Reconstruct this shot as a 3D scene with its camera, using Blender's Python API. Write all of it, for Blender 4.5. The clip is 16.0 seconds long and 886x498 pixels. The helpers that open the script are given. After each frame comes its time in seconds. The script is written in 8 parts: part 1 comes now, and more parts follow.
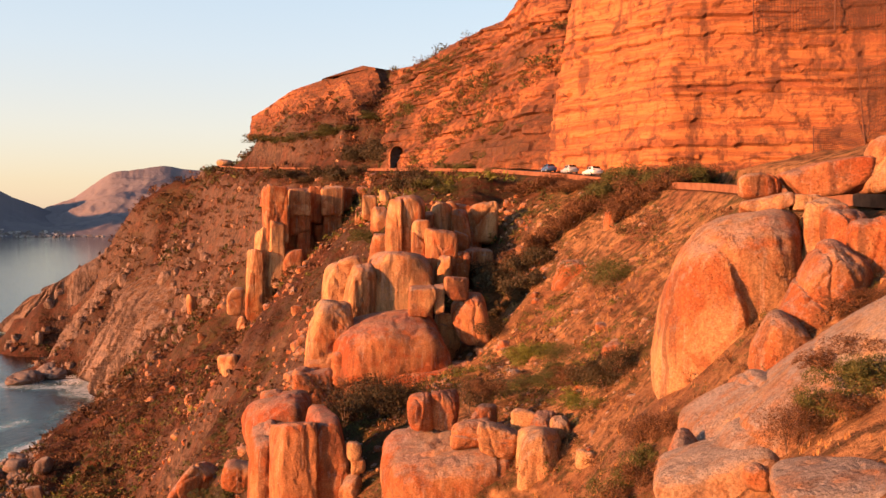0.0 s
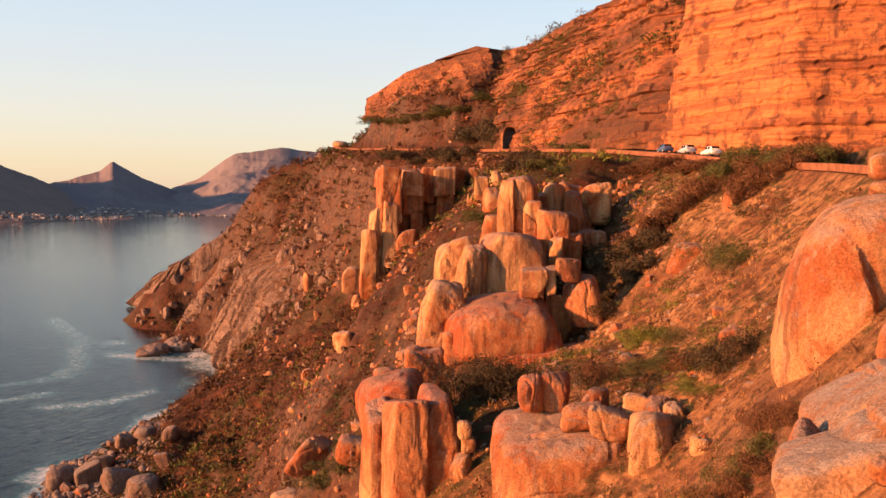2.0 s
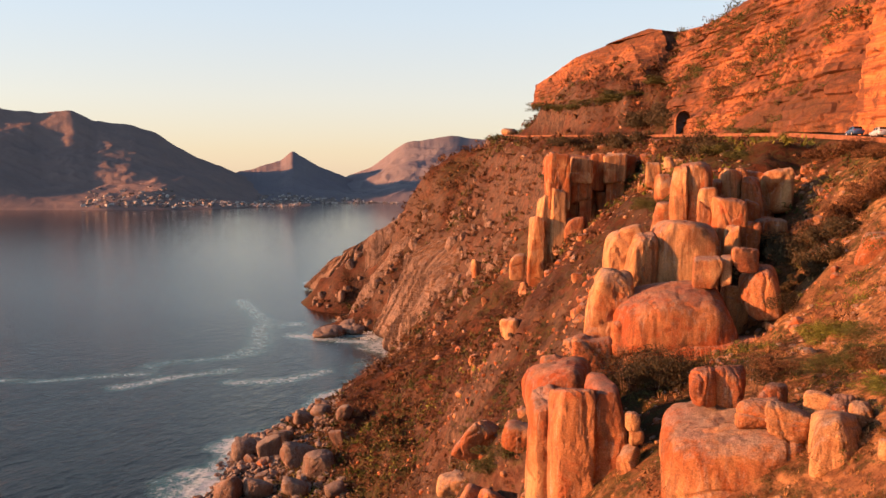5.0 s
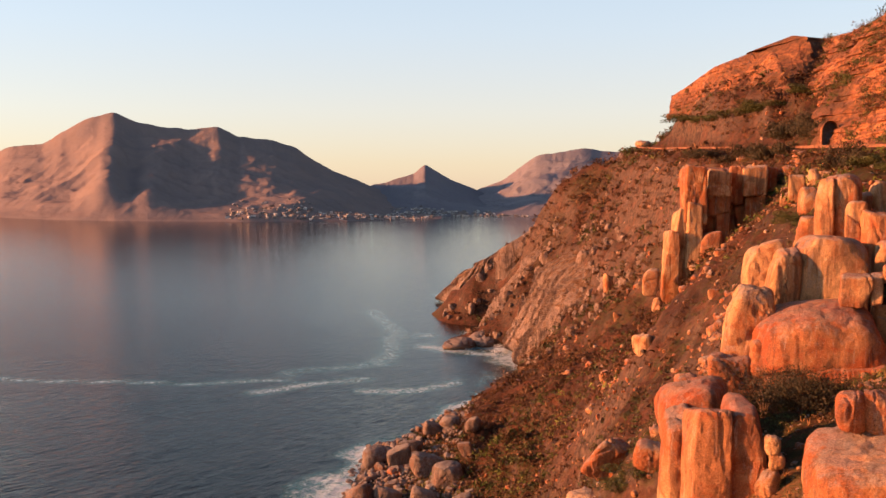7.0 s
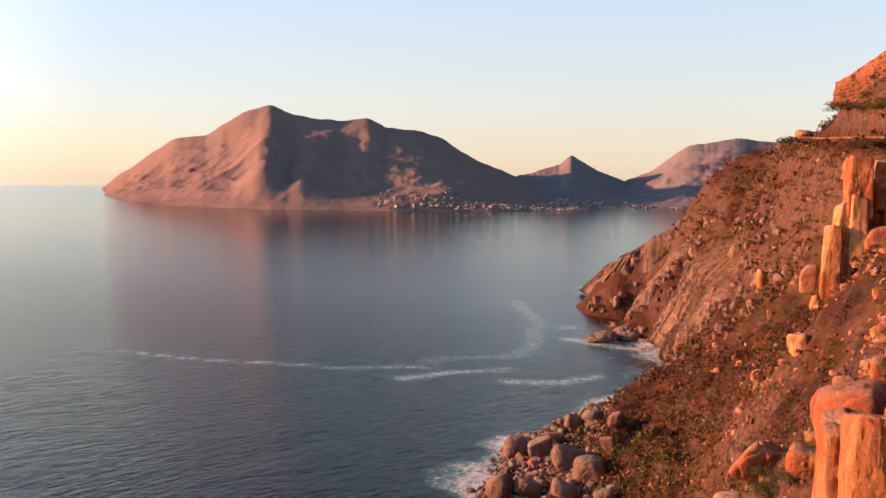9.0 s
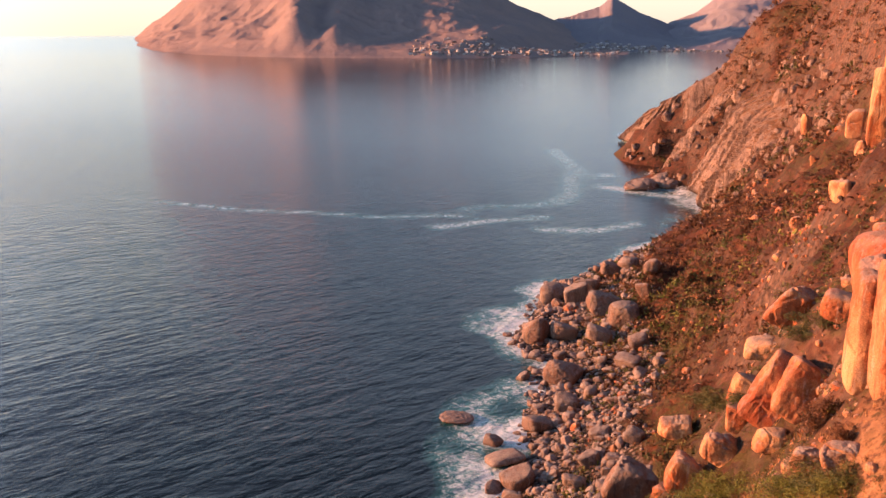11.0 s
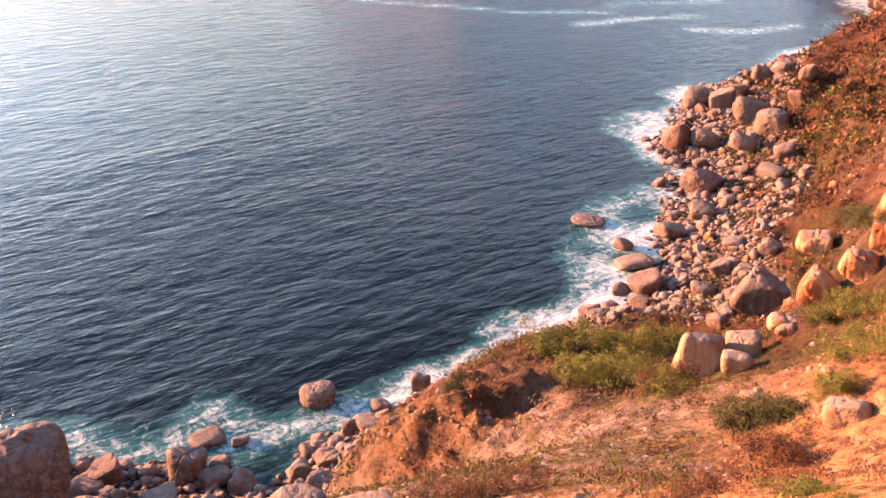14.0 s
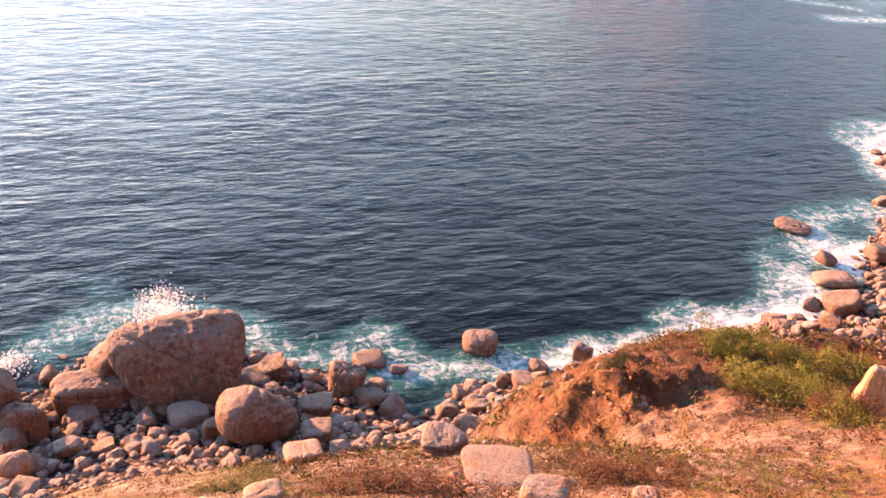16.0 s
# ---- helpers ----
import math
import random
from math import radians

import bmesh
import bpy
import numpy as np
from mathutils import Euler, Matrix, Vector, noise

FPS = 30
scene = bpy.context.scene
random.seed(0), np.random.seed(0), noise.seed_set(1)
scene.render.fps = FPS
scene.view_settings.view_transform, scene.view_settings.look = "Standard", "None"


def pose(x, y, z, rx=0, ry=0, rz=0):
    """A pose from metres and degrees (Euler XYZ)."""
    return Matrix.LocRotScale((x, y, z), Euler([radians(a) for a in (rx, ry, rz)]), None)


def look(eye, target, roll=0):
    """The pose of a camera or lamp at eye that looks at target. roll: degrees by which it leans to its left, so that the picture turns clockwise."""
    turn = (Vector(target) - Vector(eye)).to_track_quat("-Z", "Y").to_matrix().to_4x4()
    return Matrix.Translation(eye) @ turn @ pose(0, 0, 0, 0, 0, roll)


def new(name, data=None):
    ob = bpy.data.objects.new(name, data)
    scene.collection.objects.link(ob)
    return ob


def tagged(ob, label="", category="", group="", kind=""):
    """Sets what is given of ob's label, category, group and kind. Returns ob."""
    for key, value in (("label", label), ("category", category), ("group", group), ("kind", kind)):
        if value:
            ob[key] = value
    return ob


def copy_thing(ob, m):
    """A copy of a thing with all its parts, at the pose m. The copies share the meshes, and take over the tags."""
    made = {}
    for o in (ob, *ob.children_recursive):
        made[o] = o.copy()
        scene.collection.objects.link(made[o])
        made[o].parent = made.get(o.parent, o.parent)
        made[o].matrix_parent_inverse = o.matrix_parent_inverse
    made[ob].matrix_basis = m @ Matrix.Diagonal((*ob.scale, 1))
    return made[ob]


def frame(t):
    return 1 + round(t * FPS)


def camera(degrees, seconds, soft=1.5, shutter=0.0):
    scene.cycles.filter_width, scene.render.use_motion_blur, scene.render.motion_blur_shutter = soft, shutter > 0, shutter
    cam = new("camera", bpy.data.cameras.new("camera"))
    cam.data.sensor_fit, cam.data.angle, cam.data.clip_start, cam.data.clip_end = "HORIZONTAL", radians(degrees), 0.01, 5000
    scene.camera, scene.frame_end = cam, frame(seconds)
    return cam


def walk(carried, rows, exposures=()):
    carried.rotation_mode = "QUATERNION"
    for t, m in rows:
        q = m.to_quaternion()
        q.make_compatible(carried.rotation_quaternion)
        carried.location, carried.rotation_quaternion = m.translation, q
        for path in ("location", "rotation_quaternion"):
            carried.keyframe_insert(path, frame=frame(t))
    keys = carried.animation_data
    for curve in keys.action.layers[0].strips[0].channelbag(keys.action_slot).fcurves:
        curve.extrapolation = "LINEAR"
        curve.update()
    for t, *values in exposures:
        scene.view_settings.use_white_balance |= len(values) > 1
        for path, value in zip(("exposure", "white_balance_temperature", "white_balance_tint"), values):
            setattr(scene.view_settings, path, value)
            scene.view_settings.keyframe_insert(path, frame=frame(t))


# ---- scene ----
from functools import lru_cache

# ---- camera: a hand-held pan from one spot high on the slope ----
EYE = (0.0, 0.0, 90.0)
cam = camera(52.23, 16.0, soft=1.5)
TURNS = [
    (0.0, 87.671, -0.342, 0.014), (0.5, 87.303, -0.648, 1.300), (1.0, 86.908, -0.647, 2.886),
    (1.5, 86.758, -0.595, 4.851), (2.0, 86.414, -0.460, 7.102), (2.5, 85.687, -0.410, 8.825),
    (3.0, 85.740, -0.343, 10.653), (3.5, 85.622, -0.245, 12.344), (4.0, 85.489, -0.376, 14.175),
    (6.5, 86.181, 0.016, 23.631), (7.0, 86.338, -0.208, 25.989), (7.5, 86.282, -0.047, 28.035),
    (8.0, 86.390, 0.028, 30.132), (8.5, 86.116, -0.324, 33.034), (9.0, 85.687, -0.506, 35.156),
    (11.5, 73.193, 0.827, 37.910), (12.0, 70.850, 1.087, 38.683), (12.5, 69.356, 0.805, 39.562),
    (13.0, 66.875, 0.744, 41.227), (13.5, 65.637, 0.793, 43.422), (14.0, 63.578, 1.006, 46.149),
    (14.5, 62.134, 0.346, 49.703), (15.0, 61.422, -1.086, 53.049), (15.5, 60.629, -2.526, 57.404),
    (16.0, 60.563, -3.641, 61.808),
]
EXPOSURES = [(0.0, 1.2, 6400, 10), (4.2, 1.15, 6300, 10), (9.0, 1.15, 6000, 11), (11.5, 1.75, 5600, 12), (14.0, 2.5, 5600, 12), (16.0, 2.7, 5750, 12)]
walk(cam, [(t, pose(*EYE, rx, ry, rz)) for t, rx, ry, rz in TURNS], EXPOSURES)

# ---- evening light ----
SKY = 0.33
SUN_AZ, SUN_EL = radians(-115), radians(10.5)
SUN_DIR = Vector((math.sin(SUN_AZ) * math.cos(SUN_EL), math.cos(SUN_AZ) * math.cos(SUN_EL), math.sin(SUN_EL)))
sun = new("sun", bpy.data.lights.new("sun", "SUN"))
sun.data.energy, sun.data.angle, sun.data.color = 6.0, radians(1.0), (1.0, 0.375, 0.135)
sun.matrix_world = look((0, 0, 0), -SUN_DIR) @ Matrix()
sun.location = (-300, -50, 300)

world = bpy.data.worlds.new("evening_sky")
scene.world = world
world.use_nodes = True
wt = world.node_tree
wn = wt.nodes
sky = wn.new("ShaderNodeTexSky")
sky.sky_type, sky.sun_disc = "NISHITA", False
sky.sun_elevation, sky.sun_rotation = SUN_EL, SUN_AZ
sky.air_density, sky.dust_density, sky.ozone_density, sky.altitude = 1.0, 0.6, 2.0, 90
# the hazy evening gradient over the sea, laid over the clear-sky model
direction = wn.new("ShaderNodeTexCoord")
height = wn.new("ShaderNodeSeparateXYZ")
wt.links.new(direction.outputs["Generated"], height.inputs[0])
ramp = wn.new("ShaderNodeValToRGB")
wt.links.new(height.outputs["Z"], ramp.inputs["Fac"])
stops = [(0.0, (1.0, 0.70, 0.50)), (0.03, (1.0, 0.72, 0.50)), (0.085, (0.99, 0.82, 0.68)), (0.17, (0.87, 0.87, 0.87)), (0.25, (0.76, 0.86, 0.93)), (0.34, (0.58, 0.68, 0.76)), (0.47, (0.19, 0.21, 0.25)), (0.65, (0.075, 0.085, 0.105)), (1.0, (0.05, 0.06, 0.08))]
while len(ramp.color_ramp.elements) < len(stops):
    ramp.color_ramp.elements.new(0.5)
for el, (at_z, colour) in zip(ramp.color_ramp.elements, stops):
    el.position, el.color = at_z, (*colour, 1)
toward = wn.new("ShaderNodeVectorMath")
toward.operation = "DOT_PRODUCT"
wt.links.new(direction.outputs["Generated"], toward.inputs[0])
toward.inputs[1].default_value = SUN_DIR
glow = wn.new("ShaderNodeMapRange")
glow.interpolation_type = "SMOOTHSTEP"
wt.links.new(toward.outputs["Value"], glow.inputs["Value"])
for k, v in zip((1, 2, 3, 4), (0.5, 1.0, 1.0, 3.3)):
    glow.inputs[k].default_value = v
gain = wn.new("ShaderNodeVectorMath")
gain.operation = "SCALE"
wt.links.new(ramp.outputs["Color"], gain.inputs[0])
wt.links.new(glow.outputs[0], gain.inputs["Scale"])
both = wn.new("ShaderNodeMix")
both.data_type = "RGBA"
both.inputs[0].default_value = 0.12
wt.links.new(gain.outputs[0], both.inputs[6])
wt.links.new(sky.outputs[0], both.inputs[7])
wn["Background"].inputs["Strength"].default_value = SKY
wt.links.new(both.outputs[2], wn["Background"].inputs["Color"])


# ---- noise on arrays ----
def _hash(ix, iy, iz, seed):
    h = (ix * 374761393 + iy * 668265263 + iz * 2147483647 + seed * 1274126177) & 0xFFFFFFFF
    h = ((h ^ (h >> 13)) * 1274126177) & 0xFFFFFFFF
    h = ((h ^ (h >> 16)) * 2246822519) & 0xFFFFFFFF
    return ((h ^ (h >> 15)) & 0xFFFFFF) / float(0xFFFFFF)


def vnoise(p, seed=0):
    """Value noise, 0 to 1, at points (n, 3)."""
    i = np.floor(p).astype(np.int64)
    f = p - i
    f = f * f * f * (f * (f * 6 - 15) + 10)
    out = 0
    for dx in (0, 1):
        wx = f[:, 0] if dx else 1 - f[:, 0]
        for dy in (0, 1):
            wy = f[:, 1] if dy else 1 - f[:, 1]
            for dz in (0, 1):
                wz = f[:, 2] if dz else 1 - f[:, 2]
                out = out + wx * wy * wz * _hash(i[:, 0] + dx, i[:, 1] + dy, i[:, 2] + dz, seed)
    return out


def fbm(p, size, octaves=4, seed=0, ridged=False):
    """Fractal noise, about -1 to 1; size is the largest feature in metres."""
    p = np.asarray(p, float) / size
    total, amp, norm = 0, 1.0, 0
    for o in range(octaves):
        n = vnoise(p * 2.03 ** o + 17.3 * o, seed + o) * 2 - 1
        if ridged:
            n = 1 - 2 * np.abs(n)
        total = total + amp * n
        norm += amp
        amp *= 0.5
    return total / norm


def smooth(a, lo, hi):
    t = np.clip((a - lo) / (hi - lo), 0, 1)
    return t * t * (3 - 2 * t)


def mesh_object(name, verts, faces, material, parent=None, soft=True):
    me = bpy.data.meshes.new(name)
    me.from_pydata(np.asarray(verts).tolist(), [], faces.tolist() if hasattr(faces, "tolist") else faces)
    if soft:
        me.shade_smooth()
    for m in material if isinstance(material, (list, tuple)) else [material]:
        me.materials.append(m)
    ob = new(name, me)
    ob.parent = parent
    return ob


def grid_faces(nu, nv, keep=None):
    i = np.arange(nu - 1)[:, None] * nv + np.arange(nv - 1)[None, :]
    q = np.stack([i, i + nv, i + nv + 1, i + 1], -1).reshape(-1, 4)
    return q if keep is None else q[keep[q].any(1)]


def prune(verts, faces):
    used, inv = np.unique(faces, return_inverse=True)
    return verts[used], inv.reshape(faces.shape), used
# ---- materials ----
def nodes_of(name):
    m = bpy.data.materials.new(name)
    m.use_nodes = True
    t = m.node_tree
    return m, t, t.nodes["Principled BSDF"]


class Tree:
    """Short hand for building node trees."""
    def __init__(self, name):
        self.mat, self.t, self.bsdf = nodes_of(name)

    def n(self, kind, **ins):
        node = self.t.nodes.new("ShaderNode" + kind)
        for k, v in ins.items():
            k = k.replace("_", " ")
            if isinstance(v, bpy.types.NodeSocket):
                self.t.links.new(v, node.inputs[k])
            else:
                node.inputs[k].default_value = v
        return node

    def link(self, a, b):
        self.t.links.new(a, b)

    def coords(self):
        return self.n("NewGeometry").outputs["Position"]

    def noise(self, vec, scale, detail=5.0, rough=0.6, distort=0.0):
        return self.n("TexNoise", Vector=vec, Scale=scale, Detail=detail, Roughness=rough, Distortion=distort).outputs["Fac"]

    def ramp(self, fac, *stops):
        r = self.t.nodes.new("ShaderNodeValToRGB")
        e = r.color_ramp.elements
        while len(e) < len(stops):
            e.new(0.5)
        for el, (pos, col) in zip(e, stops):
            el.position = pos
            el.color = (*col, 1) if isinstance(col, tuple) else (col, col, col, 1)
        self.link(fac, r.inputs["Fac"])
        return r.outputs["Color"]

    def mix(self, fac, a, b):
        m = self.t.nodes.new("ShaderNodeMix")
        m.data_type = "RGBA"
        for sock, v in ((m.inputs[0], fac), (m.inputs[6], a), (m.inputs[7], b)):
            if isinstance(v, bpy.types.NodeSocket):
                self.link(v, sock)
            else:
                sock.default_value = v if isinstance(v, (int, float)) else (*v, 1)
        return m.outputs[2]

    def math(self, op, a, b=0.0, clamp=False):
        m = self.t.nodes.new("ShaderNodeMath")
        m.operation, m.use_clamp = op, clamp
        for sock, v in zip(m.inputs, (a, b)):
            if isinstance(v, bpy.types.NodeSocket):
                self.link(v, sock)
            else:
                sock.default_value = v
        return m.outputs[0]

    def scaled(self, vec, x, y, z):
        m = self.t.nodes.new("ShaderNodeMapping")
        m.inputs["Scale"].default_value = (x, y, z)
        self.link(vec, m.inputs["Vector"])
        return m.outputs[0]

    def bump(self, height, distance, strength=1.0, after=None):
        b = self.n("Bump", Height=height, Distance=distance, Strength=strength)
        if after:
            self.link(after, b.inputs["Normal"])
        return b.outputs["Normal"]

    def finish(self, colour, rough=0.9, normal=None, spec=0.3):
        for key, v in (("Base Color", colour), ("Roughness", rough), ("Normal", normal)):
            if isinstance(v, bpy.types.NodeSocket):
                self.link(v, self.bsdf.inputs[key])
            elif v is not None:
                self.bsdf.inputs[key].default_value = (*v, 1) if isinstance(v, tuple) else v
        self.bsdf.inputs["Specular IOR Level"].default_value = spec
        return self.mat


def granite(name, base, stain, dark, lichen=0.35, grain=1.0, wet=False):
    """Weathered granite: tan body, rusty run-off streaks, grey lichen caps, cracks."""
    t = Tree(name)
    p = t.coords()
    rnd = t.n("ObjectInfo").outputs["Random"]
    big = t.noise(p, 0.16 * grain, 4, 0.6, 0.6)
    mid = t.noise(p, 0.9 * grain, 6, 0.65, 0.3)
    fine = t.noise(p, 9.0 * grain, 4, 0.7)
    streak = t.noise(t.scaled(p, 0.55 * grain, 0.55 * grain, 0.07 * grain), 1.6, 5, 0.6, 0.4)
    col = t.mix(t.ramp(t.math("ADD", t.math("MULTIPLY", rnd, 0.25), big), (0.56, 0.0), (0.74, 1.0)), base, stain)
    col = t.mix(t.ramp(streak, (0.48, 0.0), (0.61, 0.7)), col, dark)
    runs = t.noise(t.scaled(p, 1.3 * grain, 1.3 * grain, 0.12 * grain), 1.6, 5, 0.65, 0.3)
    col = t.mix(t.ramp(runs, (0.57, 0.0), (0.66, 0.35)), col, (0.60, 0.46, 0.35))
    blotch = t.noise(p, 0.42 * grain, 5, 0.65, 1.0)
    col = t.mix(t.ramp(blotch, (0.55, 0.0), (0.64, 0.7)), col, stain)
    up = t.n("SeparateXYZ", Vector=t.n("NewGeometry").outputs["Normal"]).outputs["Z"]
    cap = t.math("MULTIPLY", t.ramp(t.math("ADD", t.math("MULTIPLY", up, 0.35), mid), (0.62, 0.0), (0.84, 1.0)), lichen * 1.6, True)
    col = t.mix(cap, col, (0.33, 0.31, 0.29))
    fleck = t.noise(p, 5.5 * grain, 6, 0.8)
    col = t.mix(t.ramp(fleck, (0.58, 0.0), (0.66, 0.45)), col, (0.64, 0.50, 0.38))
    col = t.mix(t.ramp(fleck, (0.36, 0.55), (0.43, 0.0)), col, dark)
    speck = t.ramp(fine, (0.36, 0.6), (0.62, 1.1))
    m = t.t.nodes.new("ShaderNodeMix")
    m.data_type, m.blend_type = "RGBA", "MULTIPLY"
    m.inputs[0].default_value = 1.0
    t.link(col, m.inputs[6])
    t.link(speck, m.inputs[7])
    crack = t.n("TexVoronoi", Vector=t.scaled(p, 1, 1, 0.6), Scale=0.33 * grain)
    crack.feature = "DISTANCE_TO_EDGE"
    gap = t.ramp(crack.outputs["Distance"], (0.0, 0.0), (0.03, 1.0))
    pits = t.noise(p, 2.6 * grain, 6, 0.75, 0.2)
    nb = t.bump(mid, 0.3 / grain, 0.6)
    nb = t.bump(pits, 0.22 / grain, 0.9, nb)
    nb = t.bump(fine, 0.10 / grain, 0.9, nb)
    nb = t.bump(gap, 0.04 / grain, 0.3, nb)
    out = m.outputs[2]
    if wet:
        z = t.n("SeparateXYZ", Vector=p).outputs["Z"]
        out = t.mix(t.ramp(t.math("ADD", z, mid), (0.0, 1.0), (1.0, 0.0)), out, (0.035, 0.028, 0.024))
    return t.finish(out, 0.88, nb)


ROCK = granite("warm_granite", (0.60, 0.335, 0.15), (0.38, 0.115, 0.034), (0.15, 0.075, 0.04))
ROCK_PALE = granite("pale_granite", (0.50, 0.32, 0.18), (0.40, 0.18, 0.075), (0.21, 0.13, 0.085), 0.5)
ROCK_RED = granite("rust_granite", (0.50, 0.215, 0.085), (0.38, 0.09, 0.026), (0.14, 0.06, 0.034), 0.25)
ROCK_SHORE = granite("shore_granite", (0.19, 0.135, 0.105), (0.17, 0.09, 0.058), (0.07, 0.055, 0.048), 0.3, 1.2, wet=True)
ROCK_COBBLE = granite("beach_cobble", (0.25, 0.19, 0.16), (0.21, 0.14, 0.11), (0.13, 0.105, 0.09), 0.4, 1.4, wet=True)


def strata_material():
    t = Tree("layered_sandstone")
    p = t.coords()
    warp = t.noise(p, 0.05, 3)
    z = t.n("SeparateXYZ", Vector=p).outputs["Z"]
    zz = t.math("ADD", z, t.math("MULTIPLY", warp, 6.0))
    v = t.n("CombineXYZ", Z=zz)
    band = t.noise(v.outputs[0], 0.55, 6, 0.75)
    band2 = t.noise(t.scaled(p, 0.03, 0.03, 1.0), 0.9, 5, 0.7)
    mid = t.noise(p, 0.5, 6, 0.68, 0.5)
    fine = t.noise(p, 3.0, 5, 0.7)
    tufts = t.n("Attribute")
    tufts.attribute_name = "grass"
    muted = tufts.outputs["Fac"]
    col = t.ramp(band, (0.34, (0.16, 0.058, 0.03)), (0.43, (0.35, 0.118, 0.042)), (0.53, (0.47, 0.195, 0.066)), (0.63, (0.34, 0.108, 0.038)), (0.72, (0.20, 0.07, 0.034)))
    # road cliff's right face: weaker sunlight put into the colour, besides its brush
    col = t.mix(t.math("MULTIPLY", muted, 0.92), col, (0.09, 0.031, 0.016))
    col = t.mix(t.ramp(band2, (0.48, 0.0), (0.60, 0.8)), col, (0.23, 0.075, 0.032))
    thin = t.noise(t.n("CombineXYZ", Z=t.math("ADD", z, t.math("MULTIPLY", t.noise(p, 0.12, 4), 3.0))).outputs[0], 1.1, 3, 0.6)
    seam = t.math("MULTIPLY", t.ramp(thin, (0.58, 0.0), (0.62, 0.9)), t.ramp(mid, (0.36, 0.2), (0.55, 1.0)))
    col = t.mix(seam, col, (0.085, 0.026, 0.016))
    col = t.mix(t.ramp(t.math("ADD", mid, t.math("MULTIPLY", muted, 0.10)), (0.51, 0.0), (0.63, 0.9)), col, (0.115, 0.045, 0.024))
    col = t.mix(t.math("MULTIPLY", t.ramp(fine, (0.54, 0.0), (0.68, 0.5)), t.math("SUBTRACT", 1.0, t.math("MULTIPLY", muted, 0.5))), col, (0.47, 0.205, 0.08))
    scar = t.noise(t.scaled(p, 0.35, 0.35, 0.06), 1.0, 5, 0.65)
    col = t.mix(t.ramp(t.math("ADD", scar, t.math("MULTIPLY", muted, 0.08)), (0.53, 0.0), (0.62, 0.75)), col, (0.10, 0.042, 0.024))
    cover = t.ramp(t.math("ADD", t.math("MULTIPLY", muted, 0.34), t.noise(t.scaled(p, 0.1, 0.1, 0.22), 1.0, 6, 0.7)), (0.58, 0.0), (0.84, 0.88))
    col = t.mix(cover, col, t.mix(t.ramp(fine, (0.4, 0.0), (0.6, 1.0)), (0.04, 0.028, 0.012), (0.13, 0.055, 0.025)))
    nb = t.bump(band, 0.8, 0.7)
    nb = t.bump(mid, 0.7, 0.8, nb)
    nb = t.bump(fine, 0.15, 0.8, nb)
    return t.finish(col, 0.92, nb)


STRATA = strata_material()


def jointed_material():
    """Grey-brown sea cliff granite, split by upright joints."""
    t = Tree("jointed_granite")
    p = t.coords()
    tall = t.noise(t.scaled(p, 0.30, 0.30, 0.035), 1.0, 6, 0.7, 0.4)
    mid = t.noise(p, 0.22, 7, 0.7, 0.4)
    fine = t.noise(p, 1.6, 5, 0.7)
    col = t.ramp(mid, (0.34, (0.11, 0.08, 0.064)), (0.46, (0.24, 0.17, 0.135)), (0.60, (0.31, 0.215, 0.16)), (0.68, (0.26, 0.125, 0.075)))
    col = t.mix(t.ramp(tall, (0.53, 0.0), (0.60, 0.7)), col, (0.09, 0.06, 0.046))
    cleft = t.noise(t.scaled(p, 0.9, 0.9, 0.14), 1.0, 5, 0.7, 0.5)
    col = t.mix(t.ramp(cleft, (0.56, 0.0), (0.62, 0.7)), col, (0.07, 0.045, 0.035))
    col = t.mix(t.ramp(cleft, (0.36, 0.7), (0.43, 0.0)), col, (0.42, 0.31, 0.235))
    up = t.n("SeparateXYZ", Vector=t.n("NewGeometry").outputs["Normal"]).outputs["Z"]
    brush = t.ramp(t.math("ADD", up, t.math("MULTIPLY", t.math("SUBTRACT", mid, 0.5), 2.0)), (0.66, 0.0), (0.82, 0.9))
    col = t.mix(brush, col, t.mix(t.ramp(fine, (0.4, 0.0), (0.6, 1.0)), (0.10, 0.06, 0.026), (0.20, 0.085, 0.035)))
    z = t.n("SeparateXYZ", Vector=p).outputs["Z"]
    col = t.mix(t.ramp(t.math("MULTIPLY", t.math("ADD", z, t.math("MULTIPLY", mid, 6.0)), 0.1), (0.35, 0.85), (0.75, 0.0)), col, (0.05, 0.04, 0.036))
    nb = t.bump(tall, 2.5, 0.9)
    nb = t.bump(mid, 2.0, 0.9, nb)
    nb = t.bump(fine, 0.35, 0.9, nb)
    return t.finish(col, 0.92, nb, 0.2)


JOINTED = jointed_material()


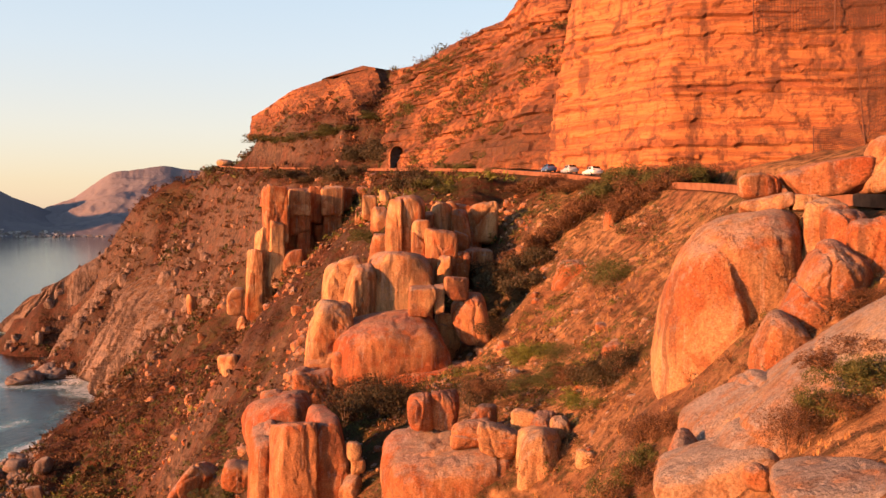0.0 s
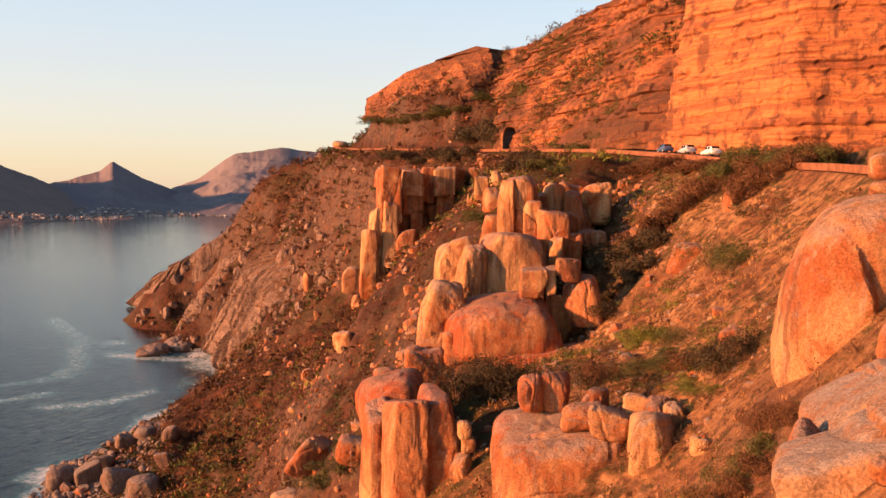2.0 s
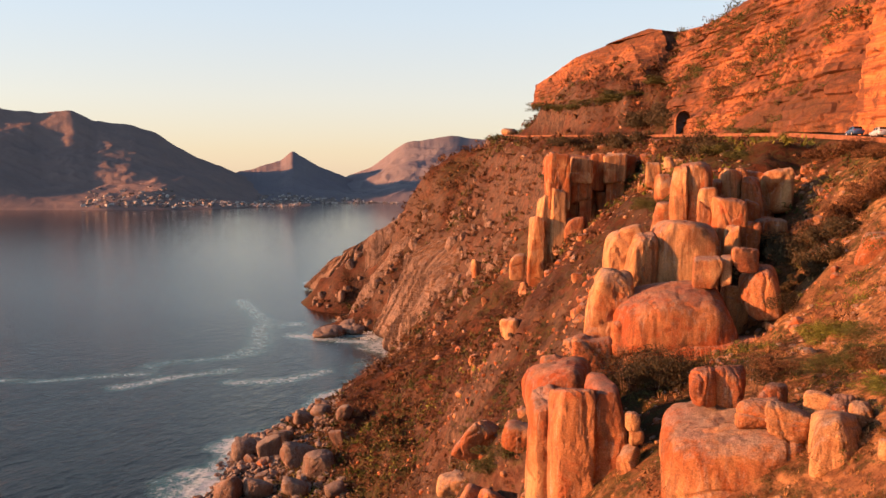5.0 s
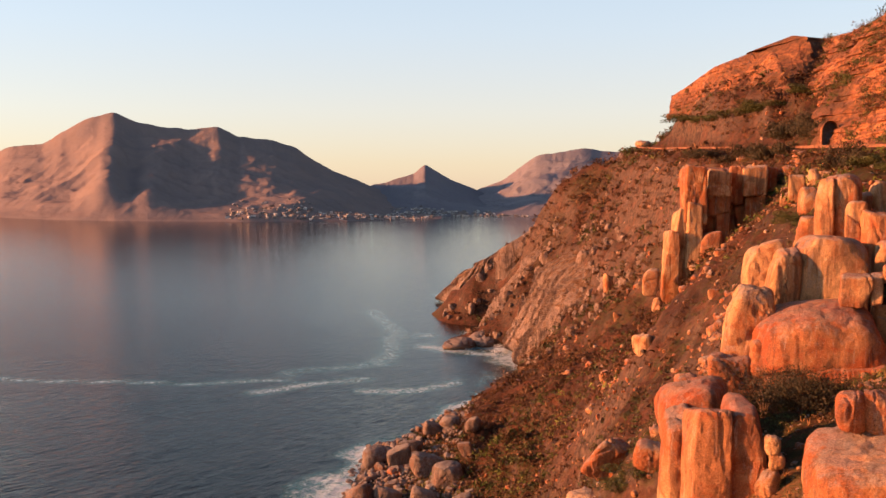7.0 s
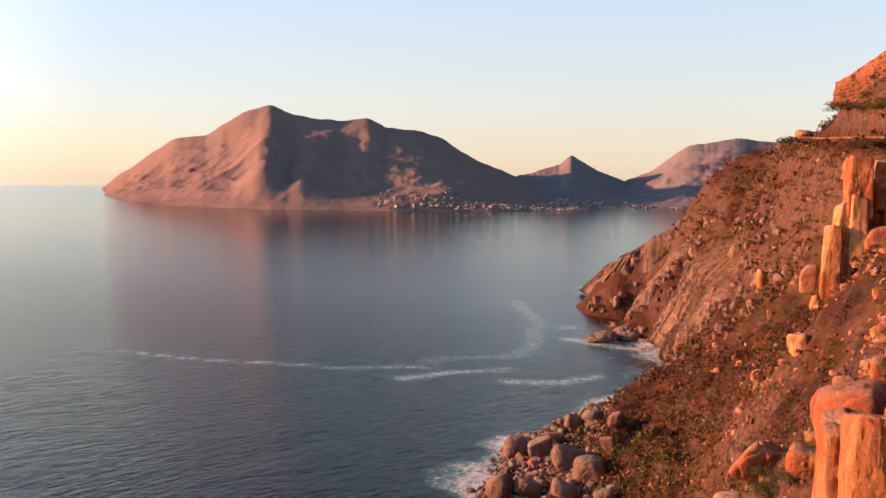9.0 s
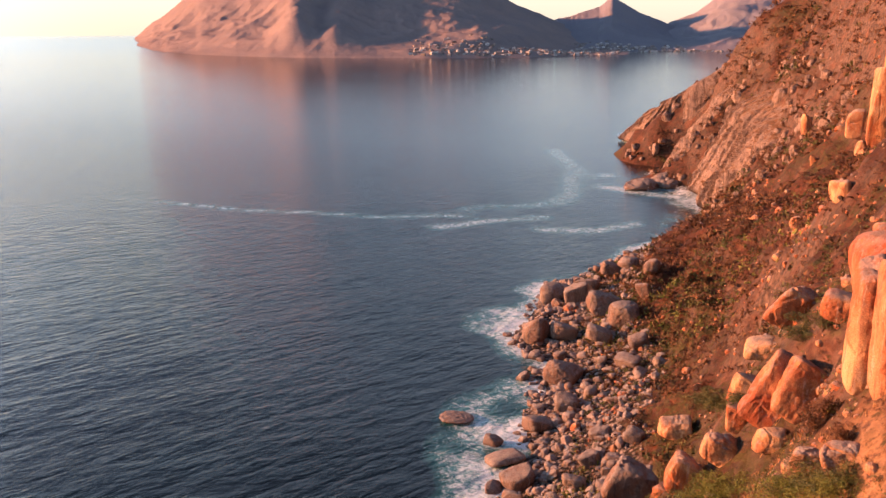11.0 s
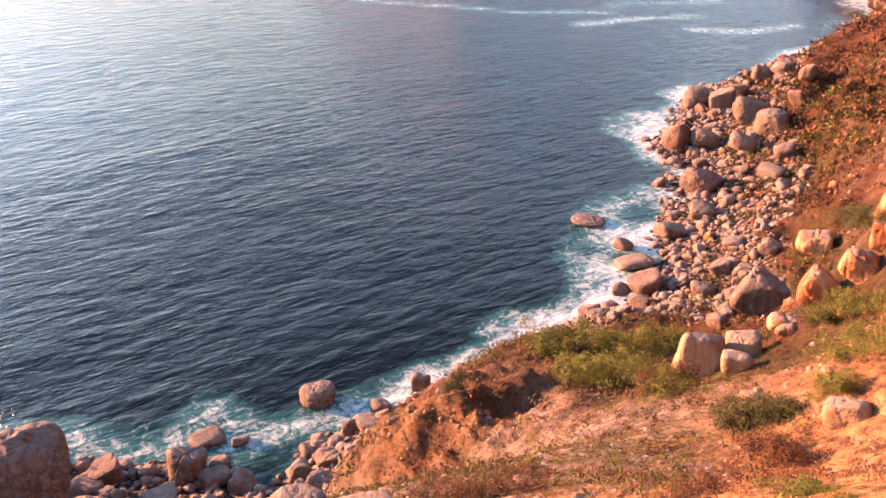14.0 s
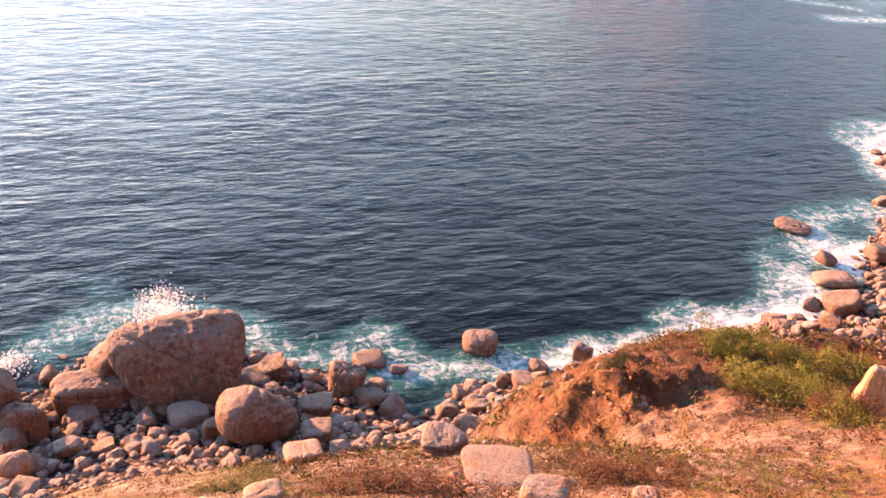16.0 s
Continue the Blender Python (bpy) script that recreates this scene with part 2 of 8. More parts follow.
def slope_material():
    """Hillside: dry grass, red earth, shrubs too small to stand alone, and grey rock where it is steep."""
    t = Tree("hillside")
    p = t.coords()
    geo = t.n("NewGeometry")
    up = t.n("SeparateXYZ", Vector=geo.outputs["Normal"]).outputs["Z"]
    big = t.noise(p, 0.018, 5, 0.6, 0.4)
    mid = t.noise(p, 0.12, 6, 0.65, 0.3)
    small = t.noise(p, 0.7, 6, 0.7)
    fine = t.noise(p, 4.0, 4, 0.75)
    grass = t.n("Attribute")
    grass.attribute_name = "grass"
    g = grass.outputs["Fac"]
    scrub = t.mix(t.ramp(mid, (0.40, 0.0), (0.62, 1.0)), (0.05, 0.019, 0.01), (0.145, 0.047, 0.019))
    meadow = t.mix(t.ramp(mid, (0.40, 0.0), (0.60, 1.0)), (0.27, 0.12, 0.055), (0.48, 0.265, 0.115))
    earth = t.mix(t.ramp(t.math("ADD", g, t.math("MULTIPLY", t.math("SUBTRACT", small, 0.5), 1.2)), (0.3, 0.0), (0.7, 1.0)), scrub, meadow)
    earth = t.mix(t.ramp(small, (0.42, 0.0), (0.60, 0.9)), earth, (0.075, 0.034, 0.021))
    earth = t.mix(t.math("MULTIPLY", t.ramp(fine, (0.52, 0.0), (0.66, 1.0)), 0.35), earth, (0.24, 0.12, 0.062))
    green = t.math("MULTIPLY", t.ramp(t.math("ADD", t.math("MULTIPLY", big, 0.6), t.math("MULTIPLY", small, 0.5)), (0.56, 0.0), (0.64, 1.0)), 0.75)
    earth = t.mix(green, earth, (0.07, 0.065, 0.02))
    # dots of small shrubs, their shadows darkened into the same colour
    dots = t.n("TexVoronoi", Vector=p, Scale=0.42)
    dot = t.ramp(t.math("ADD", dots.outputs["Distance"], t.math("MULTIPLY", small, 0.5)), (0.50, 1.0), (0.64, 0.0))
    tint = t.ramp(t.n("SeparateColor", Color=dots.outputs["Color"]).outputs[0], (0.3, (0.04, 0.022, 0.012)), (0.55, (0.085, 0.034, 0.016)), (0.8, (0.05, 0.048, 0.018)))
    earth = t.mix(t.math("MULTIPLY", dot, t.math("SUBTRACT", 0.95, t.math("MULTIPLY", g, 0.75))), earth, tint)
    stone = t.mix(t.ramp(small, (0.40, 0.0), (0.62, 1.0)), (0.06, 0.04, 0.031), (0.20, 0.122, 0.084))
    stone = t.mix(t.ramp(mid, (0.5, 0.0), (0.7, 0.8)), stone, (0.20, 0.078, 0.042))
    steep = t.ramp(t.math("ADD", up, t.math("MULTIPLY", t.math("SUBTRACT", small, 0.5), 0.9)), (0.48, 1.0), (0.70, 0.0))
    col = t.mix(steep, earth, stone)
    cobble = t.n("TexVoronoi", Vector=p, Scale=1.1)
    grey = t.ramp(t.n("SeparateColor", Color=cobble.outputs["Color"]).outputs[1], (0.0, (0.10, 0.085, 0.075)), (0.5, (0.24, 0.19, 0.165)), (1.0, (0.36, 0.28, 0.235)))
    # shade between the pebbles, multiplied into their colour
    gap_shade = t.ramp(cobble.outputs["Distance"], (0.30, 1.0), (0.62, 0.12))
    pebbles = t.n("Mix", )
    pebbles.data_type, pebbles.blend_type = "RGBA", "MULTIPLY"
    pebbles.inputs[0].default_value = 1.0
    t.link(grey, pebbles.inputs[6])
    t.link(gap_shade, pebbles.inputs[7])
    soil = t.ramp(t.math("ADD", t.math("MULTIPLY", mid, 0.5), t.math("MULTIPLY", small, 0.5)), (0.40, (0.05, 0.04, 0.027)), (0.48, (0.125, 0.092, 0.07)), (0.54, (0.19, 0.15, 0.125)), (0.62, (0.30, 0.25, 0.215)))
    soil = t.mix(t.ramp(fine, (0.38, 0.7), (0.48, 0.0)), soil, (0.09, 0.055, 0.035))
    soil = t.mix(t.ramp(fine, (0.60, 0.0), (0.66, 0.8)), soil, (0.42, 0.33, 0.26))
    soil = t.mix(t.ramp(t.noise(p, 0.25, 6, 0.7, 0.5), (0.52, 0.0), (0.60, 0.75)), soil, (0.10, 0.085, 0.032))
    heath = t.n("Attribute")
    heath.attribute_name = "heath"
    col = t.mix(t.math("MULTIPLY", heath.outputs["Fac"], t.math("SUBTRACT", 1.0, t.math("MULTIPLY", steep, 0.5))), col, soil)
    shingle = t.n("Attribute")
    shingle.attribute_name = "shingle"
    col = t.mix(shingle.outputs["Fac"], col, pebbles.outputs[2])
    nb = t.bump(mid, 2.2, 0.5)
    nb = t.bump(dot, 0.7, 0.8, nb)
    nb = t.bump(small, 0.9, 0.9, nb)
    nb = t.bump(fine, 0.16, 0.9, nb)
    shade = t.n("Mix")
    shade.data_type, shade.blend_type = "RGBA", "MULTIPLY"
    t.link(t.math("MULTIPLY", t.math("SUBTRACT", 1.0, heath.outputs["Fac"]), t.math("SUBTRACT", 1.0, t.math("MULTIPLY", g, 0.7))), shade.inputs[0])
    t.link(col, shade.inputs[6])
    t.link(t.ramp(t.noise(p, 0.3, 7, 0.75, 0.6), (0.38, 0.5), (0.62, 0.95)), shade.inputs[7])
    return t.finish(shade.outputs[2], 0.95, nb, 0.15)


SLOPE = slope_material()


def far_material(name, low, high, lit):
    t = Tree(name)
    p = t.coords()
    a = t.noise(p, 0.006, 7, 0.65, 0.5)
    b = t.noise(p, 0.03, 6, 0.7)
    up = t.n("SeparateXYZ", Vector=t.n("NewGeometry").outputs["Normal"]).outputs["Z"]
    col = t.mix(t.ramp(a, (0.38, 0.0), (0.62, 1.0)), low, high)
    steep = t.ramp(t.math("ADD", up, t.math("MULTIPLY", t.math("SUBTRACT", b, 0.5), 0.4)), (0.45, 1.0), (0.72, 0.0))
    col = t.mix(steep, col, lit)
    nb = t.bump(a, 30, 0.3)
    nb = t.bump(b, 9, 0.4, nb)
    return t.finish(col, 1.0, nb, 0.0)


# haze is put into these base colours: greyed, low contrast, bluer for the farthest
FAR = far_material("far_hillside_hazed", (0.225, 0.18, 0.175), (0.26, 0.20, 0.185), (0.20, 0.14, 0.12))
FARTHER = far_material("farthest_hillside_hazed", (0.20, 0.185, 0.21), (0.215, 0.20, 0.215), (0.19, 0.165, 0.17))


def sea_material():
    t = Tree("sea_water")
    p = t.coords()
    turn = t.n("VectorRotate", Vector=p, Angle=radians(12))
    along_swell = turn.outputs[0]
    w1 = t.noise(t.scaled(along_swell, 1.0, 0.36, 1), 0.5, 3, 0.55, 0.5)
    w2 = t.noise(t.scaled(along_swell, 1.0, 0.45, 1), 2.1, 5, 0.62, 0.4)
    big = t.noise(p, 0.006, 4, 0.6, 0.4)
    calm = t.ramp(t.math("MULTIPLY", t.n("SeparateXYZ", Vector=p).outputs["Y"], 0.0005), (0.05, 0.40), (0.10, 0.65), (0.17, 0.65), (0.28, 0.36), (0.45, 0.24), (0.9, 0.16))
    w0 = t.noise(t.scaled(along_swell, 1.0, 0.4, 1), 0.24, 3, 0.55, 0.3)
    nb = t.n("Bump", Height=w0, Distance=1.1, Strength=calm).outputs["Normal"]
    nb = t.n("Bump", Height=w1, Distance=0.6, Strength=calm, Normal=nb).outputs["Normal"]
    nb = t.n("Bump", Height=w2, Distance=0.18, Strength=calm, Normal=nb).outputs["Normal"]
    foam = t.n("Attribute")
    foam.attribute_name = "foam"
    f = foam.outputs["Fac"]
    lace = t.noise(p, 0.33, 7, 0.72, 1.3)
    lace2 = t.noise(p, 1.3, 5, 0.7, 0.8)
    l = t.math("ADD", t.math("MULTIPLY", lace, 0.65), t.math("MULTIPLY", lace2, 0.35))
    white = t.ramp(t.math("ADD", l, t.math("MULTIPLY", f, 0.33)), (0.70, 0.0), (0.93, 1.0))
    milky = t.ramp(t.math("ADD", t.math("MULTIPLY", l, 0.5), t.math("MULTIPLY", f, 0.6)), (0.40, 0.0), (0.84, 1.0))
    deep = t.mix(t.ramp(big, (0.4, 0.0), (0.6, 1.0)), (0.003, 0.0045, 0.006), (0.0045, 0.007, 0.009))
    col = t.mix(milky, deep, (0.055, 0.22, 0.235))
    col = t.mix(white, col, (0.72, 0.80, 0.83))
    rough = t.math("ADD", t.math("MULTIPLY", white, 0.5), 0.08)
    mat = t.finish(col, rough, nb, 0.34)
    t.bsdf.inputs["IOR"].default_value = 1.33
    return mat


SEA = sea_material()
# ---- the lie of the land: breaklines in metres ----
COAST = [(-110, -260), (-112, -150), (-124, -80), (-118, -30), (-119, 0), (-131, 19), (-125, 31), (-109, 30), (-109, 44),
         (-98, 47), (-91, 53), (-96, 66), (-93, 80), (-91, 95), (-91, 116), (-87, 138), (-101, 165), (-114, 197),
         (-137, 219), (-150, 250), (-156, 275), (-154, 345), (-163, 440), (-185, 480), (-230, 484), (-236, 498),
         (-215, 535), (-224, 560), (-243, 602), (-256, 622), (-310, 662), (-323, 686), (-350, 800), (-330, 950),
         (-200, 1150), (100, 1350)]
ROAD = [(30, 10, 90.5), (29, 30, 90.5), (28, 52, 91), (30, 72, 92), (31, 93, 93), (29, 118, 94), (23, 143, 96), (14, 190, 99),
        (1, 232, 101), (-13, 265, 102.5), (-37, 318, 105), (-70, 394, 109), (-99, 459, 112), (-132, 544, 117)]
LINES = {
    "beach_back": [(-85, -60, 9), (-88, 0, 9), (-85, 14, 9), (-81, 34, 9), (-78, 49, 8), (-85, 74, 7), (-85, 101, 7),
                   (-66, 143, 7), (-74, 166, 8), (-82, 194, 9), (-102, 233, 9), (-129, 302, 9), (-141, 332, 6)],
    "low_band": [(-52, 3, 42), (-50, 15, 41), (-44, 30, 43), (-42, 34, 42), (-40, 38, 43)],
    "west_gully": [(-64, 29, 9), (-62, 36, 10), (-58, 42, 12), (-56, 48, 16), (-52, 50, 24)],
    "bluff": [(-70, 57, 20), (-71, 62, 20), (-78, 78, 17), (-79, 93, 13)],
    "low_crest": [(-72, 0, 22), (-70, 18, 18)],
    "near_slope": [(-27, 17, 58), (-21, 29, 59), (-21, 40, 53), (-15, 42, 55), (-11, 51, 57)],
    "near_slope_low": [(-40, 60, 38), (-27, 70, 43), (-24, 87, 45), (-22, 92, 47)],
    "underfoot": [(12, -40, 89), (3, -8, 88.6), (0, 0, 88.1), (4, 5, 86.4), (6, 13, 84)],
    "brow": [(-8, -40, 80), (-5, -10, 82), (-4.5, 2, 82), (-4, 10, 79), (-5, 20, 73), (-2, 34, 70)],
    "shore_slope": [(-49, 93, 22), (-45, 130, 24), (-52, 170, 26), (-62, 200, 28)],
    "spur": [(-158, 427, 2), (-137, 408, 18), (-102, 376, 42), (-73, 337, 62), (-48, 316, 70), (-29, 279, 77)],
    "mid_slope": [(-111, 279, 15), (-66, 241, 40), (-47, 225, 55), (-32, 228, 69)],
    "mid_slope_low": [(-58, 191, 38), (-29, 127, 56), (-20, 118, 66)],
    "foot": [(-44, 143, 44), (-17, 83, 62), (-5, 60, 69), (6, 50, 73), (9, 37, 78), (8, 23, 82)],
    "gully": [(-7, 80, 71), (-6, 100, 69), (7, 120, 72), (15, 139, 81), (20, 149, 88)],
    "saddle": [(10, 71, 76), (15, 89, 78), (20, 108, 82), (24, 97, 87), (27, 86, 91)],
    "rib": [(-15, 109, 69), (-6, 118, 74), (-7, 132, 83), (1, 150, 90)],
    "rib_left": [(-18, 199, 88), (-10, 165, 88)],
    "right_bank": [(11, 23, 85), (11, 32, 82), (12, 57, 79)],
    "right_bank_top": [(20, 30, 88), (21, 45, 89), (23, 62, 90)],
    "cape_ridge": [(-132, 544, 115), (-160, 552, 105), (-187, 560, 91), (-206, 564, 72), (-236, 584, 56), (-261, 601, 30), (-282, 613, 8)],
    "cape_face": [(-162, 441, 10), (-133, 420, 30), (-93, 389, 67), (-77, 393, 101)],
    "cape_face_out": [(-192, 499, 31), (-171, 512, 59), (-131, 462, 68), (-104, 458, 94)],
    "under_road": [(-44, 317, 98), (-22, 270, 97)],
    "crown_foot": [(-97, 462, 127), (-69, 416, 127), (-44, 379, 126), (-28, 344, 121), (-12, 300, 108)],
    "crown_skirt": [(-97, 452, 115), (-64, 390, 110), (-40, 343, 108), (-21, 299, 106)],
    "crown_back": [(-88, 492, 134), (-66, 462, 143), (-46, 444, 148), (-30, 434, 150)],
    "cleft": [(-27, 372, 126), (-24, 400, 138), (-16, 420, 146)],
    "mountain": [(2, 372, 144), (16, 352, 148), (30, 335, 152), (40, 322, 160), (46, 310, 166)],
    "upper_slope": [(8, 312, 122), (26, 262, 114)],
    "upper_foot": [(-6, 274, 103), (8, 240, 101.5), (20, 206, 100)],
    "butt_foot": [(36, 215, 104), (25, 172, 98), (38, 148, 96), (60, 139, 95), (88, 125, 94), (112, 85, 93), (116, 20, 92), (116, -60, 92)],
    "bench": [(40, 118, 94), (58, 108, 94), (66, 60, 93), (60, 10, 91.5), (50, -60, 91)],
    "butt_top": [(60, 250, 185), (44, 190, 178), (54, 170, 178), (72, 162, 178), (104, 148, 175), (138, 98, 170), (146, 20, 160), (146, -60, 150)],
    "heights": [(170, -150, 190), (200, 60, 250), (150, 220, 250), (100, 330, 200), (60, 480, 150), (-40, 620, 120), (-110, 800, 100), (100, 1000, 90), (300, 300, 280)],
    "lee": [(-84, 520, 126), (-50, 480, 136), (-20, 450, 140), (5, 412, 138), (25, 385, 142), (44, 360, 150)],
    "behind": [(-60, -150, 30), (0, -150, 80), (40, -260, 90)],
    "headland_back": [(-200, 700, 70), (-250, 820, 40), (-180, 950, 60)],
    "seabed": [(-200, -300, -14), (-190, -100, -14), (-190, 30, -14), (-150, 90, -14), (-150, 150, -14), (-190, 240, -14),
               (-210, 300, -14), (-215, 400, -14), (-290, 470, -14), (-300, 560, -14), (-390, 680, -14), (-450, 850, -14), (-400, 1200, -14)],
    "open_sea": [(-500, -200, -25), (-500, 200, -25), (-600, 600, -25), (-800, 1200, -25)],
}
LINES["coast"] = [(x, y, 0) for x, y in COAST]
LINES["road"] = ROAD


def along(points, step):
    """Points spaced evenly along a line; the step grows with the distance from the viewpoint."""
    out = []
    pts = np.array(points, float)
    for a, b in zip(pts[:-1], pts[1:]):
        s = max(step, 0.045 * math.hypot(*(a + b)[:2] / 2))
        n = max(1, int(np.linalg.norm((b - a)[:2]) / s))
        out += [a + (b - a) * k / n for k in range(n)]
    return np.array(out + [pts[-1]])


def fit_land():
    pts = np.concatenate([along(l, 4) for l in LINES.values()])
    key = np.round(pts[:, :2] / 2.0).astype(int)
    _, first = np.unique(key, axis=0, return_index=True)
    pts = pts[np.sort(first)]
    d = np.linalg.norm(pts[:, None, :2] - pts[None, :, :2], axis=2)
    n = len(pts)
    a = np.zeros((n + 3, n + 3))
    a[:n, :n] = -d + np.eye(n) * 0.6
    a[:n, n], a[:n, n + 1:] = 1, pts[:, :2]
    a[n:, :n] = a[:n, n:].T
    return pts[:, :2], np.linalg.solve(a, np.concatenate([pts[:, 2], np.zeros(3)]))


LAND_PTS, LAND_W = fit_land()


def seg_dist(xy, line):
    """Distance from points to a line in plan, and the line's height there."""
    line = np.array(line, float)
    best, zz = np.full(len(xy), 1e9), np.zeros(len(xy))
    for a, b in zip(line[:-1], line[1:]):
        ab = (b - a)[:2]
        t = np.clip(((xy - a[:2]) @ ab) / (ab @ ab), 0, 1)
        d = np.linalg.norm(xy - (a[:2] + t[:, None] * ab), axis=1)
        near = d < best
        best = np.where(near, d, best)
        if line.shape[1] > 2:
            zz = np.where(near, a[2] + t * (b - a)[2], zz)
    return best, zz


def ground(xy, rough=True):
    """Height of the land at plan points (n, 2)."""
    xy = np.asarray(xy, float).reshape(-1, 2)
    out = []
    for k in range(0, len(xy), 20000):
        q = xy[k:k + 20000]
        dx = q[:, None, 0] - LAND_PTS[None, :, 0]
        dy = q[:, None, 1] - LAND_PTS[None, :, 1]
        d = np.sqrt(dx * dx + dy * dy)
        out.append(-d @ LAND_W[:-3] + LAND_W[-3] + q @ LAND_W[-2:])
    z = np.concatenate(out)
    dr, rz = seg_dist(xy, ROAD)
    berm = rz - 0.7 - 0.95 * np.maximum(dr - 4.6, 0) - 0.12 * np.maximum(dr - 9, 0) ** 2 * smooth(xy[:, 1], 230, 300)
    z = np.where(dr < 40, np.maximum(z, berm), z)
    if rough:
        r = np.hypot(xy[:, 0], xy[:, 1])
        p = np.column_stack([xy, z * 0.7])
        amp = np.clip(0.012 * r, 0.35, 5.0) + 2.2 * smooth(r, 110, 200)
        n = fbm(p, 26, 5, 3, ridged=True) * amp + fbm(p, 5, 4, 9) * np.clip(0.009 * r, 0.25, 2.2) + fbm(p, 11, 3, 19, ridged=True) * np.clip(0.009 * (r - 30), 0.0, 2.2)
        cape = smooth(-xy[:, 0] - 0.12 * (xy[:, 1] - 380), 70, 120) * smooth(xy[:, 1], 370, 430)
        gul = fbm(np.column_stack([xy, z * 0.25]), 30, 6, 21, ridged=True)
        n = n * (1 - 0.6 * cape) + cape * (gul * 7 - 2 + 4.5 * fbm(p, 13, 4, 23, ridged=True))
        bluff = 1 - smooth(np.hypot((xy[:, 0] + 66) / 22, (xy[:, 1] - 62) / 14), 0.6, 1.0)
        scar = fbm(np.column_stack([xy[:, 0] - 0.5 * xy[:, 1], xy[:, 1] + 0.5 * xy[:, 0], 0.4 * z]) * np.array([1.0, 0.45, 1.0]), 9, 5, 29, ridged=True)
        n = n + bluff * (3.2 * scar + 1.2 * np.floor(3 * scar) / 3)
        near_road = 1 - smooth(dr, 4.5, 14)
        n = n * (1 - near_road)
        shore = smooth(z, -1, 10) * 0.75 + 0.25
        z = z + n * shore
        z = np.where(dr < 4.2, np.minimum(z, rz - 0.25), z)
    return z


def land_mesh():
    az = np.radians(np.concatenate([np.arange(-180, -100, 2.5), np.arange(-100, 33, 0.29), np.arange(33, 180.1, 3.0)]))
    r = np.concatenate([[0.02, 0.4, 0.9, 1.4], 2.0 * 1.0125 ** np.arange(0, 521)])
    A, R = np.meshgrid(az, r, indexing="ij")
    xy = np.column_stack([(R * np.sin(A)).ravel(), (R * np.cos(A)).ravel()])
    xy = xy + np.array([0.3, 0.2])
    z = ground(xy)
    v = np.column_stack([xy, z])
    f = grid_faces(len(az), len(r), z > -2.5)[:, ::-1]
    v, f, used = prune(v, f)
    ob = mesh_object("hillside", v, f, SLOPE)
    # where the slope is grassy rather than scrubby: the bank and saddle near the viewpoint
    x, y = v[:, 0], v[:, 1]
    near = 1 - smooth(np.hypot(x, y), 85, 135)
    saddle = smooth(x, -4, 16) * (1 - smooth(y, 120, 170))
    meadow = smooth(fbm(v, 60, 3, 91), 0.15, 0.45) * 0.25
    near = near * (1 - 0.6 * smooth(-x, 14, 40)) * (1 - 0.9 * smooth(y, 55, 80) * smooth(-x, -4, 8))
    d, _ = seg_dist(v[:, :2], COAST)
    south = smooth(-y, -48, -38)
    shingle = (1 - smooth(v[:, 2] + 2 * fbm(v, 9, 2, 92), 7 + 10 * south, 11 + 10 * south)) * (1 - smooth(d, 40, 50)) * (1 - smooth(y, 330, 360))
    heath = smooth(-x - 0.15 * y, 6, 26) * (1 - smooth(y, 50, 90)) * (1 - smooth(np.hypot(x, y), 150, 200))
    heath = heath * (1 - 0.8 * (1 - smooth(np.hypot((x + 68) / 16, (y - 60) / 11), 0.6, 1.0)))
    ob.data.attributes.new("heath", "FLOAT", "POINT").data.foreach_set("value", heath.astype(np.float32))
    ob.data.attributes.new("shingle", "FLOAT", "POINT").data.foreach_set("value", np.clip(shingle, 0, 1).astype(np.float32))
    ob.data.attributes.new("grass", "FLOAT", "POINT").data.foreach_set("value", np.clip(np.maximum(near, saddle) + meadow, 0, 1).astype(np.float32))
    return tagged(ob, "steep coastal hillside of dry grass, red earth and rock", "hillside", kind="structure")


land_mesh()


# ---- sea ----
TRAILS = [
    ([(-405, 284), (-363, 293), (-318, 307), (-279, 322), (-265, 338), (-253, 354)], 6, 0.80),
    ([(-278, 328), (-268, 342), (-254, 350)], 9, 0.72),
    ([(-250, 318), (-239, 339), (-220, 368)], 7, 0.86),
    ([(-265, 366), (-246, 384), (-235, 404), (-254, 449), (-273, 499), (-346, 585)], 11, 0.68),
    ([(-207, 347), (-186, 361), (-178, 379)], 8, 0.84),
    ([(-238, 461), (-211, 456), (-180, 453), (-164, 436)], 10, 1.05),
    ([(-332, 678), (-299, 635), (-257, 592), (-221, 555)], 9, 1.0),
    ([(-154, 231), (-148, 235), (-153, 254)], 9, 1.0),
    ([(-131, 1), (-134, 9), (-137, 23), (-126, 32), (-117, 34), (-113, 43), (-115, 54), (-107, 57)], 7, 0.72),
    ([(-105, 53), (-103, 62), (-100, 70), (-98, 78), (-94, 82)], 6, 0.84),
    ([(-100, 107), (-101, 115), (-94, 118)], 4, 0.7),
]


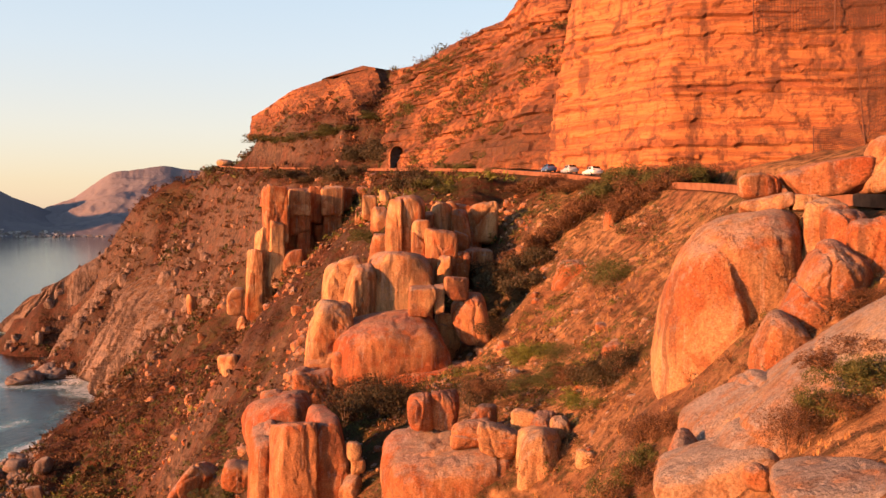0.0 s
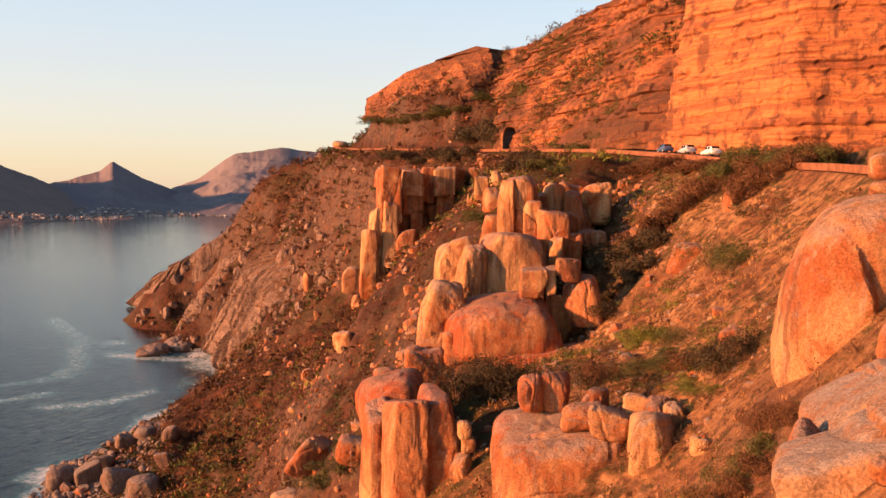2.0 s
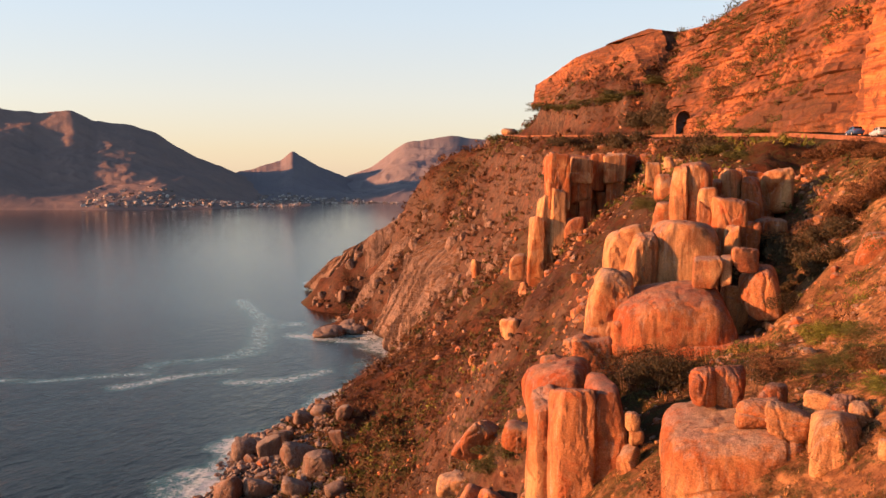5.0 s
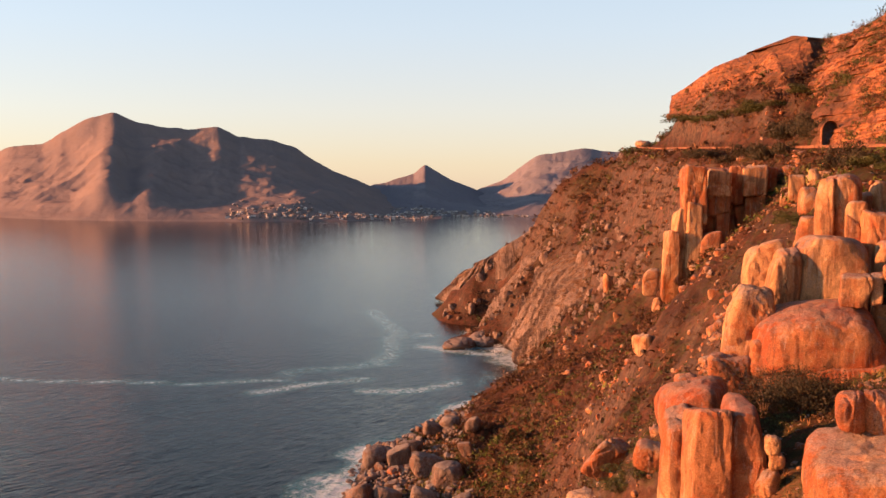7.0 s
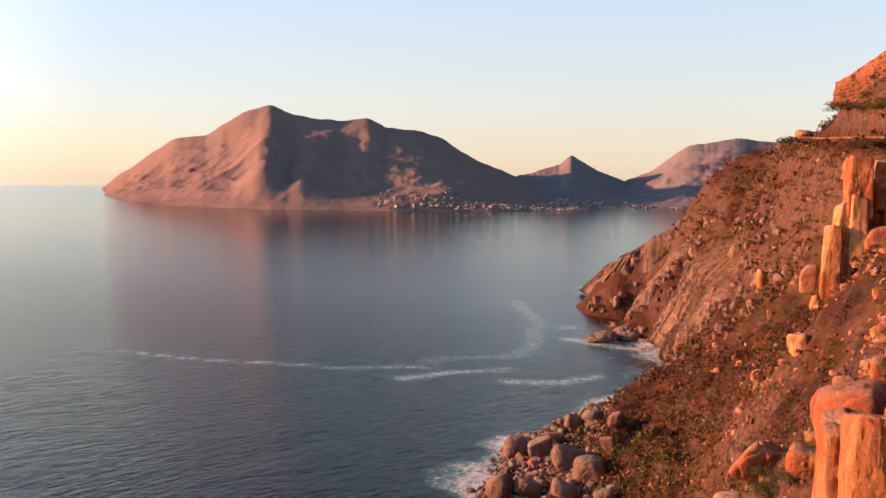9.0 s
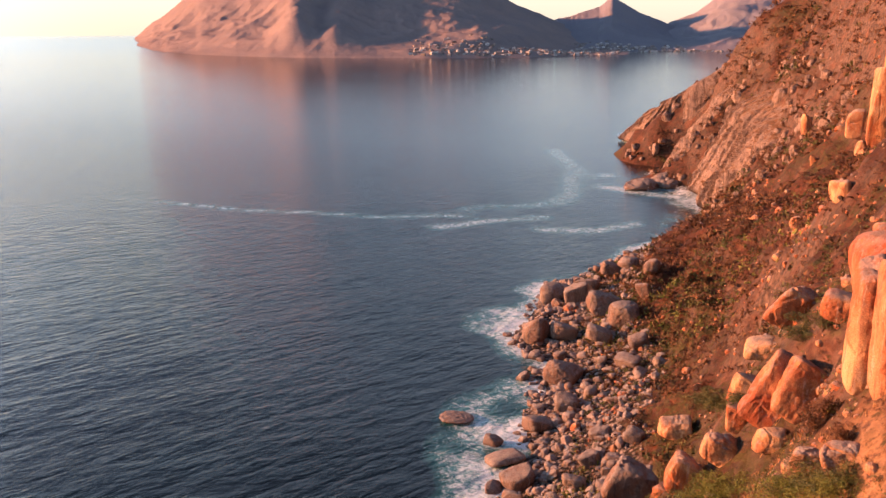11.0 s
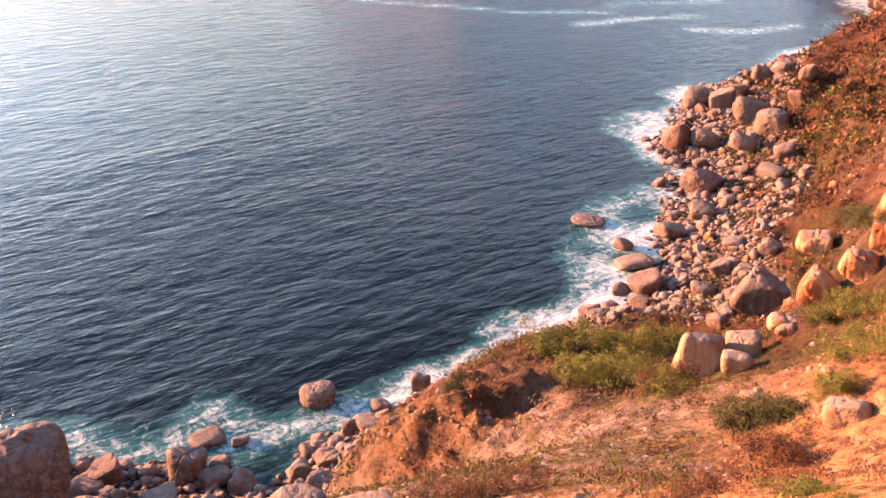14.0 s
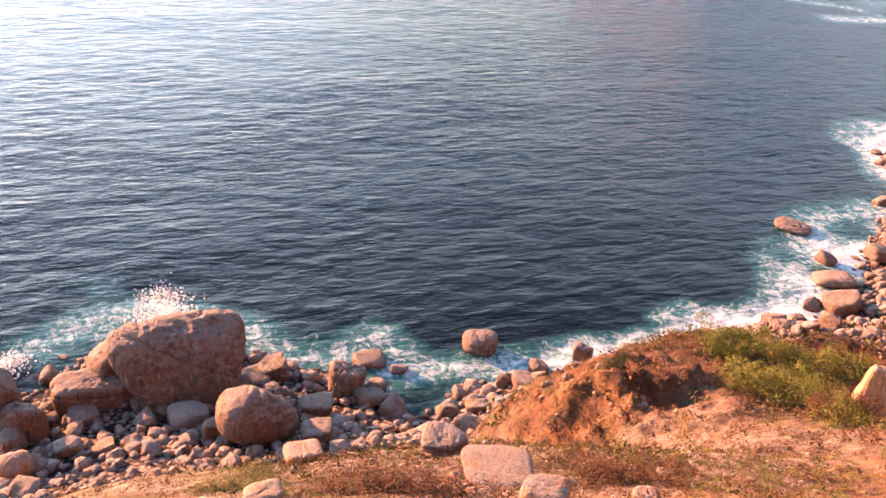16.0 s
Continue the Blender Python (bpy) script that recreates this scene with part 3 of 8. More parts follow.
def sea_mesh():
    az = np.radians(np.concatenate([np.arange(-180, -105, 3.0), np.arange(-105, -8, 0.27), np.arange(-8, 180.1, 3.0)]))
    r = [40.0]
    while r[-1] < 4960:
        r.append(r[-1] * (1.008 if r[-1] < 420 else 1.02))
    r = np.array(r)
    A, R = np.meshgrid(az, r, indexing="ij")
    x, y, rr = (R * np.sin(A)).ravel(), (R * np.cos(A)).ravel(), R.ravel()
    keep = (x < 60) | (rr > 900)
    p = np.column_stack([x * 0.978 - y * 0.208, (y * 0.978 + x * 0.208) * 0.4, 0 * x])
    z = (fbm(p, 3.2, 2, 40, ridged=True) * 0.11 + fbm(p, 2.0, 3, 41) * 0.07 + fbm(p, 18.0, 2, 50) * 0.25) * (1 - smooth(rr, 350, 700))
    z = z + 52 * smooth(rr, 2600, 5200) ** 1.4
    d, _ = seg_dist(np.column_stack([x, y]), COAST)
    q = np.column_stack([x, y, 0 * x])
    reach = np.maximum(18 + 36 * fbm(q, 38, 3, 60), 4) * (1 + 0.5 * smooth(rr, 350, 600))
    foam = np.clip(1.1 - d / reach, 0, 1) * (0.45 + 0.75 * smooth(fbm(q, 22, 3, 63), -0.22, 0.25))
    for line, width, much in TRAILS:
        dl, _ = seg_dist(np.column_stack([x, y]) + 5 * np.column_stack([fbm(q, 40, 2, 61), fbm(q, 40, 2, 62)]), line)
        foam = np.maximum(foam, much * np.exp(-(dl / width) ** 2))
    f = grid_faces(len(az), len(r), keep)[:, ::-1]
    v, f, used = prune(np.column_stack([x, y, z]), f)
    ob = mesh_object("sea", v, f, SEA)
    at = ob.data.attributes.new("foam", "FLOAT", "POINT")
    at.data.foreach_set("value", foam[used].astype(np.float32))
    return tagged(ob, "dark blue-grey sea with small waves and foam along the shore", "sea", kind="structure")


sea_mesh()
# ---- cliffs ----
def polyline_at(points, u):
    pts = np.array(points, float)
    s = np.concatenate([[0], np.cumsum(np.linalg.norm(np.diff(pts[:, :2], axis=0), axis=1))])
    s /= s[-1]
    return np.column_stack([np.interp(u, s, pts[:, k]) for k in range(3)])


def cliff(name, foot, top, nu, nv, ledge, label, seed, bulge=0.0, scrubby=False, thick=1.25, joint=(2.0, 7.0), cap=0.0, material=None, crag=18, relief=1.3, out=0.8, lumps=0.35, flute=0.0, rib=0.0):
    """A layered rock wall between two lines, with ledges and block joints cut into it."""
    u, v = np.linspace(0, 1, nu), np.linspace(0, 1, nv)
    a, b = polyline_at(foot, u), polyline_at(top, u)
    U, V = np.meshgrid(u, v, indexing="ij")
    base = a[:, None] + (b - a)[:, None] * V[..., None]
    t = np.gradient(base[:, nv // 2, :2], axis=0)
    k = max(3, nu // 24)
    t = np.column_stack([np.convolve(np.pad(t[:, c], k, mode="edge"), np.ones(2 * k + 1) / (2 * k + 1), "valid") for c in (0, 1)])
    nrm = np.column_stack([t[:, 1], -t[:, 0]])
    nrm /= np.linalg.norm(nrm, axis=1)[:, None] + 1e-9
    length = np.sum(np.linalg.norm(np.diff(a[:, :2], axis=0), axis=1))
    P = base.reshape(-1, 3)
    zz = P[:, 2] + 2.5 * fbm(P, 60, 3, seed) - 0.012 * U.ravel() * length
    layer = np.floor(zz / thick + 0.35 * np.sin(zz * 0.7)).astype(np.int64)
    along_u = U.ravel() * length
    width = joint[0] + (joint[1] - joint[0]) * _hash(layer, layer * 0, layer * 0 + 1, seed)
    block = np.floor(along_u / width + 7 * _hash(layer, layer * 0 + 2, layer * 0, seed)).astype(np.int64)
    d = ledge * (_hash(layer, layer * 0, layer * 0, seed + 1) - 0.5) * 1.2
    d = d + ledge * (_hash(layer, block, layer * 0, seed + 2) - 0.5) * 0.9
    d = d + fbm(P, crag, 4, seed + 3, ridged=True) * ledge * relief + fbm(P, 3, 3, seed + 4) * ledge * lumps
    if flute:
        d = d + flute * (fbm(P * np.array([1, 1, 0.2]), 34, 6, seed + 6, ridged=True) + 0.45 * fbm(P * np.array([1, 1, 0.13]), 9, 4, seed + 7, ridged=True))
    if rib:
        # slanting buttresses split by gullies, each broken again into upright slabs and steps
        lean_u = along_u + 0.55 * P[:, 2]
        w = np.column_stack([lean_u, 0.22 * P[:, 2], 0 * lean_u]) + 6 * np.column_stack([fbm(P, 30, 3, seed + 8), fbm(P, 30, 3, seed + 9), 0 * lean_u])
        big = fbm(w, 60, 2, seed + 10, ridged=True)
        mid = fbm(w * np.array([1, 0.8, 1]), 19, 3, seed + 11, ridged=True)
        slab = fbm(w * np.array([1, 0.5, 1]), 6, 3, seed + 12, ridged=True)
        steps = np.floor(3.2 * (mid + 0.35 * slab)) / 3.2
        d = d + rib * (17 * big + 8 * (0.6 * steps + 0.4 * mid) + 2.4 * slab + 0.9 * fbm(P, 3.5, 3, seed + 13, ridged=True))
        d = np.maximum(d, -7) * (0.3 + 0.7 * smooth(V.ravel(), 0.0, 0.12)) * (1 - 0.8 * smooth(V.ravel(), 0.75, 1.0))
    d = d + bulge * np.sin(np.pi * V.ravel())
    d = d * (0.3 + 0.7 * smooth(1 - V.ravel(), 0, 0.04))
    n3 = np.repeat(nrm, nv, axis=0)
    P = P.copy()
    P[:, :2] += n3 * (d + out)[:, None]
    if cap:
        G = P.reshape(nu, nv, 3)
        back = G[:, -1:] + np.concatenate([-nrm * cap, np.full((nu, 1), -0.12 * cap)], 1)[:, None]
        P = np.concatenate([G, back], 1).reshape(-1, 3)
        U, V = (np.column_stack([q, q[:, -1:]]) for q in (U, V))
        nv += 1
    f = grid_faces(nu, nv)
    ob = mesh_object(name, P, f, material or STRATA, soft=False)
    # scrubby: the far side along the wall carries the brush and the painted dimming
    grass = smooth(U.ravel(), 0.30, 0.42) * (0.35 + 0.65 * smooth(V.ravel(), 0.1, 0.35)) if scrubby else np.clip(0.42 + 0.7 * fbm(P, 25, 2, 3), 0, 1)
    ob.data.attributes.new("grass", "FLOAT", "POINT").data.foreach_set("value", grass.astype(np.float32))
    return tagged(ob, label, "cliff", kind="structure")


cliff("cliff_buttress",
      [(42, 235, 104), (30, 195, 100), (19.6, 164, 97.5), (26.5, 153, 96.5), (34, 140, 95.5), (46, 136.5, 95), (58, 132, 94.5), (85, 118, 94), (106, 82, 93), (110, 20, 92), (110, -60, 92)],
      [(62, 255, 190), (48, 212, 186), (30, 172, 182), (39, 162, 182), (46, 153, 181), (58, 149, 180), (72, 146, 179), (102, 134, 176), (132, 92, 170), (138, 20, 160), (138, -60, 150)],
      640, 210, 0.55, "tall layered orange sandstone road cliff", 5, scrubby=True, thick=0.8, joint=(3.0, 12.0), crag=22)
cliff("cliff_pillars",
      [(-56, 256, 69), (-52, 251, 69), (-49, 248, 70), (-44, 250, 72), (-42, 253, 73), (-35, 258, 78), (-29, 262, 83), (-24, 269, 90)],
      [(-55, 266, 86), (-53, 263, 96), (-50, 260, 97), (-46, 262, 97), (-44, 263, 97), (-37, 267, 97), (-29, 271, 97), (-26, 275, 95)],
      260, 90, 2.6, "fluted granite pillars below the coast road", 29, thick=16.0, joint=(1.6, 5.0), material=ROCK_RED, crag=14, relief=0.9, out=-2.5, lumps=0.06, flute=2.5, cap=12)
cliff("cliff_crown",
      [(-105, 499, 128), (-99, 470, 127), (-70, 424, 127), (-45, 387, 126), (-28, 351, 121), (-26, 355, 120), (-25, 399, 126)],
      [(-106, 509, 143), (-99, 482, 141), (-73, 444, 149), (-52, 427, 153), (-38, 418, 157), (-32, 411, 155), (-25, 419, 155)],
      300, 80, 1.1, "orange layered cliff crowning the headland above the road", 31, cap=26, thick=2.2, joint=(3.0, 9.0))
cliff("cliff_upper_face",
      [(-18, 299, 104), (-14, 272, 103), (-4, 248, 102), (9, 215, 100), (17, 185, 99), (22, 175, 98), (32, 187, 99)],
      [(-23, 394, 151), (-12, 375, 150), (-2, 352, 151), (9, 335, 154), (22, 319, 157), (32, 298, 170), (53, 295, 173)],
      420, 190, 1.3, "craggy scrub-dotted mountain face above the coast road", 37, cap=20, thick=1.6, joint=(2.0, 7.0), crag=30, relief=3.2)
cliff("cliff_cape",
      [(-322, 690, -2), (-300, 650, -2), (-246, 612, -2), (-226, 562, -2), (-214, 534, -2), (-196, 505, -2), (-178, 478, -2), (-162, 448, -2), (-146, 424, -2)],
      [(-264, 666, 32), (-249, 620, 49), (-214, 587, 65), (-190, 558, 68), (-174, 530, 63), (-154, 502, 62), (-138, 473, 60), (-124, 443, 54), (-111, 419, 45)],
      520, 190, 0.0, "steep grey-brown jointed granite cliff of the headland", 43, material=JOINTED, out=3.0, rib=1.0)

# ---- far mountains ----
def mountain(name, profile, near, far_r, label, material, seed, rugged, spurs=()):
    """A range seen across the bay: (bearing, angle of its skyline) pairs, from its shore to its ridge."""
    pr = np.array(profile, float)
    az = np.linspace(pr[0, 0], pr[-1, 0], 340)
    sky_el = np.interp(az, pr[:, 0], pr[:, 1])
    sky_el = np.convolve(np.pad(sky_el, 3, mode="edge"), np.ones(7) / 7, "valid") + 0.12 * fbm(np.column_stack([az, 0 * az, 0 * az]), 0.9, 4, seed + 8)
    s = np.linspace(0, 1.25, 110)
    A, S = np.meshgrid(az, s, indexing="ij")
    nr = np.interp(az, *np.array(near, float).T)[:, None]
    ridge = np.minimum(nr + far_r, 4600)
    R = nr + (ridge - nr) * S
    top = np.maximum(90 + np.tan(np.radians(sky_el))[:, None] * ridge, 2)
    rise = np.where(S <= 1, 0.62 * S + 0.38 * S ** 3, 1 - (S - 1) * 1.2)
    x, y = R * np.sin(np.radians(A)), R * np.cos(np.radians(A))
    p = np.column_stack([x.ravel(), y.ravel(), np.zeros(x.size)])
    rel = fbm(p, 380, 7, seed, ridged=True).reshape(x.shape)
    rel = rel + 0.3 * fbm(p, 90, 5, seed + 4, ridged=True).reshape(x.shape)
    gate = np.sin(np.pi * np.clip(S, 0, 1)) ** 0.8
    z = top * rise + rel * gate * rugged * np.minimum(1, top / 150)
    for at, left, right, high in spurs:
        lie = A - at - 0.8 * (S - 0.4)
        z = z + high * np.exp(-(lie / np.where(lie < 0, left, right)) ** 2) * smooth(S, 0.0, 0.25) * (1 - smooth(S, 0.55, 1.0))
    cap = 90 + np.tan(np.radians(sky_el))[:, None] * R
    z = np.minimum(z, cap - 0.5) - 1.5 * (S < 0.005)
    v = np.column_stack([x.ravel(), y.ravel(), z.ravel()])
    tagged(mesh_object(name, v, grid_faces(*x.shape)[:, ::-1], material), label, "mountain", kind="structure")
    return az, x, y, z


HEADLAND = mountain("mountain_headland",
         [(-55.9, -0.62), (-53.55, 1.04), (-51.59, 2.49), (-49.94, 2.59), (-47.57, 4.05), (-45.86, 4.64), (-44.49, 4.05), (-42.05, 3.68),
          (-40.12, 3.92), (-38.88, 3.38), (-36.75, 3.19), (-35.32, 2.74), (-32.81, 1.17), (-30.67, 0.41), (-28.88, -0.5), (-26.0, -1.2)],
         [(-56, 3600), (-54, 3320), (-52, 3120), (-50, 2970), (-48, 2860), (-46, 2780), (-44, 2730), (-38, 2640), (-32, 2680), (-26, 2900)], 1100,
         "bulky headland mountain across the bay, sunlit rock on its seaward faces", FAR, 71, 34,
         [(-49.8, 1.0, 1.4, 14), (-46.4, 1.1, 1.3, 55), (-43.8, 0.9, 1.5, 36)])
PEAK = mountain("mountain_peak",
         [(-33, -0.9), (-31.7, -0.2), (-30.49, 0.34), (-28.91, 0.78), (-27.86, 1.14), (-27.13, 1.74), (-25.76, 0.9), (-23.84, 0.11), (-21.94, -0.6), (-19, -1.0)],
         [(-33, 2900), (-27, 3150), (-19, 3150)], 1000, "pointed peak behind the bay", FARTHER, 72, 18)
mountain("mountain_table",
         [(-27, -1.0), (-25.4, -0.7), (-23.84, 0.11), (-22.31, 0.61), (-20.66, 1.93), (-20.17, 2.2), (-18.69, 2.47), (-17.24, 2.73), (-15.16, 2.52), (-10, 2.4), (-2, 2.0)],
         [(-27, 3250), (-19, 3200), (-2, 3400)], 1150, "flat-topped far mountain, evening haze put into its colour", FARTHER, 73, 30)
# ---- boulders ----
@lru_cache(None)
def ball(level):
    bm = bmesh.new()
    bmesh.ops.create_icosphere(bm, subdivisions=level, radius=1.0)
    v = np.array([p.co[:] for p in bm.verts])
    f = np.array([[q.index for q in p.verts] for p in bm.faces])
    bm.free()
    return v, f


def stone(size, seed, square=4.0, facets=9, level=4, rough=0.05, grooves=0.0, taper=0.0, cracks=0, fold=None, cuts=(), joints=4):
    """Points and faces of one weathered boulder: flat sides meeting in worn edges, then split, folded, grooved and pitted."""
    d, f = ball(level)
    rng = np.random.default_rng(seed)
    sharp = max(2.2, 2.6 * square - 4)
    planes = []
    for k in range(3):
        for side in (-1, 1):
            n = rng.normal(size=3) * 0.06
            n[k] += side
            planes.append((n / np.linalg.norm(n), 1.0))
    for k in range(facets):
        n = rng.normal(size=3) * np.array([1, 1, 0.8])
        n /= np.linalg.norm(n)
        planes.append((n, np.sum(np.abs(n) ** 1.2) ** (1 / 1.2) * rng.uniform(0.62, 0.86)))
    for *n, cut in cuts:
        n = np.array(n) / np.linalg.norm(n)
        planes.append((n, np.sum(np.abs(n) ** 1.2) ** (1 / 1.2) * cut))
    reach = sum(np.maximum(d @ n / h, 0) ** sharp for n, h in planes)
    p = d * (reach ** (-1 / sharp))[:, None]
    p = p + 0.045 * np.column_stack([fbm(p + k * 9.1 + seed, 1.3, 3, seed + 30 + k) for k in range(3)])
    lo, hi = p.min(0), p.max(0)
    p = (p - (lo + hi) / 2) / (hi - lo) * 2
    p[:, :2] *= (1 - taper * (p[:, 2] * 0.5 + 0.5))[:, None]
    half = np.array(size) / 2
    q = p * half
    if fold:
        line, depth = fold
        line = np.array(sorted(line, key=lambda a: a[1])) * half[[0, 2]]
        s = q[:, 0] - np.interp(q[:, 2], line[:, 1], line[:, 0]) - fbm(q, half[0] * 0.4, 3, seed + 3) * 0.06 * half[0]
        gate = smooth(q[:, 2], line[0, 1] - 0.15 * half[2], line[0, 1] + 0.1 * half[2]) * (1 - smooth(q[:, 2], 0.3 * half[2], 0.7 * half[2])) * (q[:, 1] < 0.2 * half[1])
        q[:, 1] += depth * gate * smooth(s, 0, 0.04 * half[0]) * (1 - smooth(s, 0.1 * half[0], 0.75 * half[0]))
    s = min(size)
    grid = 0.9 * float(np.mean(size)) / 2 ** level
    shift = rng.uniform(-50, 50, 3)
    bump = fbm(q + shift, s * 0.6, 3, seed) * rough * 0.7 * s
    bump = bump - np.maximum(fbm(q + shift, s * 0.22, 4, seed + 5), 0) ** 1.5 * rough * 1.6 * s
    bump = bump + fbm(q + shift, s * 0.07, 3, seed + 6) * rough * 0.25 * s
    warp = np.column_stack([fbm(q + shift + 7 * k, s * 0.3, 4, seed + 40 + k) for k in range(3)]) * s * 0.06
    wide = max(0.012 * s, 1.1 * grid)
    deep = min(0.035 * s, 0.22)
    if joints > 3 and level > 2:
        # a broken face: each joint block stands proud or back by its own step, with an open crack between
        seeds = rng.uniform(-1, 1, (joints, 3)) * half
        gap = np.linalg.norm(((q + warp)[:, None] - seeds[None]) * np.array([1.0, 1.0, 0.6]), axis=2)
        two = np.partition(gap, 1, axis=1)
        share = np.exp(-(gap - two[:, :1]) / (0.6 * wide))
        share /= share.sum(1)[:, None]
        bump = bump + share @ (rng.uniform(-0.06, 0.035, joints) * s) - 1.2 * deep * np.exp(-((two[:, 1] - two[:, 0]) / wide) ** 2)
    elif level > 2:
        # a few clean splits, upright or level, one side a little proud of the other
        for k in range(joints):
            n = np.array([1.0, 0.3, 0.1]) if rng.uniform() < 0.55 else np.array([0.15, 0.1, 1.0])
            n = n + rng.normal(size=3) * 0.22
            n /= np.linalg.norm(n)
            off = (q + warp) @ n - rng.uniform(-0.55, 0.55) * float(np.abs(n) @ half)
            bump = bump + rng.uniform(-0.02, 0.02) * s * smooth(off, -wide, wide) - deep * np.exp(-(off / wide) ** 2)
    if grooves:
        w = q * np.array([1, 1, 0.12]) + shift
        bump = bump - grooves * s * np.maximum(0, fbm(w, s * 0.3, 3, seed + 9, ridged=True)) ** 2
    for _ in range(cracks if level > 5 else 0):
        n = rng.normal(size=3) * np.array([1, 1, rng.choice([0.25, 1.6])])
        n /= np.linalg.norm(n)
        off = (q + warp) @ n - rng.uniform(-0.3, 0.3) * s
        fade = smooth(fbm(q + shift, s * 0.6, 2, seed + 22), -0.05, 0.2)
        bump = bump - 0.8 * deep * fade * np.exp(-(off / wide) ** 2)
    return q + d * bump[:, None], f


def boulder(x, y, z, w, dp, h, yaw=0, lean=0, seed=1, square=4.0, facets=9, level=4, material=None, label="", group="",
            rough=0.06, grooves=0.0, taper=0.0, rest=True, tip=0, cracks=1, fold=None, cuts=(), joints=4):
    """One boulder centred at x, y, z; where it stands on the ground it is bedded in."""
    if rest:
        g = float(ground([(x, y)])[0]) - 0.4
        if z - h / 2 > g:
            grow = min(z - h / 2 - g, 0.6 * h)
            z, h = z - grow / 2, h + grow
    v, f = stone((w, dp, h), seed, square, facets, level, rough, grooves, taper, cracks, fold, cuts, joints)
    ob = mesh_object("boulder", v, f, material or ROCK, soft=False)
    ob.matrix_world = pose(x, y, z, tip, lean, yaw)
    return tagged(ob, label or "rounded weathered granite boulder", "boulder", group)


# the great boulder by the path and the slabs round it
boulder(14.9, 47.6, 84.3, 8.3, 8.5, 12.1, yaw=-23.4, seed=101, level=6, square=3.4, facets=0, cuts=[(-0.85, -0.1, 0.55, 0.74), (-0.15, -0.6, 0.75, 0.86), (-0.75, -0.65, 0.0, 0.80), (0.1, -1, -0.15, 0.93), (0.5, -0.85, 0.1, 0.9)], rough=0.035, cracks=2, joints=0, fold=([(-0.3, 0.85), (0.12, 0.55), (0.3, 0.2), (0.38, 0.0), (0.4, -0.25)], 0.55), label='huge rounded orange granite boulder with a split side', group='great outcrop')
boulder(19.2, 46.0, 87.8, 2.4, 4.0, 6.0, yaw=-12.7, seed=102, level=5, square=6, facets=3, label='tall granite block split from the great boulder', group='great outcrop')
boulder(16.4, 39.5, 85.6, 3.5, 5.0, 6.6, yaw=-30.6, seed=103, level=6, square=3.2, facets=2, joints=2, lean=16, cuts=[(-0.8, -0.4, 0.45, 0.72), (0.2, -0.9, 0.4, 0.86)], rough=0.045, label='sloping pale granite shoulder rock', group='great outcrop')
boulder(17.3, 49.6, 91.5, 2.4, 2.3, 1.5, yaw=-16.2, seed=104, level=5, square=3, facets=4, rest=False, rough=0.03, label='round granite boulder perched on a slab', group='great outcrop')
boulder(17.3, 48.5, 90.5, 2.9, 3.4, 1.0, yaw=-16.7, seed=105, level=5, square=6, facets=3, rest=False, lean=-12, label='thin granite slab under a perched boulder', group='great outcrop')
boulder(20.6, 48.9, 91.9, 4.9, 4.5, 2.0, yaw=-19.8, seed=106, level=5, square=6, facets=3, rest=False, lean=-5, cuts=[(0.8, -0.2, -0.6, 0.82), (-0.5, -0.3, 0.8, 0.86)], material=ROCK_RED, label='long flat-topped granite cap rock with rust stains', group='great outcrop')
boulder(19.1, 47.7, 90.6, 1.6, 3.0, 1.0, yaw=-18.8, seed=107, level=4, square=6, facets=4, rest=False, label='granite block wedged beneath the cap rock', group='great outcrop')
boulder(19.4, 43.7, 88.9, 2.4, 4.0, 3.2, yaw=-20.9, seed=108, level=5, square=4, facets=5, joints=5, label='broken granite block beside the cap rock', group='great outcrop')
boulder(19.4, 40.4, 88.2, 2.7, 4.0, 3.5, yaw=-22.6, seed=109, level=5, square=4, facets=5, joints=6, label='broken granite ledge beside the great outcrop', group='great outcrop')
boulder(27.8, 55.7, 93.1, 4.1, 5.0, 3.7, yaw=-23.5, seed=110, level=5, square=3.6, facets=4, rest=False, label='rounded orange granite boulder beyond the cap rock', group='great outcrop')
boulder(14.2, 37.8, 84.2, 2.5, 3.0, 3.1, yaw=-17.6, seed=111, level=5, square=3, facets=2, lean=30, joints=0, label='lobe of granite at the foot of the great boulder', group='great outcrop')
boulder(13.1, 28.7, 84.3, 9.6, 9.0, 3.9, yaw=-28.6, seed=112, level=6, square=4.2, facets=0, joints=2, cuts=[(-0.5, -0.2, 0.85, 0.8), (0.1, -0.8, 0.6, 0.78)], rough=0.03, lean=-38, material=ROCK_PALE, label='broad sloping whaleback of pale granite', group='great outcrop')
boulder(10.6, 31.5, 82.1, 4.3, 5.0, 3.5, yaw=-15.7, seed=113, level=6, square=3.8, facets=1, joints=2, cuts=[(-0.5, -0.4, 0.75, 0.8)], rough=0.03, lean=-30, material=ROCK_PALE, label='smooth pale granite slab sloping to the gully', group='great outcrop')
boulder(8.5, 27.5, 81.9, 3.8, 4.0, 2.0, yaw=-14.1, seed=114, level=5, square=3.6, facets=2, lean=-18, joints=1, material=ROCK_PALE, label='low streaked granite slab among shrubs', group='great outcrop')
boulder(8.5, 19.0, 84.0, 2.9, 4.0, 1.2, yaw=-21.0, seed=115, level=5, square=3.4, facets=3, lean=-10, joints=1, material=ROCK_PALE, label='flat pale granite slab in dry grass', group='great outcrop')
boulder(8.4, 23.9, 83.1, 0.8, 0.8, 0.5, yaw=-16.3, seed=116, level=4, square=3, label='small rounded granite stone in grass', group='great outcrop')
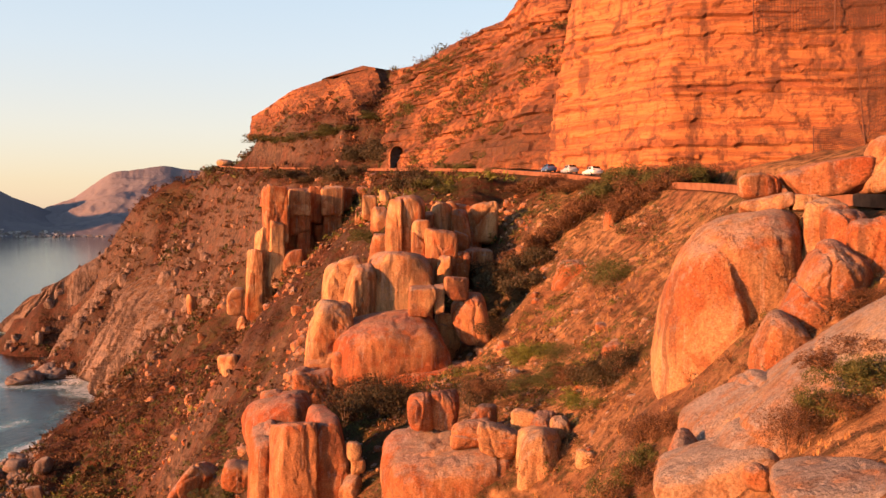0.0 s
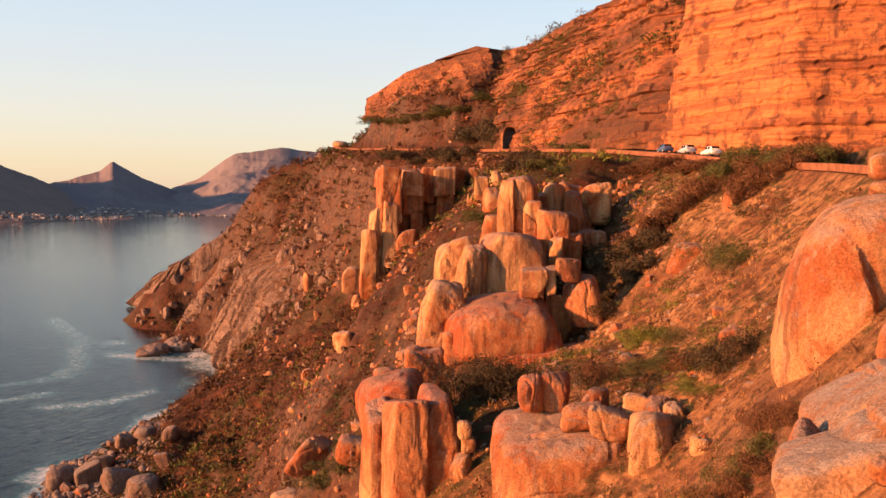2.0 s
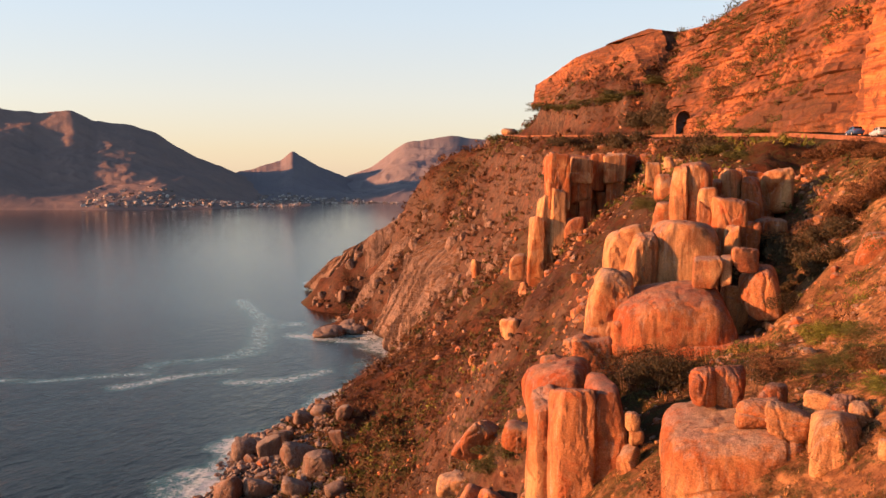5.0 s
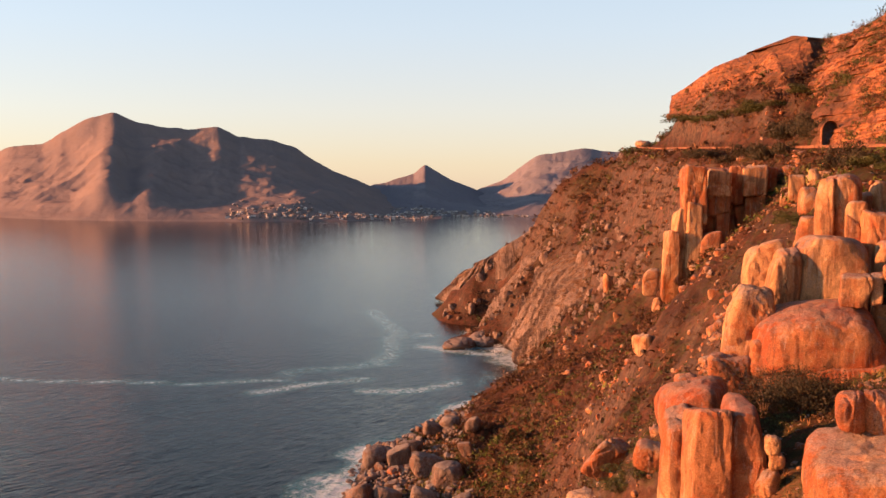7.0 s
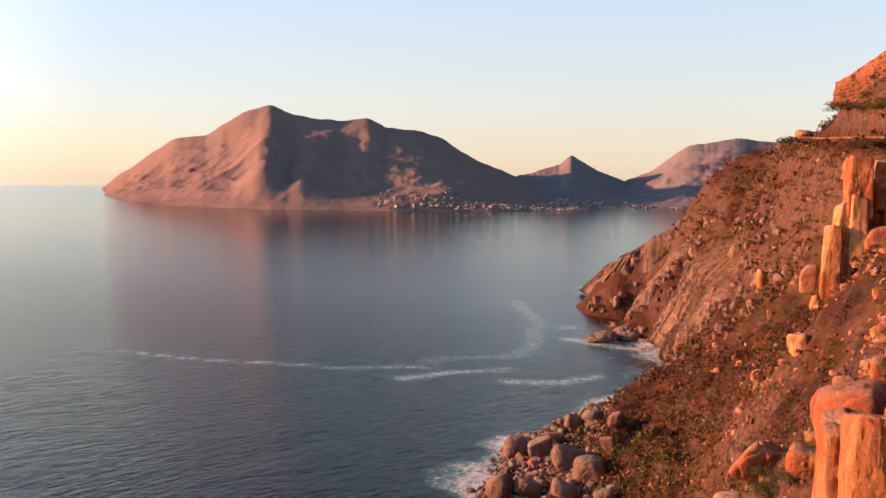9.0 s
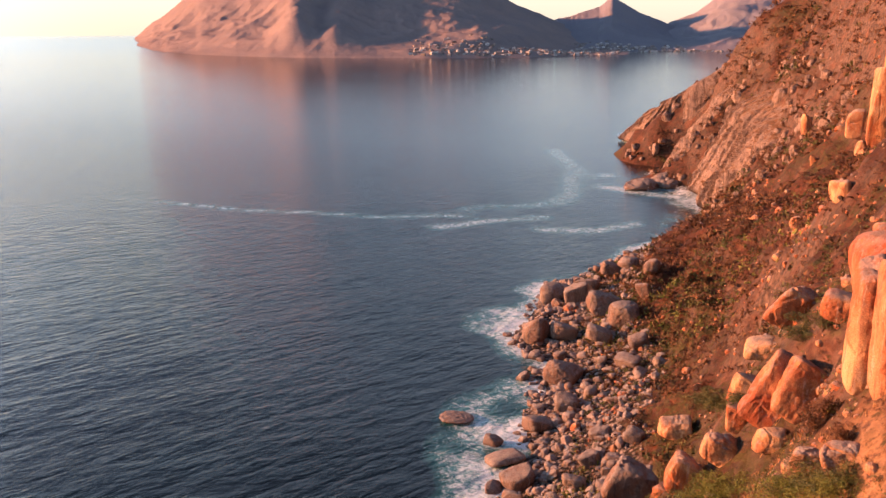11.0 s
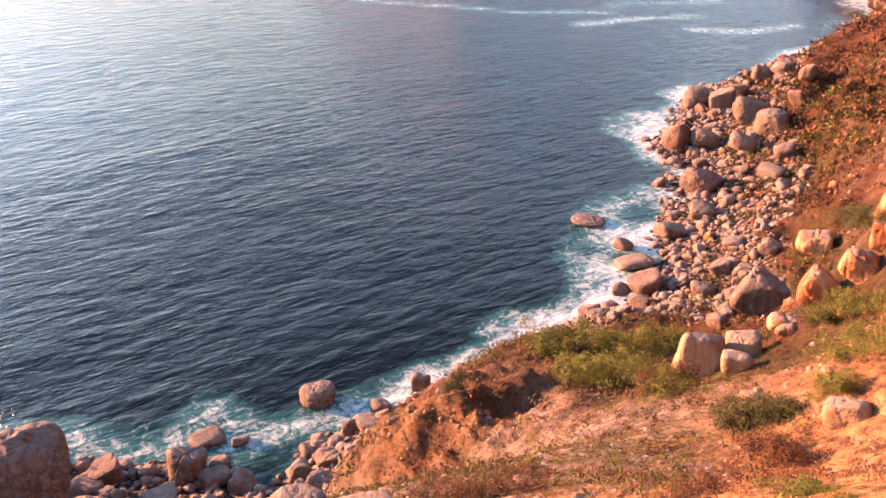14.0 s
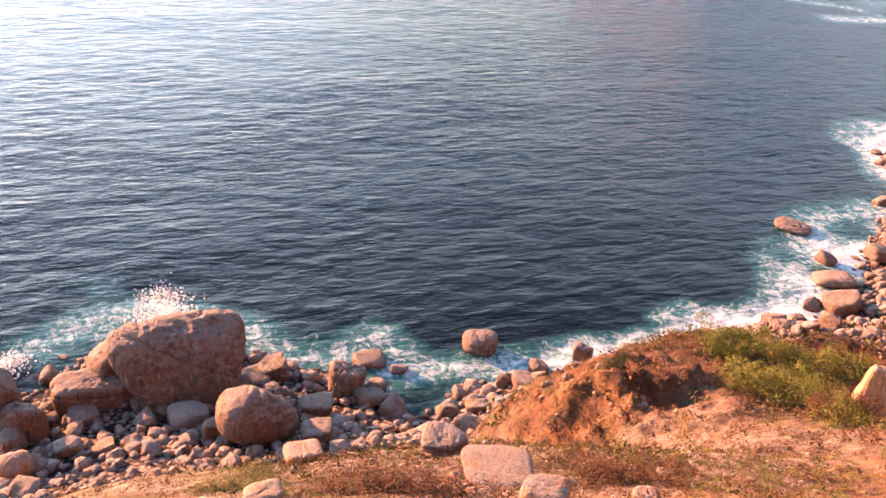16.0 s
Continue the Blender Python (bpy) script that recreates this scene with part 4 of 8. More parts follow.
boulder(7.9, 29.7, 82.0, 1.3, 1.5, 1.7, yaw=-11.8, seed=117, level=5, square=5, facets=5, lean=20, label='grey shaded granite flake beside shrubs', group='great outcrop')
# boulders in front of the gully
boulder(0.6, 58.6, 71.4, 9.4, 8.0, 8.6, yaw=1.4, seed=321, level=6, square=5.0, facets=1, grooves=0.02, rough=0.035, joints=1, cuts=[(-0.7, -0.25, 0.65, 0.82), (-0.85, -0.5, 0, 0.86), (0.5, -0.2, 0.85, 0.9), (0, -0.6, 0.8, 0.88)], label='wide blocky granite boulder with vertical runs', group='boulders in front of the gully')
boulder(6.0, 54.5, 73.0, 3.1, 4.0, 8.3, yaw=-3.3, seed=122, level=5, square=4.6, facets=2, cuts=[(0.65, -0.3, 0.7, 0.8), (-0.5, -0.3, 0.8, 0.9)], label='upright granite boulder behind a dark crack', group='boulders in front of the gully')
boulder(-11.6, 69.6, 68.4, 3.5, 5.6, 11.4, yaw=12.5, seed=123, level=5, square=9, facets=1, joints=2, cuts=[(-0.7, -0.2, 0.7, 0.9), (-0.75, -0.65, 0, 0.84)], material=ROCK_RED, label='tall angular granite pillar with rusty face', group='boulders in front of the gully')
boulder(-8.9, 70.4, 68.4, 3.4, 5.6, 12.0, yaw=10.2, seed=124, level=5, square=9, facets=1, joints=2, cuts=[(0.75, -0.1, 0.65, 0.78), (-0.6, -0.2, 0.8, 0.88)], material=ROCK_RED, label='tall split granite pillar with grey top', group='boulders in front of the gully')
boulder(-13.7, 77.5, 71.5, 6.3, 6.0, 4.7, yaw=13.1, seed=125, level=5, square=3.6, facets=3, lean=-14, cuts=[(-0.6, -0.3, 0.7, 0.8)], joints=1, material=ROCK_RED, label='leaning rounded granite boulder', group='boulders in front of the gully')
boulder(-14.4, 72.8, 69.1, 2.9, 5.0, 6.9, yaw=14.1, seed=126, level=5, square=5.2, facets=5, joints=3, label='granite block under a leaning boulder', group='boulders in front of the gully')
boulder(-15.1, 79.5, 73.6, 2.1, 2.0, 1.1, yaw=13.8, seed=129, level=4, square=4, facets=6, label='small grey stone behind a leaning boulder', group='boulders in front of the gully')
boulder(-1.4, 60.0, 76.6, 2.0, 2.2, 2.7, yaw=4.3, seed=130, level=5, square=3, facets=3, rest=False, material=ROCK_RED, label='rust-red rounded boulder on top of a block', group='boulders in front of the gully')
boulder(0.2, 61.0, 76.6, 2.0, 2.2, 2.8, yaw=2.8, seed=131, level=5, square=4, facets=4, rest=False, joints=2, material=ROCK_RED, label='rust-red split boulder with white streaks', group='boulders in front of the gully')
boulder(1.9, 58.0, 75.5, 2.7, 2.4, 2.1, yaw=1.1, seed=132, level=5, square=4.2, facets=6, rest=False, joints=3, label='broken granite stone beside a blocky boulder', group='boulders in front of the gully')
boulder(3.6, 57.0, 75.5, 2.7, 2.4, 2.3, yaw=-0.6, seed=133, level=5, square=4.2, facets=6, rest=False, joints=3, label='broken granite stone beside a blocky boulder', group='boulders in front of the gully')
boulder(2.8, 60.8, 76.1, 2.0, 2.0, 1.6, yaw=0.4, seed=134, level=4, square=4.2, facets=7, joints=2, label='broken granite stone beside a blocky boulder', group='boulders in front of the gully')
boulder(5.4, 58.6, 76.5, 1.8, 1.8, 1.5, yaw=-2.2, seed=135, level=4, square=4.2, facets=7, joints=2, label='broken granite stone beside a blocky boulder', group='boulders in front of the gully')
boulder(6.4, 57.4, 76.4, 1.9, 1.8, 1.7, yaw=-3.4, seed=136, level=5, square=4.2, facets=7, joints=2, label='broken granite stone beside a blocky boulder', group='boulders in front of the gully')
boulder(7.5, 56.2, 76.3, 1.4, 1.6, 1.9, yaw=-4.6, seed=137, level=4, square=4.2, facets=7, joints=2, label='broken granite stone beside a blocky boulder', group='boulders in front of the gully')
boulder(9.3, 60.1, 76.3, 1.8, 1.8, 1.3, yaw=-5.8, seed=138, level=4, square=4.6, facets=7, joints=2, material=ROCK_PALE, label='pale broken granite stone in dry grass', group='boulders in front of the gully')
boulder(11.3, 57.4, 77.3, 1.0, 1.2, 1.5, yaw=-8.2, seed=139, level=4, square=4.6, facets=5, joints=1, material=ROCK_PALE, label='upright granite stone in dry grass', group='boulders in front of the gully')
boulder(12.0, 57.2, 77.6, 0.6, 1.0, 1.3, yaw=-8.8, seed=140, level=4, square=4.6, facets=5, joints=1, material=ROCK_PALE, label='upright granite stone in dry grass', group='boulders in front of the gully')
boulder(8.1, 49.9, 76.2, 1.3, 1.2, 1.3, yaw=-6.3, seed=141, level=4, square=4.6, facets=7, label='broken granite stone in dry grass', group='boulders in front of the gully')
boulder(-6.5, 66.2, 72.3, 1.1, 1.2, 1.5, yaw=8.6, seed=142, level=4, square=3, facets=6, rest=False, label='small stacked stone in the gully', group='boulders in front of the gully')
boulder(-6.2, 66.3, 71.2, 1.1, 1.2, 1.5, yaw=8.3, seed=143, level=4, square=3, facets=6, rest=False, label='small stacked stone in the gully', group='boulders in front of the gully')
boulder(-6.8, 66.4, 69.2, 1.8, 1.6, 2.6, yaw=8.8, seed=144, level=5, square=3.4, facets=6, label='small stacked stone in the gully', group='boulders in front of the gully')
boulder(12.4, 65.5, 79.9, 1.7, 1.6, 1.5, yaw=-7.8, seed=145, level=4, square=3.6, facets=7, label='grey stone at the edge of a thicket', group='boulders in front of the gully')
boulder(13.4, 64.2, 80.1, 1.2, 1.3, 1.3, yaw=-8.8, seed=146, level=4, square=3.6, facets=7, label='grey stone at the edge of a thicket', group='boulders in front of the gully')
boulder(10.5, 71.8, 76.9, 1.5, 1.3, 1.1, yaw=-5.3, seed=147, level=4, square=3.6, facets=7, label='grey stone at the edge of a thicket', group='boulders in front of the gully')
boulder(15.2, 102.7, 82.8, 5.7, 4.0, 3.9, yaw=-5.4, seed=148, level=5, square=4.2, facets=6, joints=6, label='weathered outcrop stone in dry grass', group='boulders in front of the gully')
boulder(14.2, 75.6, 80.0, 2.7, 2.0, 1.7, yaw=-7.6, seed=149, level=4, square=4.7, facets=6, joints=6, label='weathered outcrop stone in dry grass', group='boulders in front of the gully')
boulder(19.8, 107.0, 89.1, 1.6, 1.8, 2.5, yaw=-7.5, seed=150, level=4, square=4.7, facets=6, label='weathered outcrop stone in dry grass', group='boulders in front of the gully')
boulder(20.5, 102.9, 86.5, 2.4, 2.0, 2.3, yaw=-8.3, seed=151, level=4, square=4.7, facets=6, label='weathered outcrop stone in dry grass', group='boulders in front of the gully')
boulder(20.2, 94.8, 84.4, 3.1, 2.0, 2.1, yaw=-9.1, seed=152, level=4, square=4.7, facets=6, joints=5, label='weathered outcrop stone in dry grass', group='boulders in front of the gully')
# the stacked outcrop
boulder(-1.1, 134.6, 76.8, 14.9, 8.0, 18.2, yaw=3.5, seed=161, level=6, square=6, facets=6, rough=0.06, joints=22, material=ROCK_RED, label='broken granite core of the stacked outcrop', group='stacked outcrop')
boulder(-10.7, 116.7, 72.1, 10.1, 7.0, 14.8, yaw=8.2, seed=162, level=6, square=5, facets=6, rough=0.06, joints=18, material=ROCK_RED, lean=12, label='broken granite core of the stacked outcrop', group='stacked outcrop')
boulder(-6.1, 103.9, 74.4, 13.9, 9.0, 7.7, yaw=7.4, seed=163, level=6, square=4.0, facets=0, joints=0, cracks=0, cuts=[(-0.6, -0.15, 0.8, 0.76), (-0.85, -0.5, 0.15, 0.8), (0.0, -0.6, 0.8, 0.84), (0.7, -0.2, 0.7, 0.9)], grooves=0.025, rough=0.025, rest=False, material=ROCK_RED, lean=-4, label='broad loaf-shaped granite boulder streaked with rust', group='stacked outcrop')
boulder(-0.9, 103.1, 69.4, 11.6, 7.0, 6.3, yaw=3.5, seed=164, level=5, square=5.5, facets=3, joints=4, lean=-8, material=ROCK_RED, label='low cracked granite ledge under a loaf-shaped boulder', group='stacked outcrop')
boulder(-9.1, 103.8, 71.1, 8.0, 7.0, 7.3, yaw=8.0, seed=165, level=5, square=5, facets=4, joints=6, material=ROCK_RED, label='low granite block under a loaf-shaped boulder', group='stacked outcrop')
boulder(-5.7, 115.0, 80.1, 8.4, 7.0, 9.7, yaw=7.8, seed=166, level=5, square=6, facets=1, joints=1, grooves=0.02, rough=0.03, cuts=[(-0.8, -0.5, 0.2, 0.84), (-0.6, -0.1, 0.8, 0.88), (0.5, -0.2, 0.85, 0.9)], label='large square granite block facing the sea', group='stacked outcrop')
boulder(-10.5, 111.8, 78.9, 4.3, 5.0, 9.3, yaw=8.4, seed=167, level=5, square=4.6, facets=2, joints=2, grooves=0.02, cuts=[(-0.7, -0.1, 0.7, 0.72), (-0.7, -0.7, 0, 0.84)], label='tall rounded column of granite', group='stacked outcrop')
boulder(-13.0, 115.5, 80.5, 4.8, 5.0, 7.8, yaw=9.4, seed=168, level=5, square=5, facets=3, joints=3, cuts=[(-0.75, -0.2, 0.6, 0.72)], label='tall granite block with an orange face', group='stacked outcrop')
boulder(-13.4, 104.9, 72.8, 6.1, 6.0, 13.9, yaw=10.3, seed=169, level=5, square=5, facets=3, joints=4, cuts=[(-0.85, -0.1, 0.5, 0.7), (0.2, -0.6, 0.8, 0.86)], label='steep lower granite buttress rock', group='stacked outcrop')
boulder(-14.5, 101.2, 69.6, 4.9, 5.0, 5.9, yaw=11.2, seed=170, level=5, square=4.6, facets=6, joints=6, label='broken granite block at the foot of a buttress rock', group='stacked outcrop')
boulder(-2.4, 104.5, 79.7, 3.2, 3.4, 3.6, yaw=4.3, seed=171, level=5, square=6, facets=1, joints=1, rest=False, rough=0.03, label='squared granite block balanced on the loaf', group='stacked outcrop')
boulder(-0.4, 104.7, 79.9, 1.4, 2.8, 3.5, yaw=3.2, seed=172, level=4, square=5.5, facets=2, rest=False, label='narrow squared granite block', group='stacked outcrop')
boulder(1.6, 105.3, 81.2, 3.0, 3.0, 2.8, yaw=2.1, seed=173, level=4, square=4.2, facets=4, joints=0, rest=False, material=ROCK_RED, label='round rust-red boulder wedged on top', group='stacked outcrop')
boulder(3.3, 105.7, 77.4, 4.3, 4.0, 6.2, yaw=1.2, seed=174, level=5, square=3.6, facets=3, joints=1, rest=False, lean=-12, cuts=[(0.4, -0.3, 0.85, 0.82), (-0.7, -0.6, 0.1, 0.86)], material=ROCK_RED, label='egg-shaped rust-red boulder leaning outward', group='stacked outcrop')
boulder(0.5, 108.8, 75.1, 3.3, 4.0, 6.3, yaw=2.8, seed=175, level=5, square=5, facets=3, joints=3, label='shaded granite block behind an egg-shaped boulder', group='stacked outcrop')
boulder(2.6, 110.2, 71.7, 6.1, 5.0, 7.0, yaw=1.7, seed=176, level=5, square=4.6, facets=5, joints=5, label='earth-stained granite block under an egg-shaped boulder', group='stacked outcrop')
boulder(-0.4, 126.0, 83.9, 4.7, 4.5, 8.1, yaw=3.2, seed=177, level=5, square=6, facets=2, joints=1, cuts=[(-0.8, -0.5, 0.1, 0.86)], material=ROCK_RED, label='upright granite slab in the stack', group='stacked outcrop')
boulder(-3.4, 123.8, 81.8, 2.6, 4.0, 4.7, yaw=4.6, seed=178, level=4, square=5, facets=3, material=ROCK_RED, label='granite block of the stacked outcrop', group='stacked outcrop')
boulder(-7.0, 129.3, 87.6, 2.6, 3.4, 8.9, yaw=6.1, seed=179, level=5, square=5, facets=3, joints=2, grooves=0.04, cuts=[(-0.8, -0.1, 0.6, 0.76)], label='tall flake of a fluted granite tower', group='stacked outcrop')
boulder(-4.8, 130.8, 87.8, 4.7, 5.0, 9.6, yaw=5.1, seed=180, level=5, square=5.5, facets=2, joints=3, grooves=0.05, rough=0.03, cuts=[(-0.7, -0.65, 0, 0.82), (0.5, -0.2, 0.8, 0.84)], label='fluted granite tower at the top of the stack', group='stacked outcrop')
boulder(-3.1, 127.1, 88.1, 3.0, 2.6, 1.9, yaw=4.4, seed=181, level=4, square=3.6, facets=4, label='rounded stone beside a fluted tower', group='stacked outcrop')
boulder(-3.5, 127.3, 85.5, 2.2, 3.0, 3.8, yaw=4.6, seed=182, level=4, square=5.5, facets=3, material=ROCK_RED, label='small granite block in the stack', group='stacked outcrop')
boulder(-0.3, 135.8, 89.6, 3.5, 4.0, 4.1, yaw=3.1, seed=183, level=4, square=4, facets=4, joints=1, label='rounded granite block on the top row', group='stacked outcrop')
boulder(2.6, 135.5, 88.8, 3.1, 3.4, 3.4, yaw=1.9, seed=184, level=4, square=3.6, facets=4, joints=1, label='rounded boulder on the top row', group='stacked outcrop')
boulder(5.9, 139.1, 89.7, 5.0, 5.0, 4.2, yaw=0.6, seed=185, level=5, square=4.6, facets=6, joints=8, label='rough outcrop boulder on the top row', group='stacked outcrop')
boulder(-2.3, 134.2, 88.9, 1.7, 2.6, 2.5, yaw=4.0, seed=186, level=4, square=5, facets=4, label='granite block of the stacked outcrop', group='stacked outcrop')
boulder(1.4, 139.1, 90.9, 2.1, 2.4, 1.7, yaw=2.4, seed=187, level=4, square=4.4, facets=5, label='granite block of the stacked outcrop', group='stacked outcrop')
boulder(3.0, 140.0, 90.4, 2.5, 2.4, 2.1, yaw=1.8, seed=188, level=4, square=4.4, facets=5, label='granite block of the stacked outcrop', group='stacked outcrop')
boulder(2.7, 131.3, 86.1, 2.3, 3.0, 2.6, yaw=1.8, seed=189, level=4, square=4.6, facets=5, label='granite block of the stacked outcrop', group='stacked outcrop')
boulder(0.2, 123.3, 82.6, 2.2, 3.0, 3.1, yaw=2.9, seed=190, level=4, square=5, facets=3, label='granite block of the stacked outcrop', group='stacked outcrop')
boulder(2.3, 125.5, 83.3, 2.9, 3.4, 2.7, yaw=2.0, seed=191, level=4, square=4.6, facets=5, joints=3, label='granite block of the stacked outcrop', group='stacked outcrop')
boulder(5.0, 129.7, 83.3, 4.5, 4.0, 3.4, yaw=0.8, seed=192, level=5, square=4.6, facets=6, joints=6, label='granite block of the stacked outcrop', group='stacked outcrop')
boulder(-15.7, 180.7, 89.0, 2.7, 3.0, 2.7, yaw=8.0, seed=193, level=4, square=5, label='stone on the slope beside the stack', group='stacked outcrop')
boulder(-9.3, 133.5, 84.6, 3.2, 4.0, 5.0, yaw=7.0, seed=194, level=4, square=5, facets=5, joints=8, lean=14, label='broken granite rib beside the fluted tower', group='stacked outcrop')
boulder(-14.5, 107.4, 76.3, 1.8, 3.0, 3.0, yaw=10.7, seed=195, level=4, square=5, facets=4, label='granite block of the stacked outcrop', group='stacked outcrop')
boulder(-0.1, 102.6, 73.9, 1.4, 1.4, 1.8, yaw=3.0, seed=196, level=4, square=3.6, rest=False, label='small stone under the egg-shaped boulder', group='stacked outcrop')
# mass of rock behind the stacked blocks
boulder(-5.9, 123.9, 74.1, 9.0, 9.0, 17.3, yaw=5.7, seed=280, level=6, square=5, facets=5, rough=0.06, joints=18, label='broken granite core of the stacked outcrop', group='stacked outcrop')
boulder(-4.6, 136.5, 83.0, 7.5, 8.0, 10.7, yaw=4.9, seed=281, level=5, square=5, facets=5, rough=0.06, joints=14, material=ROCK_RED, label='broken granite core of the stacked outcrop', group='stacked outcrop')
boulder(-11.4, 111.0, 70.1, 9.2, 8.0, 9.9, yaw=8.8, seed=282, level=5, square=4.6, facets=5, rough=0.06, joints=16, label='broken granite core of the stacked outcrop', group='stacked outcrop')
boulder(1.8, 139.6, 84.6, 8.6, 8.0, 7.4, yaw=2.2, seed=283, level=5, square=4.6, facets=5, rough=0.06, joints=16, label='broken granite core of the stacked outcrop', group='stacked outcrop')
# fluted pillars under the road
boulder(-44.6, 239.0, 92.1, 6.9, 7.0, 9.6, yaw=14.6, seed=201, level=5, square=9, facets=0, rough=0.035, joints=2, grooves=0.03, cuts=[(-0.85, -0.5, 0.1, 0.84)], label='upright jointed granite column below the coast road', group='fluted pillars')
boulder(-44.0, 238.1, 78.9, 5.5, 7.0, 18.9, yaw=14.5, seed=202, level=5, square=9, facets=0, rough=0.035, joints=2, grooves=0.03, cuts=[(-0.85, -0.5, 0.1, 0.84)], label='upright jointed granite column below the coast road', group='fluted pillars')
boulder(-47.3, 238.5, 77.8, 5.0, 7.0, 16.7, yaw=15.2, seed=203, level=5, square=9, facets=0, rough=0.035, joints=2, grooves=0.03, cuts=[(-0.8, -0.3, 0.55, 0.76)], label='upright jointed granite column below the coast road', group='fluted pillars')
boulder(-49.4, 236.0, 74.3, 4.5, 7.0, 11.9, yaw=15.8, seed=204, level=5, square=9, facets=0, rough=0.035, joints=2, grooves=0.03, cuts=[(-0.8, -0.3, 0.55, 0.72)], label='upright jointed granite column below the coast road', group='fluted pillars')
boulder(-42.8, 249.5, 87.6, 4.0, 7.0, 15.6, yaw=13.7, seed=205, level=5, square=9, facets=0, rough=0.035, joints=2, grooves=0.03, material=ROCK_RED, label='upright jointed granite column below the coast road', group='fluted pillars')
boulder(-38.7, 243.1, 93.9, 6.4, 7.0, 4.7, yaw=13.0, seed=206, level=4, square=9, facets=0, rough=0.035, joints=2, grooves=0.03, label='upright jointed granite column below the coast road', group='fluted pillars')
boulder(-39.0, 244.1, 89.2, 6.4, 7.0, 5.5, yaw=13.1, seed=207, level=4, square=9, facets=0, rough=0.035, joints=2, grooves=0.03, cuts=[(0.2, -0.3, -0.9, 0.8)], label='upright jointed granite column below the coast road', group='fluted pillars')
boulder(-38.1, 245.2, 82.9, 4.1, 7.0, 8.9, yaw=12.8, seed=208, level=4, square=9, facets=0, rough=0.035, joints=2, grooves=0.03, material=ROCK_RED, label='upright jointed granite column below the coast road', group='fluted pillars')
boulder(-39.9, 238.8, 75.7, 5.7, 7.0, 9.0, yaw=13.5, seed=209, level=4, square=5, facets=0, rough=0.035, joints=2, grooves=0.03, cuts=[(-0.7, -0.2, 0.7, 0.78)], material=ROCK_RED, label='upright jointed granite column below the coast road', group='fluted pillars')
boulder(-41.6, 246.2, 80.7, 5.5, 6.0, 10.8, yaw=13.6, seed=210, level=5, square=9, facets=0, rough=0.035, joints=2, grooves=0.03, material=ROCK_RED, label='upright jointed granite column below the coast road', group='fluted pillars')
boulder(-35.2, 249.2, 93.7, 3.8, 6.0, 6.5, yaw=12.0, seed=211, level=4, square=9, facets=0, rough=0.035, joints=2, grooves=0.03, material=ROCK_RED, label='upright jointed granite column below the coast road', group='fluted pillars')
boulder(-35.6, 253.7, 86.0, 6.1, 7.0, 9.5, yaw=12.0, seed=212, level=4, square=9, facets=0, rough=0.035, joints=2, grooves=0.03, material=ROCK_RED, label='upright jointed granite column below the coast road', group='fluted pillars')
boulder(-30.7, 249.3, 94.6, 6.8, 7.0, 5.3, yaw=11.0, seed=213, level=4, square=9, facets=0, rough=0.035, joints=2, grooves=0.03, label='upright jointed granite column below the coast road', group='fluted pillars')
boulder(-30.8, 251.3, 89.0, 5.6, 7.0, 7.2, yaw=11.0, seed=214, level=4, square=9, facets=0, rough=0.035, joints=2, grooves=0.03, material=ROCK_RED, label='upright jointed granite column below the coast road', group='fluted pillars')
boulder(-27.7, 255.7, 93.8, 4.5, 7.0, 6.1, yaw=10.2, seed=215, level=4, square=9, facets=0, rough=0.035, joints=2, grooves=0.03, material=ROCK_RED, label='upright jointed granite column below the coast road', group='fluted pillars')
boulder(-24.6, 260.0, 92.4, 6.2, 7.0, 6.5, yaw=9.4, seed=216, level=4, square=9, facets=0, rough=0.035, joints=2, grooves=0.03, material=ROCK_RED, label='upright jointed granite column below the coast road', group='fluted pillars')
boulder(-32.3, 253.1, 83.2, 8.1, 7.0, 7.1, yaw=11.3, seed=217, level=4, square=5, facets=0, rough=0.035, joints=6, grooves=0.03, material=ROCK_RED, label='granite block at the foot of fluted pillars', group='fluted pillars')
boulder(-21.0, 241.3, 89.0, 5.0, 5.0, 4.8, yaw=9.0, seed=218, level=4, square=5, facets=0, rough=0.035, joints=2, grooves=0.03, label='granite block at the foot of fluted pillars', group='fluted pillars')
boulder(-52.6, 228.3, 68.4, 4.4, 5.0, 4.3, yaw=17.0, seed=219, level=4, square=4.4, facets=5, rough=0.035, joints=2, grooves=0.03, label='granite block at the foot of fluted pillars', group='fluted pillars')
boulder(-15.6, 191.6, 85.1, 4.3, 5.0, 5.8, yaw=8.7, seed=220, level=4, square=4.6, facets=5, rough=0.035, joints=6, grooves=0.03, label='weathered rock rib on the hillside', group='fluted pillars')
boulder(-14.4, 197.3, 89.4, 3.9, 4.0, 4.9, yaw=8.2, seed=221, level=4, square=4.6, facets=5, rough=0.035, joints=6, grooves=0.03, label='weathered rock rib on the hillside', group='fluted pillars')
boulder(-12.8, 201.4, 92.4, 5.6, 4.0, 4.0, yaw=7.6, seed=222, level=4, square=4.6, facets=5, rough=0.035, joints=6, grooves=0.03, label='weathered rock rib on the hillside', group='fluted pillars')
boulder(-28.3, 181.5, 78.0, 2.4, 2.0, 2.3, yaw=8.9, seed=194, level=4, square=5.2, facets=7, rough=0.04, label='granite block at the foot of fluted pillars', group='fluted pillars')
boulder(-14.5, 177.9, 90.3, 3.1, 2.6, 6.1, yaw=4.7, seed=195, level=4, square=5.2, facets=7, rough=0.04, label='weathered rock rib on the hillside', group='fluted pillars')
